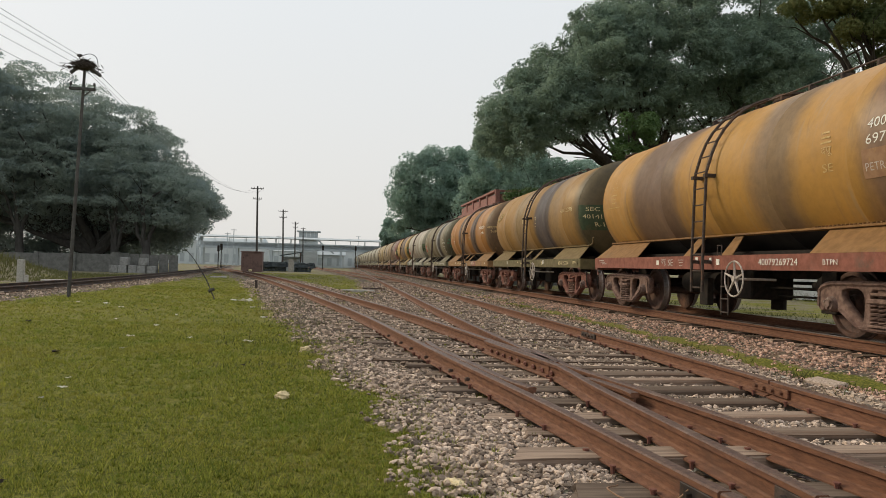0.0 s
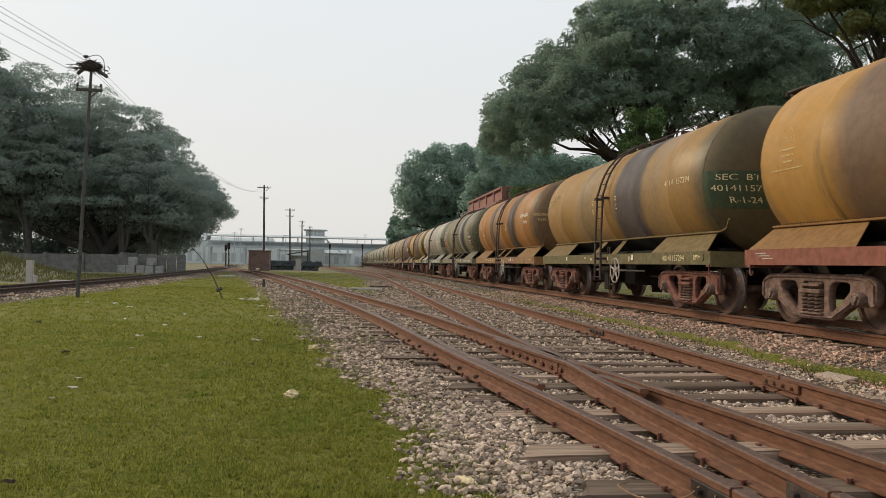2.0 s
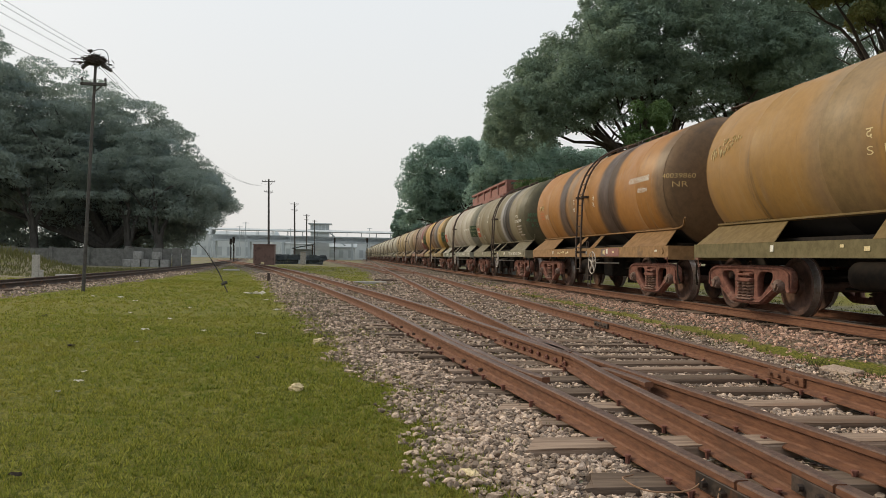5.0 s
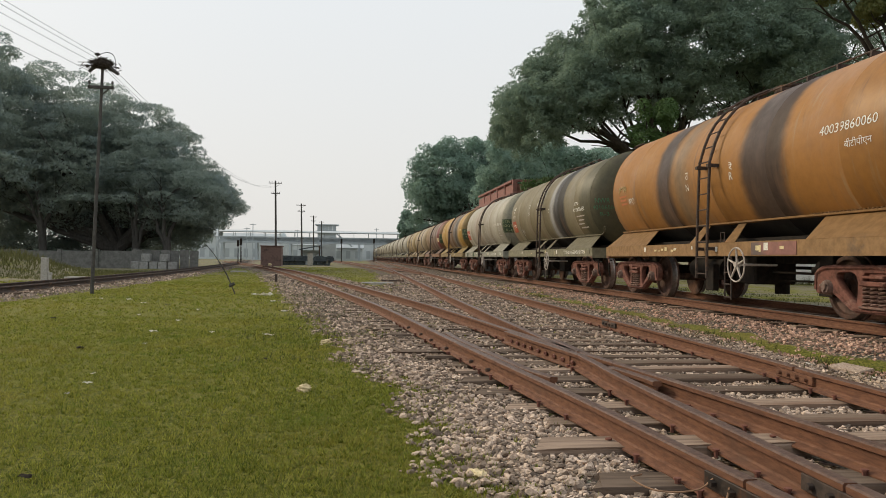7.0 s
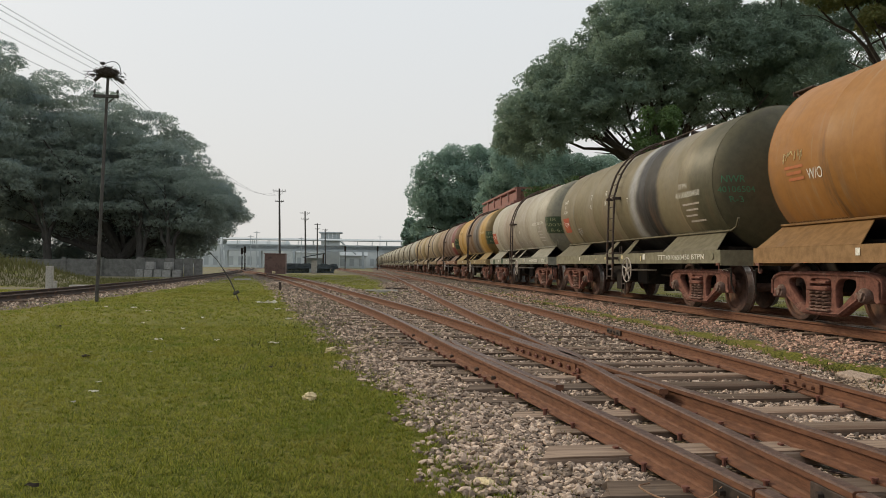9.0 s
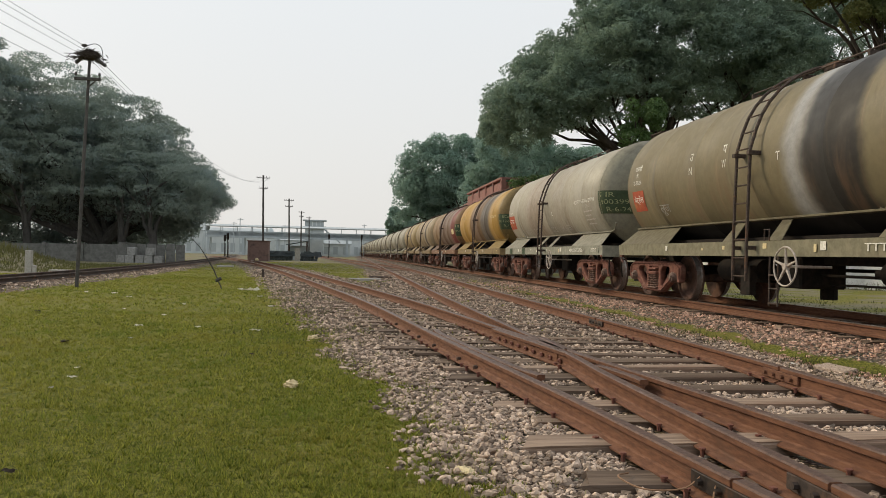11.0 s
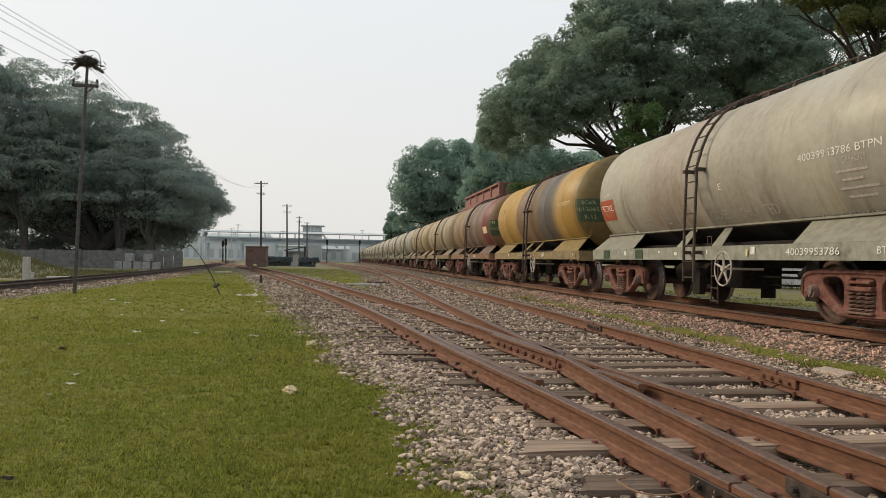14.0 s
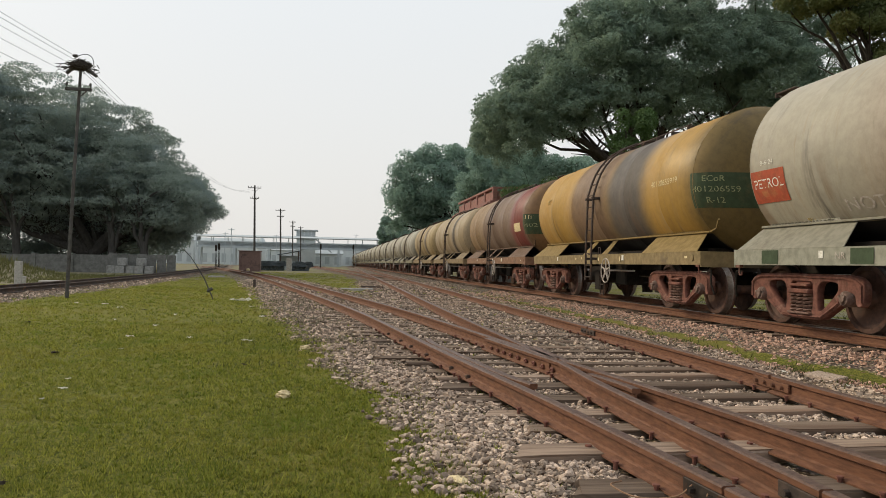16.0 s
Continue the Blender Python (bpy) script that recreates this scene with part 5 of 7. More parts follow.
def trees():
    # broad rain trees beyond the western wall: tiers of flat leaf pads
    top = [(-33, 15.6), (-28, 16.2), (-26.5, 17.1), (-22.2, 16.2), (-18.8, 14.9), (-15.9, 13.3), (-14.8, 11.2), (-12.6, 8.5), (-11.5, 6.6)]
    foot = [(-33, 3.2), (-24, 2.9), (-17, 2.0), (-12.9, 2.4), (-11.5, 5.0)]
    lob = dome([(x, z + 0.45) for x, z in top], foot, 70, 6.5, 640, (0.7, 1.7), (0.28, 0.6), 30)
    lob += dome([(x, z - 2.6) for x, z in top[:-1]], foot, 71, 5.0, 210, (1.3, 2.2), (0.7, 1.2), 31)
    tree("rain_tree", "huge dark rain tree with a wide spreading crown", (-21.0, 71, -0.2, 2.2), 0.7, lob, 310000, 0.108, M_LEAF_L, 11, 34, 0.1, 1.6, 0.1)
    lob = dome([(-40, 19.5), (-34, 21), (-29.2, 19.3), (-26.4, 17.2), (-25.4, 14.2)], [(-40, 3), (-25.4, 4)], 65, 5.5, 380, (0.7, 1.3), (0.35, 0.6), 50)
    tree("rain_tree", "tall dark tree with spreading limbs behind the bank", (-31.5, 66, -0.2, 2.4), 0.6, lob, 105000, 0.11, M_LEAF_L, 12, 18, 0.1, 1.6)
    # undergrowth that closes the space under the western crowns
    rng = np.random.default_rng(77)
    lob = [(x, rng.uniform(72, 78), rng.uniform(0.6, 4.2), rng.uniform(1.2, 2.2), 1.6, rng.uniform(0.8, 1.4)) for x in np.arange(-46, -14.5, 0.3)]
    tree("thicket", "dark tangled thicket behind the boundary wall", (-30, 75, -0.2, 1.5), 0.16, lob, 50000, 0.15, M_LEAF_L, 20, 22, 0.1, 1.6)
    for i, (x, y, lean) in enumerate(((-15.6, 66, -1.2), (-18.4, 67, 1.0), (-25.5, 66, -0.8), (-33.5, 65, 0.7))):
        part_of = thing("tree_trunk", "bare dark trunk forking up into the crowns", "tree")
        part("trunk", limbs((x, y, -0.2, 2.6), [(x + lean * 2, y, 6.5), (x - lean * 1.6, y + 1, 6.8), (x + lean * 0.4, y - 1, 7.4)], 0.34, 90 + i, 0.2), M_BARK_L, part_of, "", True)
    # dense trees behind the train
    top = [(9.0, 10.6), (9.8, 12.8), (12.0, 14.9), (14.8, 17.2), (17.0, 18.8), (20.5, 19.4), (24, 18.3), (27, 15.2)]
    foot = [(9.0, 8.0), (9.9, 6.6), (12, 6.6), (14, 7.6), (16, 8.9), (18.5, 8.6), (21, 8.8), (24, 9.4), (27, 11)]
    masses = dome(top, foot, 44.5, 4.6, 120, (1.0, 1.9), (0.8, 1.4), 60)
    lob = [l for i, m in enumerate(masses) for l in lobed(*m, 17, 300 + i, (0.22, 0.36), -0.45, 0.9)]
    lob += dome(top, foot, 44.5, 5.0, 480, (0.4, 0.8), (0.35, 0.6), 61)
    t = tree("shade_tree", "tall dense shade tree with dark glossy leaves", (19.2, 44.5, -0.2, 8.6), 0.30, lob, 250000, 0.092, M_LEAF_R, 13, 22, 0.55, 0.55, -0.1)
    bm = bmesh.new()
    way = curve_of([(17.9, 44.2, 3.0), (17.4, 44.2, 5.6), (16.5, 44, 7.3), (14.6, 43.8, 8.5), (12.2, 43.6, 9.6), (9.9, 43.5, 10.4)], 4)
    tube(bm, [tuple(p) for p in way], [0.32 - 0.26 * i / (len(way) - 1) for i in range(len(way))], 8)
    for i, (dx, dz) in ((9, (-2.2, 1.2)), (11, (-1.0, 2.0)), (13, (-2.4, 0.1)), (15, (-0.9, 1.8)), (17, (-1.6, 1.1))):
        p = Vector(way[i])
        tube(bm, [p, p + Vector((dx * 0.5, 0.2, dz * 0.35)), p + Vector((dx, 0.3, dz))], [0.12, 0.08, 0.03], 6)
    part("limb", bm, M_BARK, t, "", True)
    lob = crown_of([(23.6, 17.4, 5.2, 3.0), (28.0, 13.2, 3.4, 3.0), (31, 16, 4, 3.5), (26.5, 10.5, 3.0, 1.8)], 46, 75, 80, (0.13, 0.24), -0.8)
    tree("shade_tree", "dense green shade tree with a crown of small leaves", (27, 47, -0.2, 8.6), 0.34, lob, 80000, 0.095, M_LEAF_R, 19, 14, 0.5, 0.5, -0.1)
    lob = crown_of([(23.6, 12.9, 1.7, 1.5), (26.2, 14.0, 2.6, 2.2), (21.6, 13.6, 1.4, 1.0), (25, 10.6, 1.4, 1.0)], 32, 85, 14, (0.28, 0.45), -0.7)
    tree("feathery_tree", "tree with sparse feathery yellowish foliage on bare limbs", (26.5, 32.5, -0.2, 7.0), 0.3, lob, 60000, 0.075, M_LEAF_Y, 14, 16, 0.2, 0.9)
    lob = crown_of([(11.9, 11.2, 4.9, 5.4), (17.3, 13.4, 4.6, 4.6), (10.5, 7.6, 3.1, 3.8), (22.2, 13.8, 5.4, 4.6), (18, 8, 7, 5), (26, 12, 5, 6), (14.5, 11.5, 5.5, 5.0)], 104, 90, 40, (0.22, 0.36), -0.8)
    lob += crown_of([(16.6, 10.0, 3.4, 4.0), (19.8, 11.2, 4.0, 4.0), (15.5, 7.5, 3, 3), (24, 10.2, 4, 3.2), (28, 11, 4, 3)], 82, 120, 30, (0.22, 0.36), -0.8)
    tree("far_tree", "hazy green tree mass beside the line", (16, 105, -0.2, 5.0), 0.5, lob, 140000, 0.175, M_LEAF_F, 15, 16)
    lob = crown_of([(14.1, 9.4, 3.4, 3.2), (16.5, 8.0, 3.4, 3.0), (14.5, 5.5, 3.0, 3.0)], 200, 98, 14, (0.25, 0.4), -0.7)
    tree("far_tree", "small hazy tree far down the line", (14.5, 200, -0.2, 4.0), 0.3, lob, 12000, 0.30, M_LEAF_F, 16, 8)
    lob = crown_of([(15.3, 8.2, 1.1, 1.2), (15.0, 7.2, 1.0, 1.0)], 38, 99, 12, (0.3, 0.5), -0.8)
    tree("young_tree", "young bushy tree with fresh green leaves", (15.3, 38, -0.2, 6.6), 0.11, lob, 9000, 0.07, M_LEAF_B, 17, 6)
    lob = crown_of([(12.6, 5.6, 1.6, 0.9), (14.6, 6.0, 1.6, 1.1), (17.5, 6.6, 2, 1.2)], 50, 101, 12, (0.3, 0.5), -0.7)
    tree("bush", "leafy green bush behind the train", (14, 50, -0.2, 3.6), 0.12, lob, 9000, 0.09, M_LEAF_B, 18, 6)


trees()


# ---------------------------------------------------------------- poles and wires


def pole(label, x, y, height, lean=(0, 0), arms=((0.25, 0.55),), r=0.075, pins=(-0.92, -0.5, 0.5, 0.92)):
    p = thing("telegraph_pole", label, "utility pole", Matrix.Translation((x, y, float(lie(x, y)[0]))))
    tx, ty = lean
    part("mast", tube(bmesh.new(), [(0, 0, -0.4), (tx * 0.5, ty * 0.5, height * 0.5), (tx, ty, height)], [r, r * 0.9, r * 0.72], 8), M_POLE, p, "", True)
    for drop, half in arms:
        k = 1 - drop / height
        bm = bmesh.new()
        cx, cy, cz = tx * k, ty * k, height - drop
        box(bm, cx - half, cx + half, cy - 0.11, cy - 0.03, cz - 0.04, cz + 0.04, 0.008)
        tube(bm, [(cx + half * 0.75, cy - 0.07, cz), (cx, cy - 0.07, cz - half * 0.7)], 0.018, 5)
        part("crossarm", bm, M_POLE, p)
        for s in pins:
            bm = bmesh.new()
            rod(bm, (cx + half * s, cy - 0.07, cz + 0.04), (cx + half * s, cy - 0.07, cz + 0.10), 0.012, 6)
            rod(bm, (cx + half * s, cy - 0.07, cz + 0.10), (cx + half * s, cy - 0.07, cz + 0.18), 0.04, 8, 0.025)
            part("insulator", bm, M_POLE, p)
    return p


def wire(p, q, sag, name="overhead_wire"):
    bm = bmesh.new()
    p, q = Vector(p), Vector(q)
    pts = [p.lerp(q, i / 24) - Vector((0, 0, sag * 4 * (i / 24) * (1 - i / 24))) for i in range(25)]
    tube(bm, pts, 0.005, 5)
    tagged(part(name, bm, M_WIRE), "thin dark overhead wire slung between poles", "wire", "overhead wires")


P1 = (-7.18, 22.0)
pole("slim leaning steel pole with a crossarm", *P1, 6.50, (0.20, 0), ((0.78, 0.34),), r=0.052, pins=(-0.9, 0.9))
pole("slim steel pole with two crossarms behind the hut", -8.95, 90, 9.9, (-0.2, 0), ((0.3, 0.75), (1.5, 0.5)), r=0.13)
pole("slim steel pole with a crossarm in the yard", -8.5, 128, 9.9, (-0.25, 0), ((0.3, 0.8), (1.3, 0.6)), r=0.15)
pole("slim steel pole far down the yard", -8.5, 165, 9.9, (-0.15, 0), ((0.3, 0.7), (1.2, 0.5)), r=0.16)
pole("slim steel pole far down the yard", -8.45, 205, 10.6, (-0.2, 0), ((0.3, 0.7),), r=0.18)


# ---------------------------------------------------------------- sleepers and ballast


def sleeper_mesh(length, width=0.25, deep=0.13, seed=0):
    rng = random.Random(seed)
    bm = bmesh.new()
    box(bm, -length / 2, length / 2, -width / 2, width / 2, -deep, 0, 0.012)
    for v in bm.verts:
        v.co += Vector((rng.uniform(-0.03, 0.03), rng.uniform(-0.016, 0.016), rng.uniform(-0.010, 0.008)))
    me = bpy.data.meshes.new("sleeper")
    bm.normal_update()
    bm.to_mesh(me)
    bm.free()
    me.materials.append(M_SLEEPER)
    return me


TIMBERS = []


def sleepers():
    rng = random.Random(4)
    long_ones = [sleeper_mesh(1.0, 0.25, 0.14, i) for i in range(6)]

    def lay(parent, x0, x1, y, z, turn=0.0, width=1.0):
        TIMBERS.append((x0, x1, y))
        o = new("sleeper", rng.choice(long_ones))
        o.parent = parent
        o.matrix_basis = pose((x0 + x1) / 2, y, z, rng.uniform(-1, 1), rng.uniform(-0.4, 0.4), turn + rng.uniform(-1.2, 1.2)) @ Matrix.Diagonal((x1 - x0, width, 1, 1))

    laid = [(-1.6, 1.9), (-0.9, 1.9), (-0.3, 1.8), (0.35, 1.7), (1.0, 1.65), (1.6, 1.55), (2.25, 1.45), (2.9, 1.4), (3.5, 1.16), (4.21, 1.07), (4.88, 1.24), (5.47, 1.10),
            (6.07, 0.98), (6.67, 0.95), (7.22, 0.94), (7.70, 0.95), (8.2, 0.75), (8.72, 0.46), (9.3, 0.68), (9.9, 0.52), (10.6, 0.46), (11.3, 0.38), (11.95, 0.24),
            (12.75, 0.02), (13.4, 0.05), (14.0, -0.05), (14.7, -0.15), (15.3, -0.25), (16.0, -0.35), (16.6, -0.4)]
    for y, xl in laid:
        xr = centre(BR, y) + rng.uniform(0.3, 0.6)
        lay(broad_track, xl, xr, y, -0.128 if y == 4.21 else -0.150 + rng.uniform(-0.014, 0.002), 0.0, 1.0)
    for line, half, parent, y0, y1, z in ((NARROW, 0.95, narrow_track, 17.3, 70, -0.152), (BROAD, 1.36, broad_track, 17.3, 75, -0.152),
                                          (WEST, 0.95, west_track, 14, 70, -0.128), (TRAINLINE, 1.22, main_track, 2, 60, -0.070)):
        y = y0
        while y < y1:
            x = centre(line, y)
            turn = math.degrees(math.atan2(centre(line, y) - centre(line, y + 1), 1.0))
            lay(parent, x - half, x + half, y, z + rng.uniform(-0.008, 0.006), turn)
            y += rng.uniform(0.6, 0.7)


def pebbles(name, count, sampler, size, seed, label, sink=0.3, fine=False, material=None):
    """Many broken stones, each a squashed and jittered lump, joined in one mesh."""
    rng = np.random.default_rng(seed)
    ico = np.array([(a, b, c) for a in (-1, 1) for b in (-1, 1) for c in (-1, 1)]) * 0.72
    tri = np.array([(0, 1, 3), (0, 3, 2), (4, 6, 7), (4, 7, 5), (0, 4, 5), (0, 5, 1), (2, 3, 7), (2, 7, 6), (0, 2, 6), (0, 6, 4), (1, 5, 7), (1, 7, 3)])
    if fine:
        g = (1 + 5 ** 0.5) / 2
        ico = np.array([(-1, g, 0), (1, g, 0), (-1, -g, 0), (1, -g, 0), (0, -1, g), (0, 1, g), (0, -1, -g), (0, 1, -g), (g, 0, -1), (g, 0, 1),
                        (-g, 0, -1), (-g, 0, 1)]) / math.hypot(1, g) * 1.15
        tri = np.array([(0, 11, 5), (0, 5, 1), (0, 1, 7), (0, 7, 10), (0, 10, 11), (1, 5, 9), (5, 11, 4), (11, 10, 2), (10, 7, 6), (7, 1, 8),
                        (3, 9, 4), (3, 4, 2), (3, 2, 6), (3, 6, 8), (3, 8, 9), (4, 9, 5), (2, 4, 11), (6, 2, 10), (8, 6, 7), (9, 8, 1)])
    k = len(ico)
    x, y = sampler(rng, count)
    n = len(x)
    z, stone = lie(x, y)
    s = size * rng.uniform(0.5, 1.3, n) ** 1.3
    form = ico[None] + rng.uniform(-0.36, 0.36, (n, k, 3))
    form = form * (s[:, None] * np.stack([rng.uniform(0.8, 1.55, n), rng.uniform(0.65, 1.1, n), rng.uniform(0.45, 0.95, n)], 1))[:, None, :]
    a, b = rng.uniform(0, 6.28, n), rng.uniform(-0.9, 0.9, n)
    ca, sa, cb, sb = np.cos(a), np.sin(a), np.cos(b), np.sin(b)
    X, Y, Z = form[..., 0], form[..., 1] * cb[:, None] - form[..., 2] * sb[:, None], form[..., 1] * sb[:, None] + form[..., 2] * cb[:, None]
    P = np.stack([X * ca[:, None] - Y * sa[:, None] + x[:, None], X * sa[:, None] + Y * ca[:, None] + y[:, None],
                  Z + (z + s * (0.5 - sink) + rng.uniform(-0.8, 0.8, n) * s)[:, None]], -1)
    F = tri[None] + (np.arange(n) * k)[:, None, None]
    ob = raw(name, P.reshape(-1, 3), F.reshape(-1, 3), material or M_STONE)
    return tagged(ob, label, "gravel", kind="stuff")


def bed_sampler(x0, x1, y0, y1, power=1.7, need=0.35, keep_clear=()):
    def pick(rng, n):
        y = y0 + (y1 - y0) * rng.uniform(0, 1, n * 2) ** power
        x = rng.uniform(x0, x1, n * 2)
        s = lie(x, y)[1] + rng.normal(0, 0.10, n * 2)
        ok = s > need + 0.45 * rng.uniform(0, 1, n * 2) ** 2
        if y0 > 2:                                    # the stretch beside and ahead of the lawn
            ok &= x < 0.88 * y + 0.9
        for line, half in keep_clear:
            ok &= np.abs(x - centre(line, y)) > half
        for a, b, c in TIMBERS:                       # few stones lie on the timbers
            if y0 - 1 < c < min(y1, 22) + 1:
                ok &= ~((np.abs(y - c) < 0.135) & (x > a - 0.02) & (x < b + 0.02) & (rng.uniform(0, 1, n * 2) < np.where(y < 8, 0.62, 0.40)))
        ok = np.nonzero(ok)[0][:n]
        return x[ok], y[ok]
    return pick


RAILS_CLEAR = ((NL, 0.075), (NR, 0.075), (BL, 0.075), (BR, 0.075))
sleepers()
pebbles("ballast", 21000, bed_sampler(-0.3, 5.0, 2.3, 5.8, 1.0, 0.42, RAILS_CLEAR), 0.0160, 1, "grey-brown crushed stone ballast between the rails", fine=True)
pebbles("ballast", 20000, bed_sampler(-0.8, 5.0, 5.8, 9.0, 1.0, 0.42, RAILS_CLEAR), 0.0168, 6, "grey-brown crushed stone ballast between the rails")
pebbles("ballast", 15500, bed_sampler(-2.0, 5.2, 9.0, 24, 1.5, 0.40, RAILS_CLEAR), 0.020, 2, "grey-brown crushed stone ballast between the rails")
pebbles("ballast", 15000, bed_sampler(5.0, 8.4, 5.5, 30, 1.7, 0.35, ((offset_line(TRAINLINE, -HALF_B), 0.08),)), 0.0185, 3, "pinkish-brown crushed stone ballast under the train", material=M_STONE_M)
pebbles("ballast", 5000, bed_sampler(-0.3, 5.2, -5.0, 2.3, 1.0, 0.42, RAILS_CLEAR), 0.026, 7, "grey-brown crushed stone ballast between the rails")
pebbles("ballast", 4500, bed_sampler(-11.6, -7.2, 14, 46, 1.4, 0.4, ((WEST, 0.0),)), 0.030, 4, "pale crushed stone ballast along the western track")
pebbles("ballast", 5500, bed_sampler(-5.0, 6.0, 24, 46, 1.3, 0.4, RAILS_CLEAR), 0.032, 5, "grey-brown crushed stone ballast farther down the yard")


# ---------------------------------------------------------------- lawn


def lawn(tufts, blades, y0, y1, size, seed, power, spread=(-0.62, 0.25, 1.2), material=None, wide=1.0, crowd=1.0):
    """Short lawn grass in small tufts, each blade leaning out of its tuft."""
    rng = np.random.default_rng(seed)
    y = y0 + (y1 - y0) * rng.uniform(0, 1, tufts * 2) ** power
    x = (spread[0] + (spread[1] - spread[0]) * rng.uniform(0, 1, tufts * 2) ** crowd) * (y + spread[2])
    s = lie(x, y)[1]
    stray = (rng.uniform(0, 1, tufts * 2) < 0.16) & (s < 0.93)
    ok = np.nonzero((s + rng.normal(0, 0.30, tufts * 2) < 0.36) | stray)[0][:tufts]
    tx, ty = np.repeat(x[ok], blades), np.repeat(y[ok], blades)
    grow = np.repeat(rng.uniform(0.45, 1.5, len(ok)) * (1 + 0.3 * (s[ok] > 0.5)), blades)
    n = len(tx)
    a = rng.uniform(0, 6.28, n)
    r = size * 0.8 * np.abs(rng.normal(0, 1, n)) * (0.8 + ty / 14)
    x, y = tx + r * np.cos(a), ty + r * np.sin(a)
    z = lie(x, y)[0]
    h = size * grow * rng.uniform(0.5, 1.3, n)
    lean = rng.uniform(0.3, 1.3, n) * h
    w = size * 0.10 * wide * (0.7 + y / 8)
    p = np.stack([x, y, z - 0.004], 1)
    side = np.stack([-np.sin(a), np.cos(a), np.zeros(n)], 1) * w[:, None]
    tip = p + np.stack([np.cos(a) * lean, np.sin(a) * lean, h], 1)
    verts = np.stack([p - side, p + side, tip], 1).reshape(-1, 3)
    ob = raw("grass", verts, np.arange(n * 3).reshape(-1, 3), material or M_GRASSBLADE)
    tagged(ob, "short green grass blades of the lawn", "grass", kind="stuff")


lawn(27000, 9, 2.3, 14, 0.022, 21, 1.5)
lawn(13000, 8, 2.3, 32, 0.034, 22, 0.75)
lawn(9500, 8, 2.3, 12.0, 0.020, 27, 1.8, (-0.48, 0.24, 1.2), M_COARSE, 2.6, 0.36)
lawn(9000, 6, 28, 80, 0.028, 26, 1.1, (-0.22, 0.06, 1.2))
lawn(7000, 6, -5.0, 2.4, 0.034, 23, 1.0, (-0.5, 0.15, 11.0))
lawn(4000, 6, 2.4, 12, 0.034, 24, 1.0, (-0.95, -0.55, 1.2))


# ---------------------------------------------------------------- rail joints and fastenings


def fishplate(line, y, side, parent, z=0.0, length=0.62, material=None):
    """A bolted joint bar against a rail's web."""
    x0, x1 = centre(line, y), centre(line, y + 0.3)
    turn = math.degrees(math.atan2(x0 - x1, 0.3))
    bm = bmesh.new()
    box(bm, min(side * 0.012, side * 0.036), max(side * 0.012, side * 0.036), -length / 2, length / 2, -0.115, -0.04, 0.004)
    bar = part("joint_bar", bm, material or M_GREASE, parent, "bolted steel joint bar")
    bar.matrix_basis = pose(x0, y, z, 0, 0, turn)
    for k in (-0.22, -0.075, 0.075, 0.22):
        bm = rod(bmesh.new(), (side * 0.035, k, -0.078), (side * 0.062, k, -0.078), 0.017, 6)
        part("bolt", bm, material or M_GREASE, bar)
    return bar


for line, y, parent, m in ((NL, 2.99, narrow_track, M_GREASE), (BL, 2.91, broad_track, M_IRON), (BR, 6.18, broad_track, M_RAIL), (BR, 11.27, broad_track, M_IRON)):
    for sd in (-1, 1):
        fishplate(line, y, sd, parent, material=m)
for k in range(9):                                 # spacer blocks along the crossing
    y = FROG_Y - 0.1 + k * 0.24
    bm = bmesh.new()
    box(bm, -0.125, -0.105, -0.035, 0.035, -0.12, -0.075, 0.008)
    rod(bm, (-0.135, 0, -0.095), (-0.12, 0, -0.095), 0.011, 6)
    o = part("spacer_block", bm, M_BOGIE, broad_track)
    o.matrix_basis = pose(centre(NR, y), y, 0)
bm = bmesh.new()
prism(bm, [(-0.05, FROG_Y - 0.02), (0.05, FROG_Y - 0.02), (0.11, FROG_Y + 0.9), (-0.12, FROG_Y + 0.9)], 2, -0.14, -0.012)
o = part("crossing_nose", bm, M_RAIL, broad_track, "rusty crossing nose casting")
o.location.x = centre(BL, FROG_Y)


def spikes():
    rng = random.Random(8)
    first = part("rail_anchor", boxed(-0.03, 0.015, -0.022, 0.022, -0.14, -0.10, 0.008), M_IRON, narrow_track)
    for i, y in enumerate((6.88, 7.46, 8.54, 9.41, 10.11, 11.09)):
        o = first if i == 0 else new("rail_anchor", first.data)
        o.parent = narrow_track
        o.matrix_basis = pose(centre(NL, y) - 0.025, y, 0)
    for x0, x1, y in list(TIMBERS):
        if 2.4 < y < 12:
            for line, parent in ((NL, narrow_track), (NR, narrow_track), (BL, broad_track), (BR, broad_track)):
                x = centre(line, y)
                for sd in (-1, 1):
                    if rng.random() < 0.7:
                        o = new("rail_spike", SPIKE)
                        o.parent = parent
                        o.matrix_basis = pose(x + sd * 0.078, y + rng.uniform(-0.07, 0.07), -0.145, 0, 0, rng.uniform(-30, 30))


bm = bmesh.new()
rod(bm, (0, 0, -0.02), (0, 0, 0.016), 0.013, 6)
rod(bm, (0, 0, 0.016), (0, 0, 0.026), 0.02, 6)
SPIKE = bpy.data.meshes.new("rail_spike")
bm.to_mesh(SPIKE)
bm.free()
SPIKE.materials.append(M_BOGIE)
spikes()

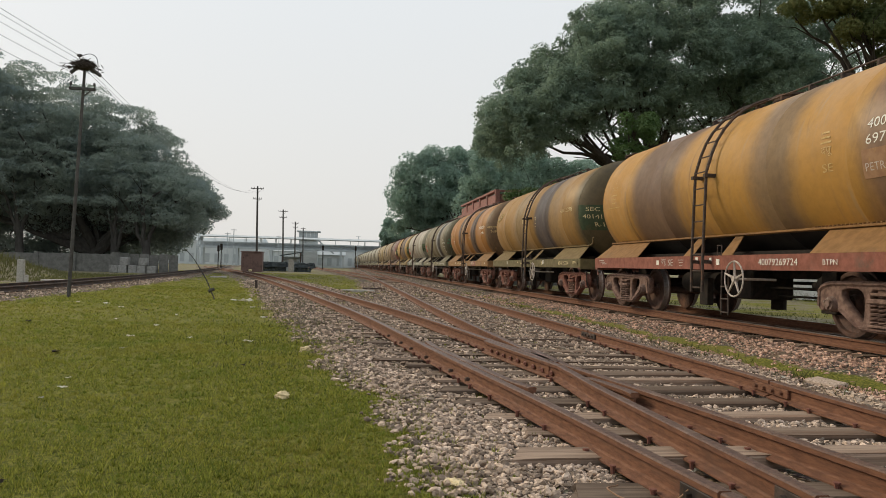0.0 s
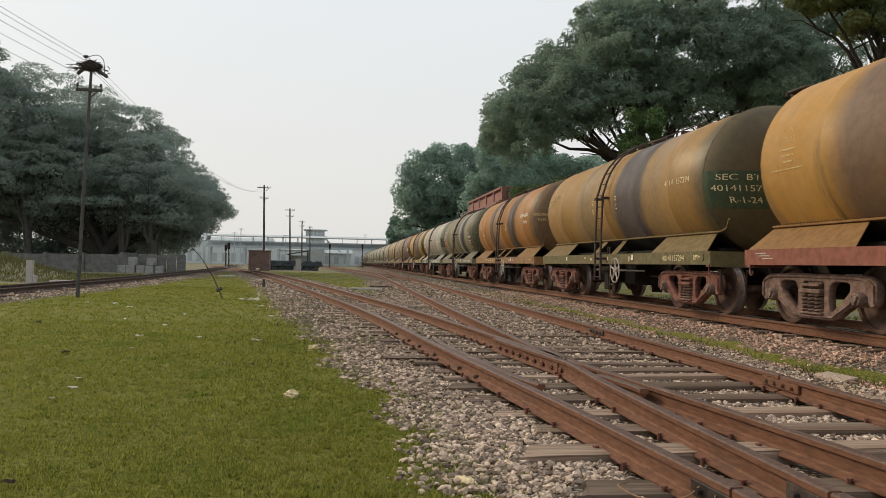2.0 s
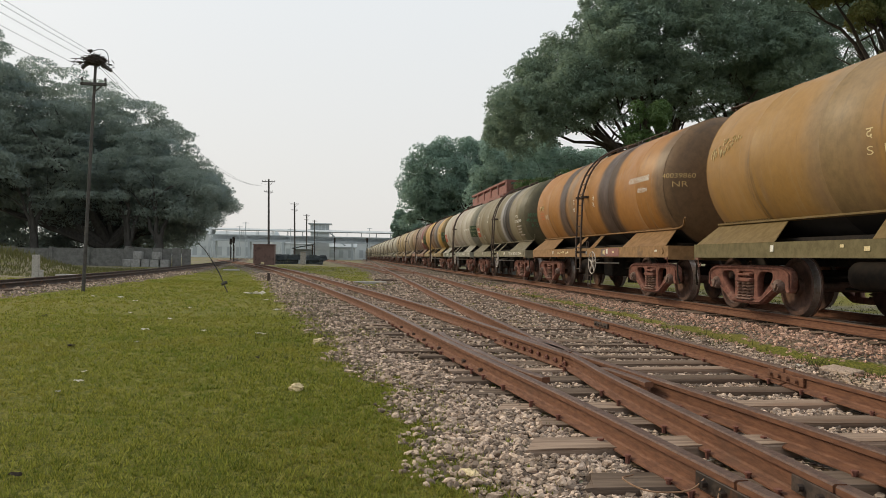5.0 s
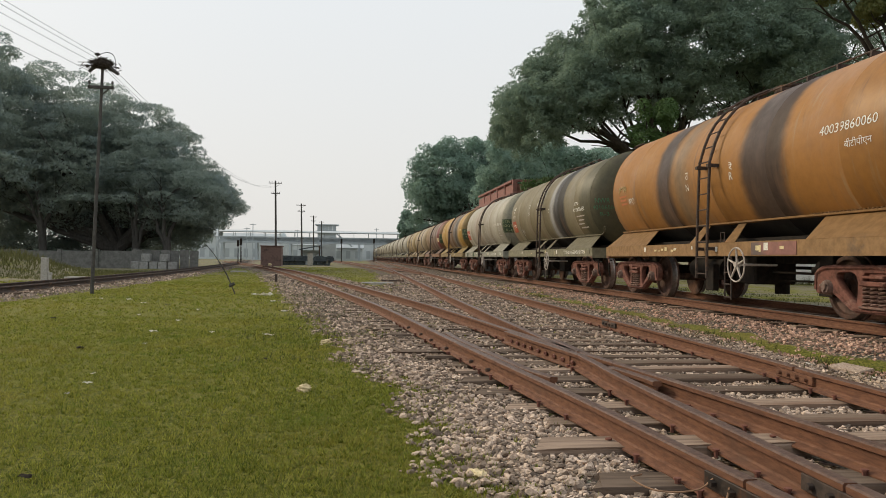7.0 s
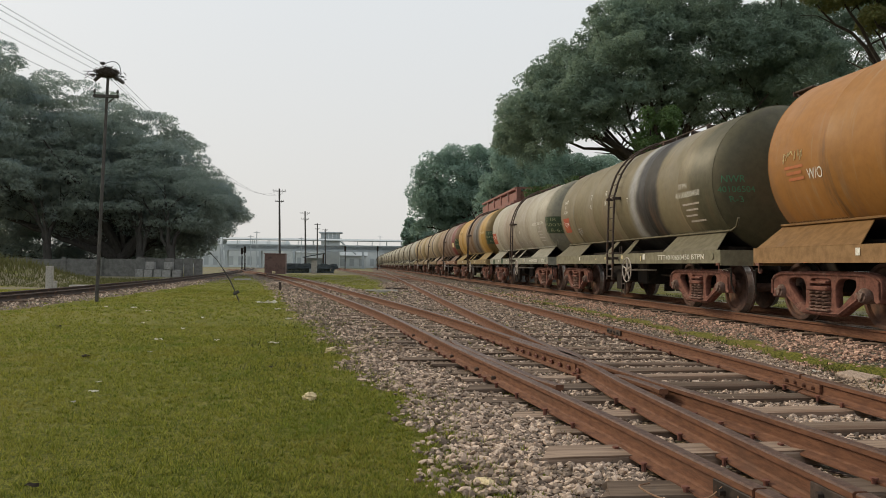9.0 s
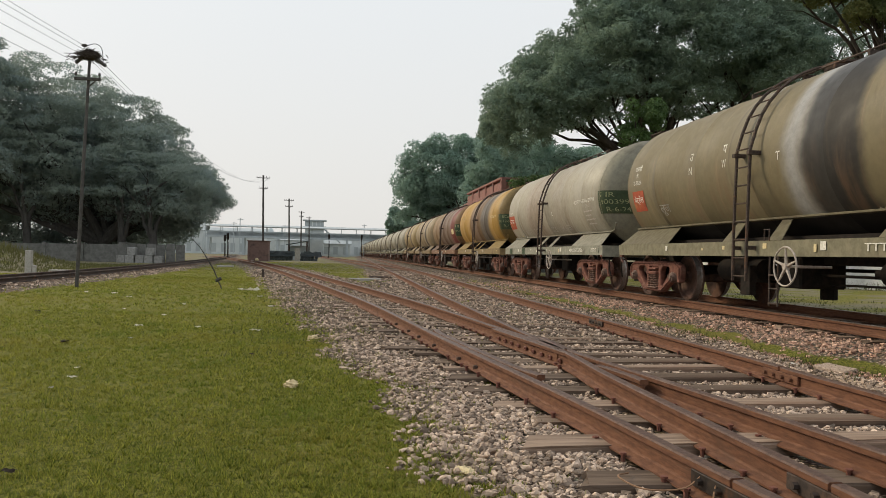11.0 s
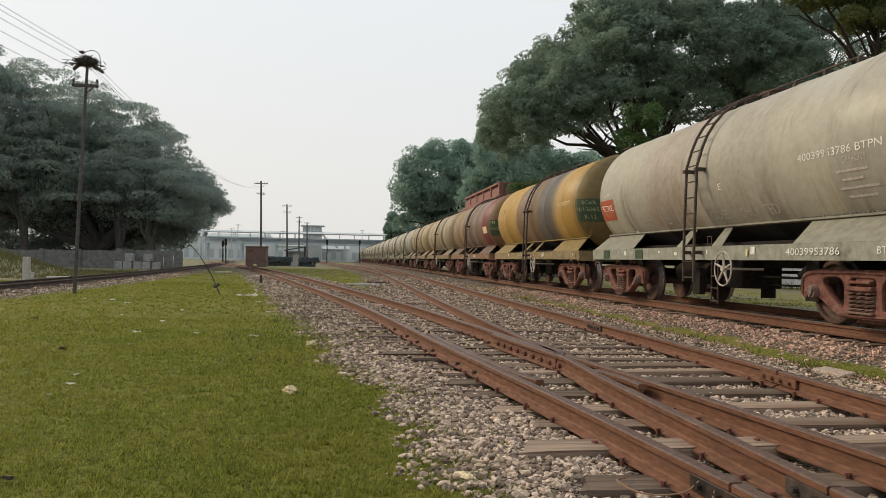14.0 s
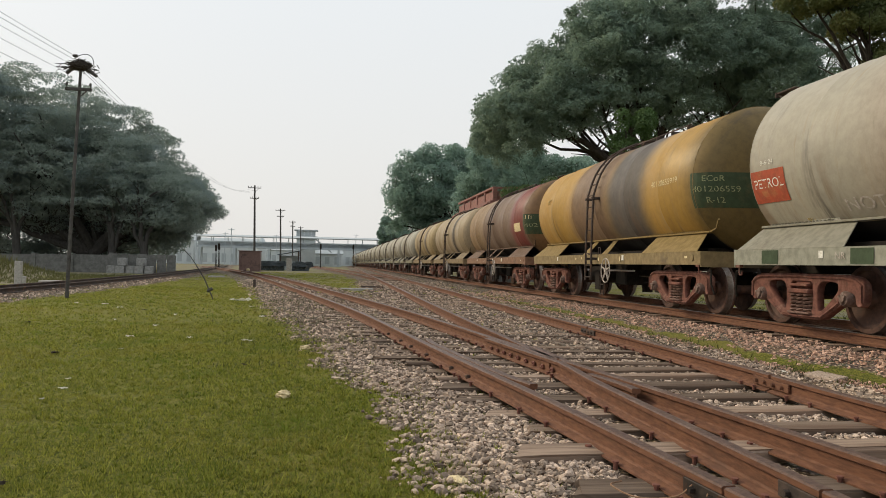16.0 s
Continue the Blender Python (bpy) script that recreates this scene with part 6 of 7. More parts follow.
bm = bmesh.new()
tube(bm, [tuple(p) for p in curve_of([(1.40, 3.55, -0.13), (1.30, 3.42, -0.11), (1.36, 3.26, -0.12), (1.52, 3.22, -0.11), (1.60, 3.22, -0.06), (1.655, 3.24, -0.035)], 6)], 0.0042, 5)
tube(bm, [tuple(p) for p in curve_of([(1.66, 3.14, -0.04), (1.60, 3.08, -0.07), (1.56, 2.98, -0.11), (1.66, 2.86, -0.13)], 6)], 0.0042, 5)
tagged(part("bond_wire", bm, M_ROPE, None, "", True), "loose tan bond wire curling beside the rail", "wire")


# ---------------------------------------------------------------- litter on the lawn and gravel


def lump(name, x, y, r, material, label, seed, flat=0.5, cat="stone", lift=0.0):
    rng = random.Random(seed)
    bm = bmesh.new()
    bmesh.ops.create_icosphere(bm, subdivisions=3, radius=1.0)
    for v in bm.verts:
        k = 1 + 0.45 * noise.noise(v.co * 1.9 + Vector((seed * 3.1, 0, 0))) + 0.50 * noise.noise(v.co * 3.6 + Vector((0, seed, 0)))
        v.co = Vector((v.co.x * r * 1.2, v.co.y * r, v.co.z * r * flat)) * k
    o = tagged(part(name, bm, material), label, cat)
    o.matrix_basis = pose(x, y, float(lie(x, y)[0]) + r * flat * 0.45 + lift, 0, 0, rng.uniform(0, 360))
    return o


def scrap(x, y, w, d, turn, label, material, seed, lift=0.02):
    """A crumpled scrap of paper or plastic."""
    bm = bmesh.new()
    n = 5
    g = [[bm.verts.new(((i / n - 0.5) * w, (j / n - 0.5) * d,
                        0.35 * min(w, d) * noise.noise(Vector((i * 0.55, j * 0.55, seed * 2.3))) + 0.01)) for j in range(n + 1)] for i in range(n + 1)]
    for i in range(n):
        for j in range(n):
            bm.faces.new((g[i][j], g[i + 1][j], g[i + 1][j + 1], g[i][j + 1]))
    bmesh.ops.solidify(bm, geom=bm.faces[:], thickness=0.004)
    o = tagged(part("paper_scrap", bm, material), label, "litter", "scraps of litter")
    o.matrix_basis = pose(x, y, float(lie(x, y)[0]) + lift, 0, 0, turn)


lump("stone_lump", -0.38, 6.23, 0.052, M_PALE, "pale yellowish lump of stone on the lawn", 3, 0.75)
lump("stone_lump", -0.34, 9.95, 0.06, M_PALE, "pale stone lump at the lawn's gravel edge", 5, 0.6)
lump("stone_lump", 1.04, 8.68, 0.05, M_PALE, "pale stone on the ballast beside a rail", 6, 0.6)
lump("stone_lump", 0.64, 3.80, 0.05, M_PALE, "flat pale stone on the ballast", 7, 0.35)
lump("stone_lump", 0.95, 2.95, 0.03, M_PALE, "small pale stone on the ballast", 9, 0.5)
for i, (x, y, w, m) in enumerate(((-2.23, 6.79, 0.075, 0), (-2.36, 7.33, 0.05, 0), (-2.2, 6.24, 0.06, 1), (-1.17, 10.89, 0.14, 0), (-2.79, 11.15, 0.11, 0),
                                  (-3.03, 15.44, 0.09, 0), (-3.82, 14.24, 0.09, 0), (-1.37, 15.74, 0.16, 0), (-2.0, 11.22, 0.09, 0), (-3.17, 9.38, 0.13, 2),
                                  (-1.54, 3.86, 0.07, 2), (4.92, 6.7, 0.09, 0), (4.83, 7.6, 0.08, 0), (-2.58, 22.2, 0.55, 0), (0.45, 6.61, 0.05, 0),
                                  (-2.9, 13.2, 0.10, 0), (-0.9, 8.1, 0.07, 2), (-4.6, 17.5, 0.12, 0), (-5.3, 18.9, 0.14, 0), (-1.9, 18.6, 0.2, 0),
                                  (-2.5, 9.6, 0.06, 1), (-4.9, 13.2, 0.1, 2), (-3.9, 16.7, 0.13, 2), (-6.1, 19.4, 0.12, 0), (2.0, 3.95, 0.06, 0))):
    scrap(x, y, w, w * 0.6, i * 53 % 180, ("crumpled white scrap of paper on the grass", "dull plastic scrap on the grass", "dark dry leaf litter on the grass")[m],
          (M_WHITE, M_CONCRETE, M_TWIG)[m], i)

o = tagged(part("concrete_slab", boxed(-0.13, 0.13, -0.17, 0.17, -0.02, 0.025, 0.012), M_STONE), "broken grey concrete slab lying on the gravel", "slab")
o.matrix_basis = pose(5.05, 7.21, -0.175, 4, -3, 25)
o = tagged(part("concrete_sleeper", boxed(-0.65, 0.65, -0.13, 0.13, -0.05, 0.10, 0.03), M_CONCRETE), "pale disused concrete sleeper lying in the grass", "sleeper")
o.matrix_basis = pose(0.98, 31, -0.20, 0, 0, 2)
o = tagged(part("timber_baulk", boxed(-0.5, 0.5, -0.12, 0.12, -0.05, 0.10, 0.02), M_IRON), "dark old timber baulk in the grass", "timber")
o.matrix_basis = pose(1.75, 34, -0.20, 0, 0, 6)
o = tagged(part("concrete_sleeper", boxed(-0.55, 0.55, -0.13, 0.13, -0.05, 0.09, 0.03), M_CONCRETE), "pale disused concrete sleeper beside the far switch", "sleeper")
o.matrix_basis = pose(-7.6, 52, -0.20, 0, 0, 4)
o = tagged(part("rail_stub", boxed(-0.05, 0.05, -0.05, 0.05, -0.1, 0.36, 0.012), M_IRON), "short rusty rail stub driven into the ground", "post")
o.matrix_basis = pose(-3.15, 31.8, -0.2)
o = thing("kilometre_post", "grey concrete marker post beside the western track", "marker post", Matrix.Translation((-12.05, 31.5, -0.2)))
part("shaft", boxed(-0.125, 0.125, -0.09, 0.09, -0.2, 0.93, 0.02), M_CONCRETE, o)
part("foot_block", boxed(0.13, 0.27, -0.08, 0.08, -0.2, 0.34, 0.02), M_CONCRETE, o)
o = tagged(part("concrete_slab", boxed(-0.6, 0.6, -0.25, 0.25, -0.05, 0.12, 0.02), M_CONCRETE), "flat concrete slab beside the marker post", "slab")
o.matrix_basis = pose(-11.0, 32.5, -0.16)
bm = bmesh.new()
tube(bm, [(-3.36, 22.5, -0.25), (-3.62, 22.5, 0.35), (-3.85, 22.5, 0.73)], 0.018, 5)
tube(bm, [(-3.55, 22.5, 0.02), (-3.40, 22.5, 0.10)], 0.05, 5)
tube(bm, [(-3.85, 22.5, 0.73), (-4.02, 22.5, 0.98), (-4.22, 22.5, 1.20)], 0.012, 5)
tagged(part("leaning_stake", bm, M_POLE), "thin bent iron stake leaning in the grass", "stake")


# ---------------------------------------------------------------- nest, bird and wires of the near pole


def nest():
    rng = random.Random(5)
    t = thing("stick_nest", "ragged dark stick nest on top of a pole", "bird nest", Matrix.Translation((P1[0] + 0.17, P1[1], 6.06)))
    bm = bmesh.new()
    for i in range(330):
        a, r = rng.uniform(0, 6.28), abs(rng.gauss(0, 0.17))
        c = Vector((r * math.cos(a) * 1.35, r * math.sin(a), rng.uniform(0.0, 0.26) * (1.15 - r * 2)))
        d = Vector((rng.gauss(0, 1), rng.gauss(0, 1), rng.gauss(0, 0.35))).normalized() * rng.uniform(0.05, 0.13)
        tube(bm, [c - d, c + d], 0.010, 4)
    bmesh.ops.create_icosphere(bm, subdivisions=2, radius=0.2, matrix=Matrix.Translation((0, 0, 0.10)) @ Matrix.Diagonal((1.25, 1.0, 0.6, 1)))
    part("twigs", bm, M_TWIG, t)
    for pts in (((-0.18, 0, 0.05), (-0.34, 0, -0.12)), ((0.2, 0, 0.02), (0.45, 0, -0.16))):
        part("crossarm_end", tube(bmesh.new(), pts, [0.06, 0.045], 6), M_POLE, t)


nest()
bm = bmesh.new()
bmesh.ops.create_icosphere(bm, subdivisions=2, radius=0.05)
for v in bm.verts:
    v.co.x *= 1.5
    v.co.z *= 0.85 + (0.3 if v.co.x > 0.03 else 0)
o = tagged(part("crow", bm, M_TWIG, None, "", True), "small dark bird perched above the nest", "bird")
o.matrix_basis = Matrix.Translation((P1[0] + 0.04, P1[1], 6.44))
TOP1 = (P1[0] + 0.17, P1[1], 6.05)
for dx, dz in ((-0.42, 0.25), (-0.14, 0.28), (0.14, 0.24), (-0.30, -0.10), (-0.30, -0.42)):
    wire((TOP1[0] + dx, TOP1[1], TOP1[2] + dz), (-9.75 + 1.1 * dx, -8.0, 6.45 + dz), 0.3)
for dx, dz in ((0.36, -0.05), (0.15, 0.0), (-0.05, 0.1)):
    wire((TOP1[0] + dx, TOP1[1], TOP1[2] + dz), (-9.1 + 2.0 * dx, 90, 9.35 + dz), 1.5)
bm = bmesh.new()
tube(bm, [tuple(p) for p in curve_of([(TOP1[0] - 0.1, P1[1], 6.42), (TOP1[0] + 0.15, P1[1], 6.50), (TOP1[0] + 0.33, P1[1], 6.38), (TOP1[0] + 0.38, P1[1], 6.0)], 6)], 0.010, 5)
tagged(part("jumper_wire", bm, M_WIRE), "curved jumper wire over the pole's top", "wire")


# ---------------------------------------------------------------- western wall, blocks and hedge


def west_wall():
    t = thing("boundary_wall", "grimy grey plastered boundary wall under the trees", "wall", kind="structure")
    for i in range(9):
        x = -42 + i * 2.75
        part("wall_panel", boxed(x, x + 2.72, 62.3, 62.5, -0.3, 1.10 + 0.03 * (i % 3), 0.015), M_WALLGREY, t)
        part("wall_pier", boxed(x - 0.16, x + 0.14, 62.2, 62.6, -0.3, 1.22, 0.02), M_WALLGREY, t)
    part("wall_panel", boxed(-17.25, -17.0, 62.2, 64.5, -0.3, 1.35, 0.02), M_WALLGREY, t)
    s = thing("block_stack", "staggered stack of pale concrete blocks against a dark wall", "concrete blocks")
    for j in range(2):
        for i in range(5):
            if (i + j) % 2 == 0 or (i, j) in ((1, 0), (3, 0)):
                w = 0.62
                x = -16.8 + i * 0.68 + 0.12 * j
                part("block", boxed(x, x + w, 60.0 - 0.15 * (i % 2), 60.5, -0.22 + j * 0.60, -0.22 + j * 0.60 + 0.58, 0.03), M_BLOCK, s)
    d = thing("dark_fence", "dark sheet fence behind the concrete blocks", "fence")
    for i in range(7):
        part("sheet", boxed(-17.0 + i * 0.72, -16.32 + i * 0.72, 61.0, 61.05, -0.25, 1.22 + 0.05 * (i % 2), 0.01), M_WALLGREY, d)


west_wall()


def tall_grass():
    rng = np.random.default_rng(31)
    n = 16000
    x = rng.uniform(-32, -11.5, n)
    y = rng.uniform(34, 52, n)
    keep = (y > 34 + (x + 12) * -0.1) & (np.abs(x - centre(WEST, y)) > 1.9)
    x, y = x[keep], y[keep]
    z = lie(x, y)[0]
    n = len(x)
    h = rng.uniform(0.12, 0.5, n) * (0.4 + np.clip((z + 0.2) * 0.9, 0, 1))
    a = rng.uniform(0, 6.28, n)
    p = np.stack([x, y, z - 0.02], 1)
    side = np.stack([np.cos(a), np.sin(a), np.zeros(n)], 1) * 0.03
    tip = p + np.stack([-np.sin(a) * h * 0.5, np.cos(a) * h * 0.5, h], 1)
    ob = raw("tall_grass", np.stack([p - side, p + side, tip], 1).reshape(-1, 3), np.arange(n * 3).reshape(-1, 3), M_BANKGRASS)
    tagged(ob, "rough tall grass on the bank beyond the track", "grass", kind="stuff")


tall_grass()


# ---------------------------------------------------------------- yard things down the line


def yard():
    h = thing("relay_hut", "small flat-roofed brown relay hut in the yard", "hut", pose(-9.0, 85.8, 0.0))
    part("wall", boxed(-1.12, 1.12, -0.8, 0.8, -0.3, 1.96, 0.02), M_HUT, h)
    part("roof", boxed(-1.2, 1.2, -0.88, 0.88, 1.96, 2.05, 0.015), M_HUT, h)
    part("door", boxed(-0.85, 0.0, -0.83, -0.80, -0.1, 1.75, 0.01), M_HUT, h)
    for i in range(2):
        part("hinge", boxed(-0.9, -0.82, -0.85, -0.825, 0.3 + i * 1.0, 0.42 + i * 1.0), M_IRON, h)
    for k, (x0, x1, hh) in enumerate(((-8.9, -5.7, 1.15), (-4.95, -2.5, 1.1))):
        rng = random.Random(k)
        t = thing("sleeper_stack", "dark stack of old timbers under tarpaulin", "timber stack")
        n = int((x1 - x0) / 0.42)
        for j in range(4):
            for i in range(n):
                x = x0 + i * 0.42 + rng.uniform(-0.05, 0.05)
                if j == 3 and rng.random() < 0.35:
                    continue
                part("timber", boxed(x, x + 0.38, 95 + rng.uniform(-0.15, 0.15), 97.2, -0.2 + j * 0.30, 0.08 + j * 0.30, 0.02), M_DARKHEAP, t)
        bm = bmesh.new()
        nx, ny = 14, 5
        g = [[bm.verts.new((x0 - 0.1 + (x1 - x0 + 0.25) * i / nx, 94.75 + 2.5 * j / ny,
                            (hh - 0.22 if 0 < i < nx and j > 0 else 0.35) + 0.16 * noise.noise(Vector((i * 0.45, j * 0.7, k * 5.0))))) for j in range(ny + 1)]
             for i in range(nx + 1)]
        for i in range(nx):
            for j in range(ny):
                bm.faces.new((g[i][j], g[i + 1][j], g[i + 1][j + 1], g[i][j + 1]))
        bmesh.ops.solidify(bm, geom=bm.faces[:], thickness=0.02)
        part("tarpaulin", bm, M_DARKHEAP, t, "sagging dark tarpaulin", True)
    o = thing("cable_cabinet", "pale concrete cable cabinet between the stacks", "cabinet", Matrix.Translation((-5.15, 92, -0.2)))
    part("body", boxed(-0.3, 0.3, -0.2, 0.2, 0, 1.45, 0.02), M_CONCRETE, o)
    part("cap", boxed(-0.34, 0.34, -0.24, 0.24, 1.45, 1.53, 0.01), M_CONCRETE, o)
    s = thing("lean_to_shed", "open lean-to shelter with a sloping dark sheet roof", "shed", Matrix.Translation((-5.5, 100, -0.2)))
    bm = bmesh.new()
    prism(bm, [(-1.5, 1.95), (1.3, 2.5), (1.3, 2.58), (-1.5, 2.03)], 1, -1.2, 1.2)
    part("roof", bm, M_DARKHEAP, s)
    for x, z in ((-1.2, 2.0), (1.1, 2.45)):
        for y in (-1.0, 1.0):
            part("post", boxed(x - 0.06, x + 0.06, y - 0.06, y + 0.06, 0, z), M_IRON, s)
    part("rear_wall", boxed(-1.1, 1.0, 1.05, 1.15, 0, 1.9), M_FARSTEEL, s)
    for x, y, hh in ((-2.4, 150, 4.3), (4.2, 160, 4.6), (-17.0, 118, 3.3), (-18.6, 126, 3.2)):
        p = thing("signal_post", "slim black railway signal post with a round head", "signal", Matrix.Translation((x, y, -0.2)), "yard signals")
        part("mast", rod(bmesh.new(), (0, 0, 0), (0, 0, hh), 0.065, 8), M_UNDER, p)
        part("signal_head", boxed(-0.19, 0.19, -0.15, 0.10, hh - 0.6, hh + 0.4, 0.08), M_UNDER, p)
        part("ladder", boxed(0.09, 0.13, 0.1, 0.25, 0, hh - 0.9), M_UNDER, p)
    o = thing("switch_lever", "low switch stand with a pale weight beside the track", "switch stand", Matrix.Translation((-8.1, 74, -0.16)))
    part("base", boxed(-0.5, 0.5, -0.2, 0.2, 0, 0.12, 0.02), M_IRON, o)
    part("weight", boxed(0.0, 0.32, -0.14, 0.14, 0.12, 0.36, 0.06), M_PALE, o)
    part("arm", tube(bmesh.new(), [(-0.4, 0, 0.1), (0.15, 0, 0.3)], 0.03, 6), M_IRON, o)


yard()


def footbridge():
    b = thing("footbridge", "long covered steel footbridge over the station yard", "footbridge", Matrix.Translation((0, 210, 0)))
    x0, x1 = -36, 26
    for y in (-1.5, 1.5):
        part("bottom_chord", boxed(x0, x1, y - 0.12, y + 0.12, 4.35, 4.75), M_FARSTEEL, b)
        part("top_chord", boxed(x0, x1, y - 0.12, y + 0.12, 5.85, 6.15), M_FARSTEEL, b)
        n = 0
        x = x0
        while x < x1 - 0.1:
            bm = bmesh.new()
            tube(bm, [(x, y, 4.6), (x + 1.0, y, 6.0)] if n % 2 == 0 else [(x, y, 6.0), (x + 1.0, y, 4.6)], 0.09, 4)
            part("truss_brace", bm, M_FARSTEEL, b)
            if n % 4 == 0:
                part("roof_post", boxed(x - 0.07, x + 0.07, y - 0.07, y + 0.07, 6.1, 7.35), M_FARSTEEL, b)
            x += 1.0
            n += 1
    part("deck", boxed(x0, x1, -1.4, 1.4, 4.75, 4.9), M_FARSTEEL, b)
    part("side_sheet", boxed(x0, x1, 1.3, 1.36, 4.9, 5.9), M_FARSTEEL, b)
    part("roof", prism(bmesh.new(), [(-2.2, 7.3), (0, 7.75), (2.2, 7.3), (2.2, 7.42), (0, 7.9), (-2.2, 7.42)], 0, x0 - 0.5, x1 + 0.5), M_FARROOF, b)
    for x in (-35, -26, -17, -9, 1.5, 10.5, 18, 25.5):
        for y in (-1.5, 1.5):
            part("pier", boxed(x - 0.28, x + 0.28, y - 0.25, y + 0.25, -0.3, 4.4), M_FARSTEEL, b)
    c = thing("signal_cabin", "two-storey pale signal cabin with windows and a flat roof", "building", Matrix.Translation((-7.6, 219, 0)))
    part("lower_wall", boxed(-2.6, 2.6, -2, 2, -0.3, 7.4, 0.03), M_FARWALL, c)
    part("upper_wall", boxed(-2.75, 2.75, -2.2, 2.2, 7.4, 8.1, 0.03), M_FARWALL, c)
    part("roof", boxed(-3.3, 3.3, -2.7, 2.7, 9.75, 10.05, 0.03), M_FARROOF, c)
    for i in range(5):
        part("window", boxed(-2.6 + i * 1.06, -1.65 + i * 1.06, -2.15, -2.05, 8.1, 9.75), M_FARGLASS, c)
        part("mullion", boxed(-2.68 + i * 1.06, -2.6 + i * 1.06, -2.2, -2.0, 8.1, 9.75), M_FARWALL, c)
    part("gallery_rail", boxed(-3.2, 3.2, -2.75, -2.68, 7.4, 8.2), M_FARSTEEL, c)
    bm = bmesh.new()
    tube(bm, [(2.8, -1.0, 7.4), (7.2, -1.0, 3.8)], 0.22, 4)
    part("stair", bm, M_FARSTEEL, c)
    for name, label, x, y, w, d, h, r in (
            ("station_building", "pale low station building with a pitched roof", -3.0, 228, 11, 8, 3.4, 2.2),
            ("station_shed", "long pale station shed with a sheet roof", -30, 232, 16, 9, 5.4, 2.0),
            ("station_shed", "pale platform shed beside the tracks", -17, 250, 12, 8, 4.5, 1.6),
            ("white_building", "white building with arched openings behind the bridge", 3.5, 262, 17, 6, 5.6, 0.3),
            ("far_warehouse", "hazy long warehouse at the edge of the yard", -58, 240, 34, 12, 6.6, 2.4)):
        t = thing(name, label, "building", Matrix.Translation((x, y, 0)))
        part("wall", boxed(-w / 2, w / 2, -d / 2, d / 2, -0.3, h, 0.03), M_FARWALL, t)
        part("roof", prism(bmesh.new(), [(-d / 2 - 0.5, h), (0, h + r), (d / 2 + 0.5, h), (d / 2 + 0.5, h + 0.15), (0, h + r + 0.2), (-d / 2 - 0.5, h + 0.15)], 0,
                           -w / 2 - 0.5, w / 2 + 0.5), M_FARROOF, t)
        n = int(w / 2.6)
        for i in range(n):
            xx = -w / 2 + (i + 0.5) * w / n
            part("opening", boxed(xx - 0.65, xx + 0.65, -d / 2 - 0.02, -d / 2 + 0.1, 0.4, min(h - 0.8, 3.0), 0.0), M_FARGLASS, t)
    t = thing("white_tower", "slender white rounded tower among the station roofs", "tower", Matrix.Translation((-20.5, 225, 0)))
    bm = lathe(bmesh.new(), [(0, 1.5), (4.5, 1.5), (6.2, 1.3), (7.3, 0.8), (7.9, 0.2)], 1, 16)
    bmesh.ops.rotate(bm, cent=(0, 0, 0), matrix=Matrix.Rotation(radians(90), 3, "X"), verts=bm.verts)
    part("shaft", bm, M_FARWALL, t, "", True)
    for x, y, h in ((-31, 180, 9), (-26, 190, 8), (-23, 178, 8.5), (6.5, 222, 9.5), (-14.5, 200, 8)):
        p = thing("lamp_mast", "thin hazy lamp mast in the station yard", "mast", Matrix.Translation((x, y, -0.2)), "yard masts")
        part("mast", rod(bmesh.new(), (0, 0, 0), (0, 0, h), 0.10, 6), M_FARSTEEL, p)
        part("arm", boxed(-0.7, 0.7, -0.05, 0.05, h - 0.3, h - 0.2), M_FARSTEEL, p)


footbridge()


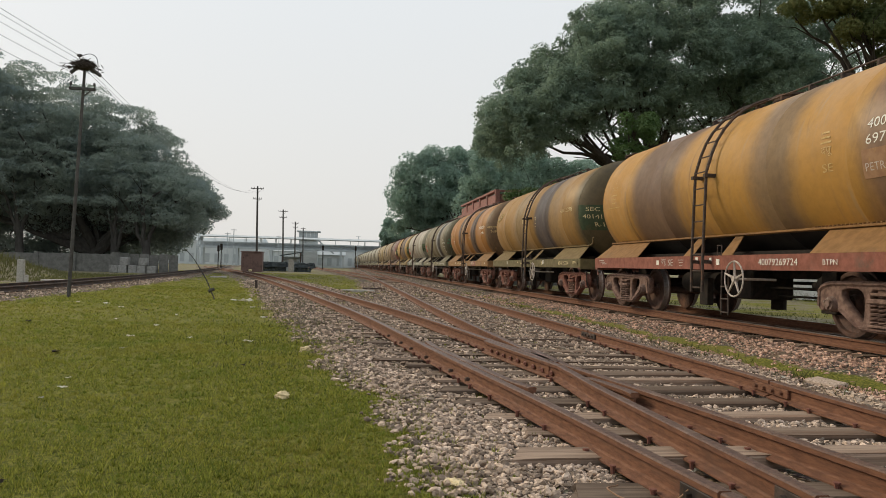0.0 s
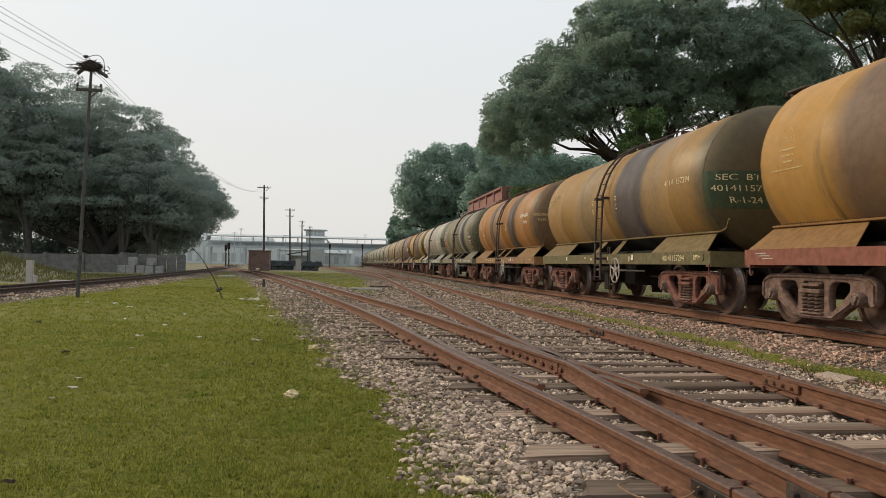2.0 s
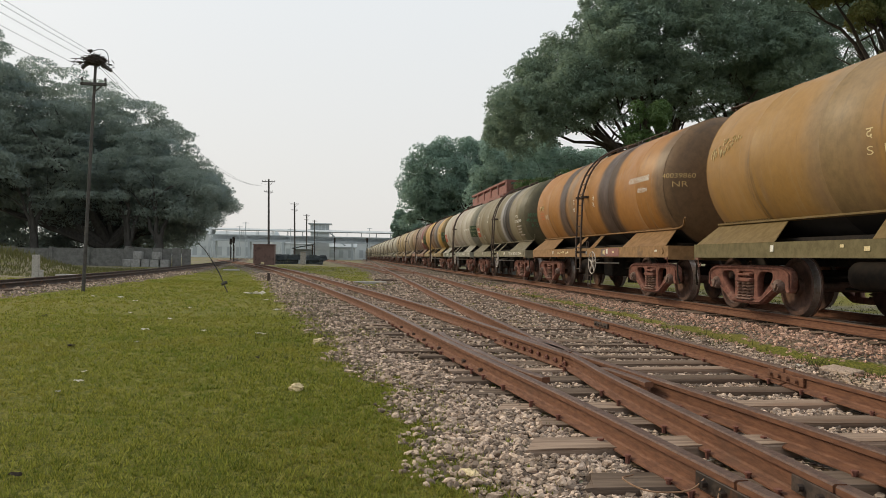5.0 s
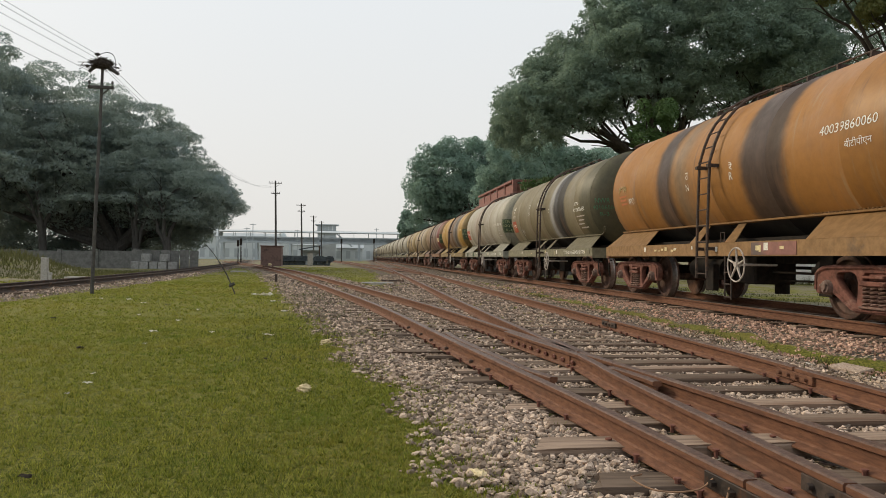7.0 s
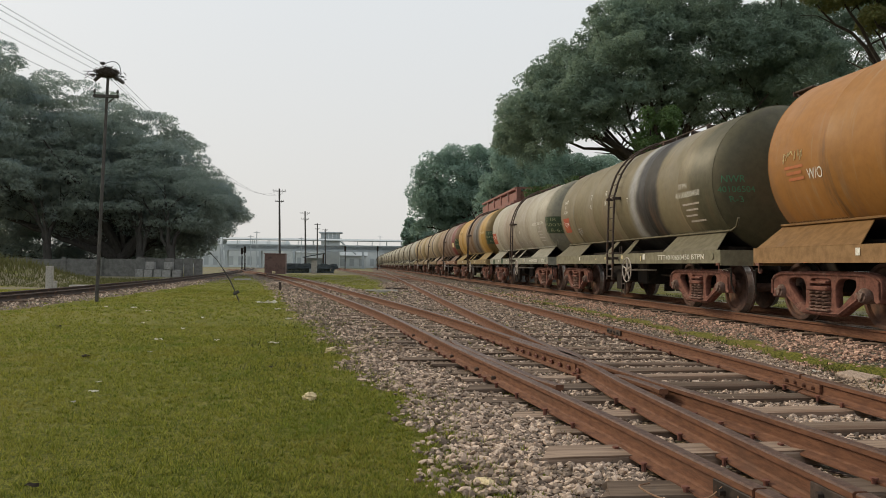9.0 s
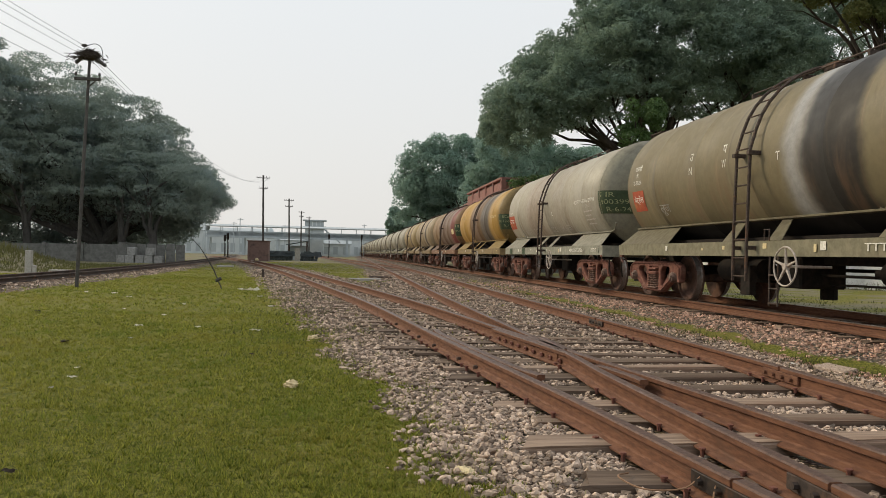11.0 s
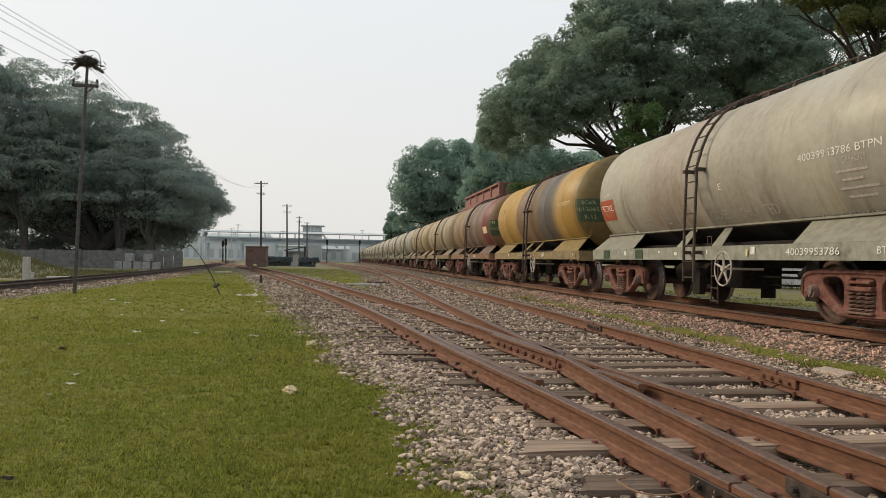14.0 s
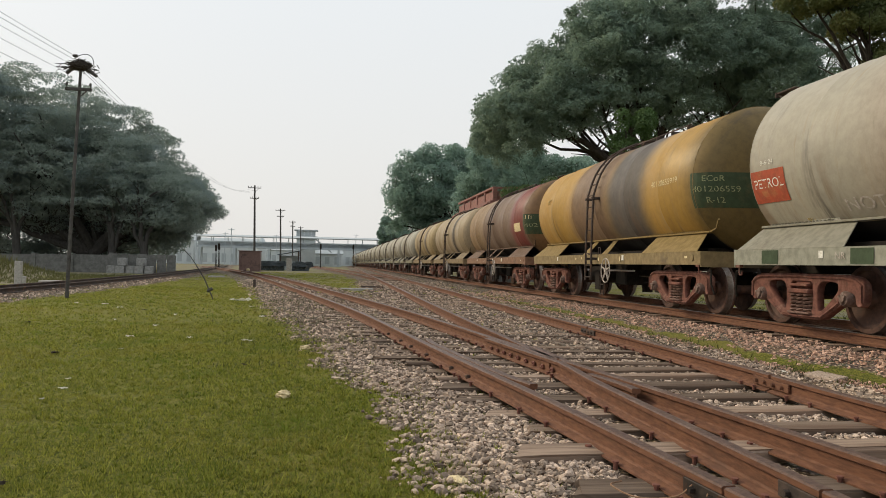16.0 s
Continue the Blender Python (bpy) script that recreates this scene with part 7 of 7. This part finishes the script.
def parapet_building():
    t = thing("flat_roofed_building", "flat-roofed yard building with a faded red parapet", "building", Matrix.Translation((11.6, 55, 0)))
    part("wall", boxed(0, 7.0, 0, 15.5, -0.3, 5.35, 0.03), M_WALLGREY, t)
    part("cornice", boxed(-0.55, 7.4, -0.5, 16, 5.35, 5.55, 0.02), M_BRICKRED, t)
    part("ledge", boxed(-0.25, 7.2, -0.2, 15.7, 5.55, 5.75, 0.02), M_BRICKRED, t)
    for i in range(5):
        y = i * 3.1
        part("parapet_panel", boxed(0.04, 0.22, y + 0.2, y + 2.95, 5.75, 6.45, 0.02), M_BRICKRED, t)
        part("parapet_pier", boxed(-0.04, 0.30, y - 0.18, y + 0.18, 5.75, 6.62, 0.02), M_BRICKRED, t)
    for i in range(3):
        x = 0.3 + i * 2.3
        part("parapet_panel", boxed(x, x + 2.1, 0.04, 0.22, 5.75, 6.45, 0.02), M_BRICKRED, t)
        part("parapet_pier", boxed(x + 2.05, x + 2.4, -0.04, 0.3, 5.75, 6.62, 0.02), M_BRICKRED, t)
    part("coping", boxed(-0.02, 7.1, -0.03, 0.28, 6.62, 6.78, 0.01), M_BRICKRED, t)
    part("coping", boxed(-0.06, 0.28, 0.30, 15.4, 6.62, 6.78, 0.01), M_BRICKRED, t)


parapet_building()

o = thing("white_boundary_wall", "long whitewashed boundary wall beyond the train", "wall", kind="structure")
for i in range(14):
    part("wall_panel", boxed(24.0, 24.25, -2 + i * 3.6, 1.56 + i * 3.6, -0.4, 2.1, 0.02), M_WHITEWALL, o)


def verge_weeds():
    """Weedy tufts along the strip between the tracks and beyond the train."""
    rng = np.random.default_rng(41)
    xs, ys = [], []
    for cx, sx, y0, y1, n in ((5.18, 0.20, 5.5, 24, 3600), (12.5, 1.6, 8, 30, 9000), (23.3, 0.4, 10, 40, 2500), (-0.45, 0.5, 8, 22, 2500)):
        y = rng.uniform(y0, y1, n)
        clump = np.sin(y * 1.9) + np.sin(y * 4.7 + 1) + rng.normal(0, 0.6, n)
        k = clump > 0.1
        ys.append(y[k])
        xs.append((cx + rng.normal(0, sx, n) - (0.06 * (y - 8) if cx < 0 else 0))[k])
    x, y = np.concatenate(xs), np.concatenate(ys)
    z = lie(x, y)[0]
    n = len(x)
    h = rng.uniform(0.03, 0.10, n) * np.where(x > 20, 5, 1)
    a = rng.uniform(0, 6.28, n)
    p = np.stack([x, y, z - 0.01], 1)
    side = np.stack([np.cos(a), np.sin(a), np.zeros(n)], 1) * (0.008 + 0.004 * (x > 10))[:, None]
    tip = p + np.stack([-np.sin(a) * h * 0.7, np.cos(a) * h * 0.7, h], 1)
    ob = raw("verge_weeds", np.stack([p - side, p + side, tip], 1).reshape(-1, 3), np.arange(n * 3).reshape(-1, 3), M_WEED)
    tagged(ob, "low green weeds along the gravel edges", "weeds", kind="stuff")


verge_weeds()

motions()
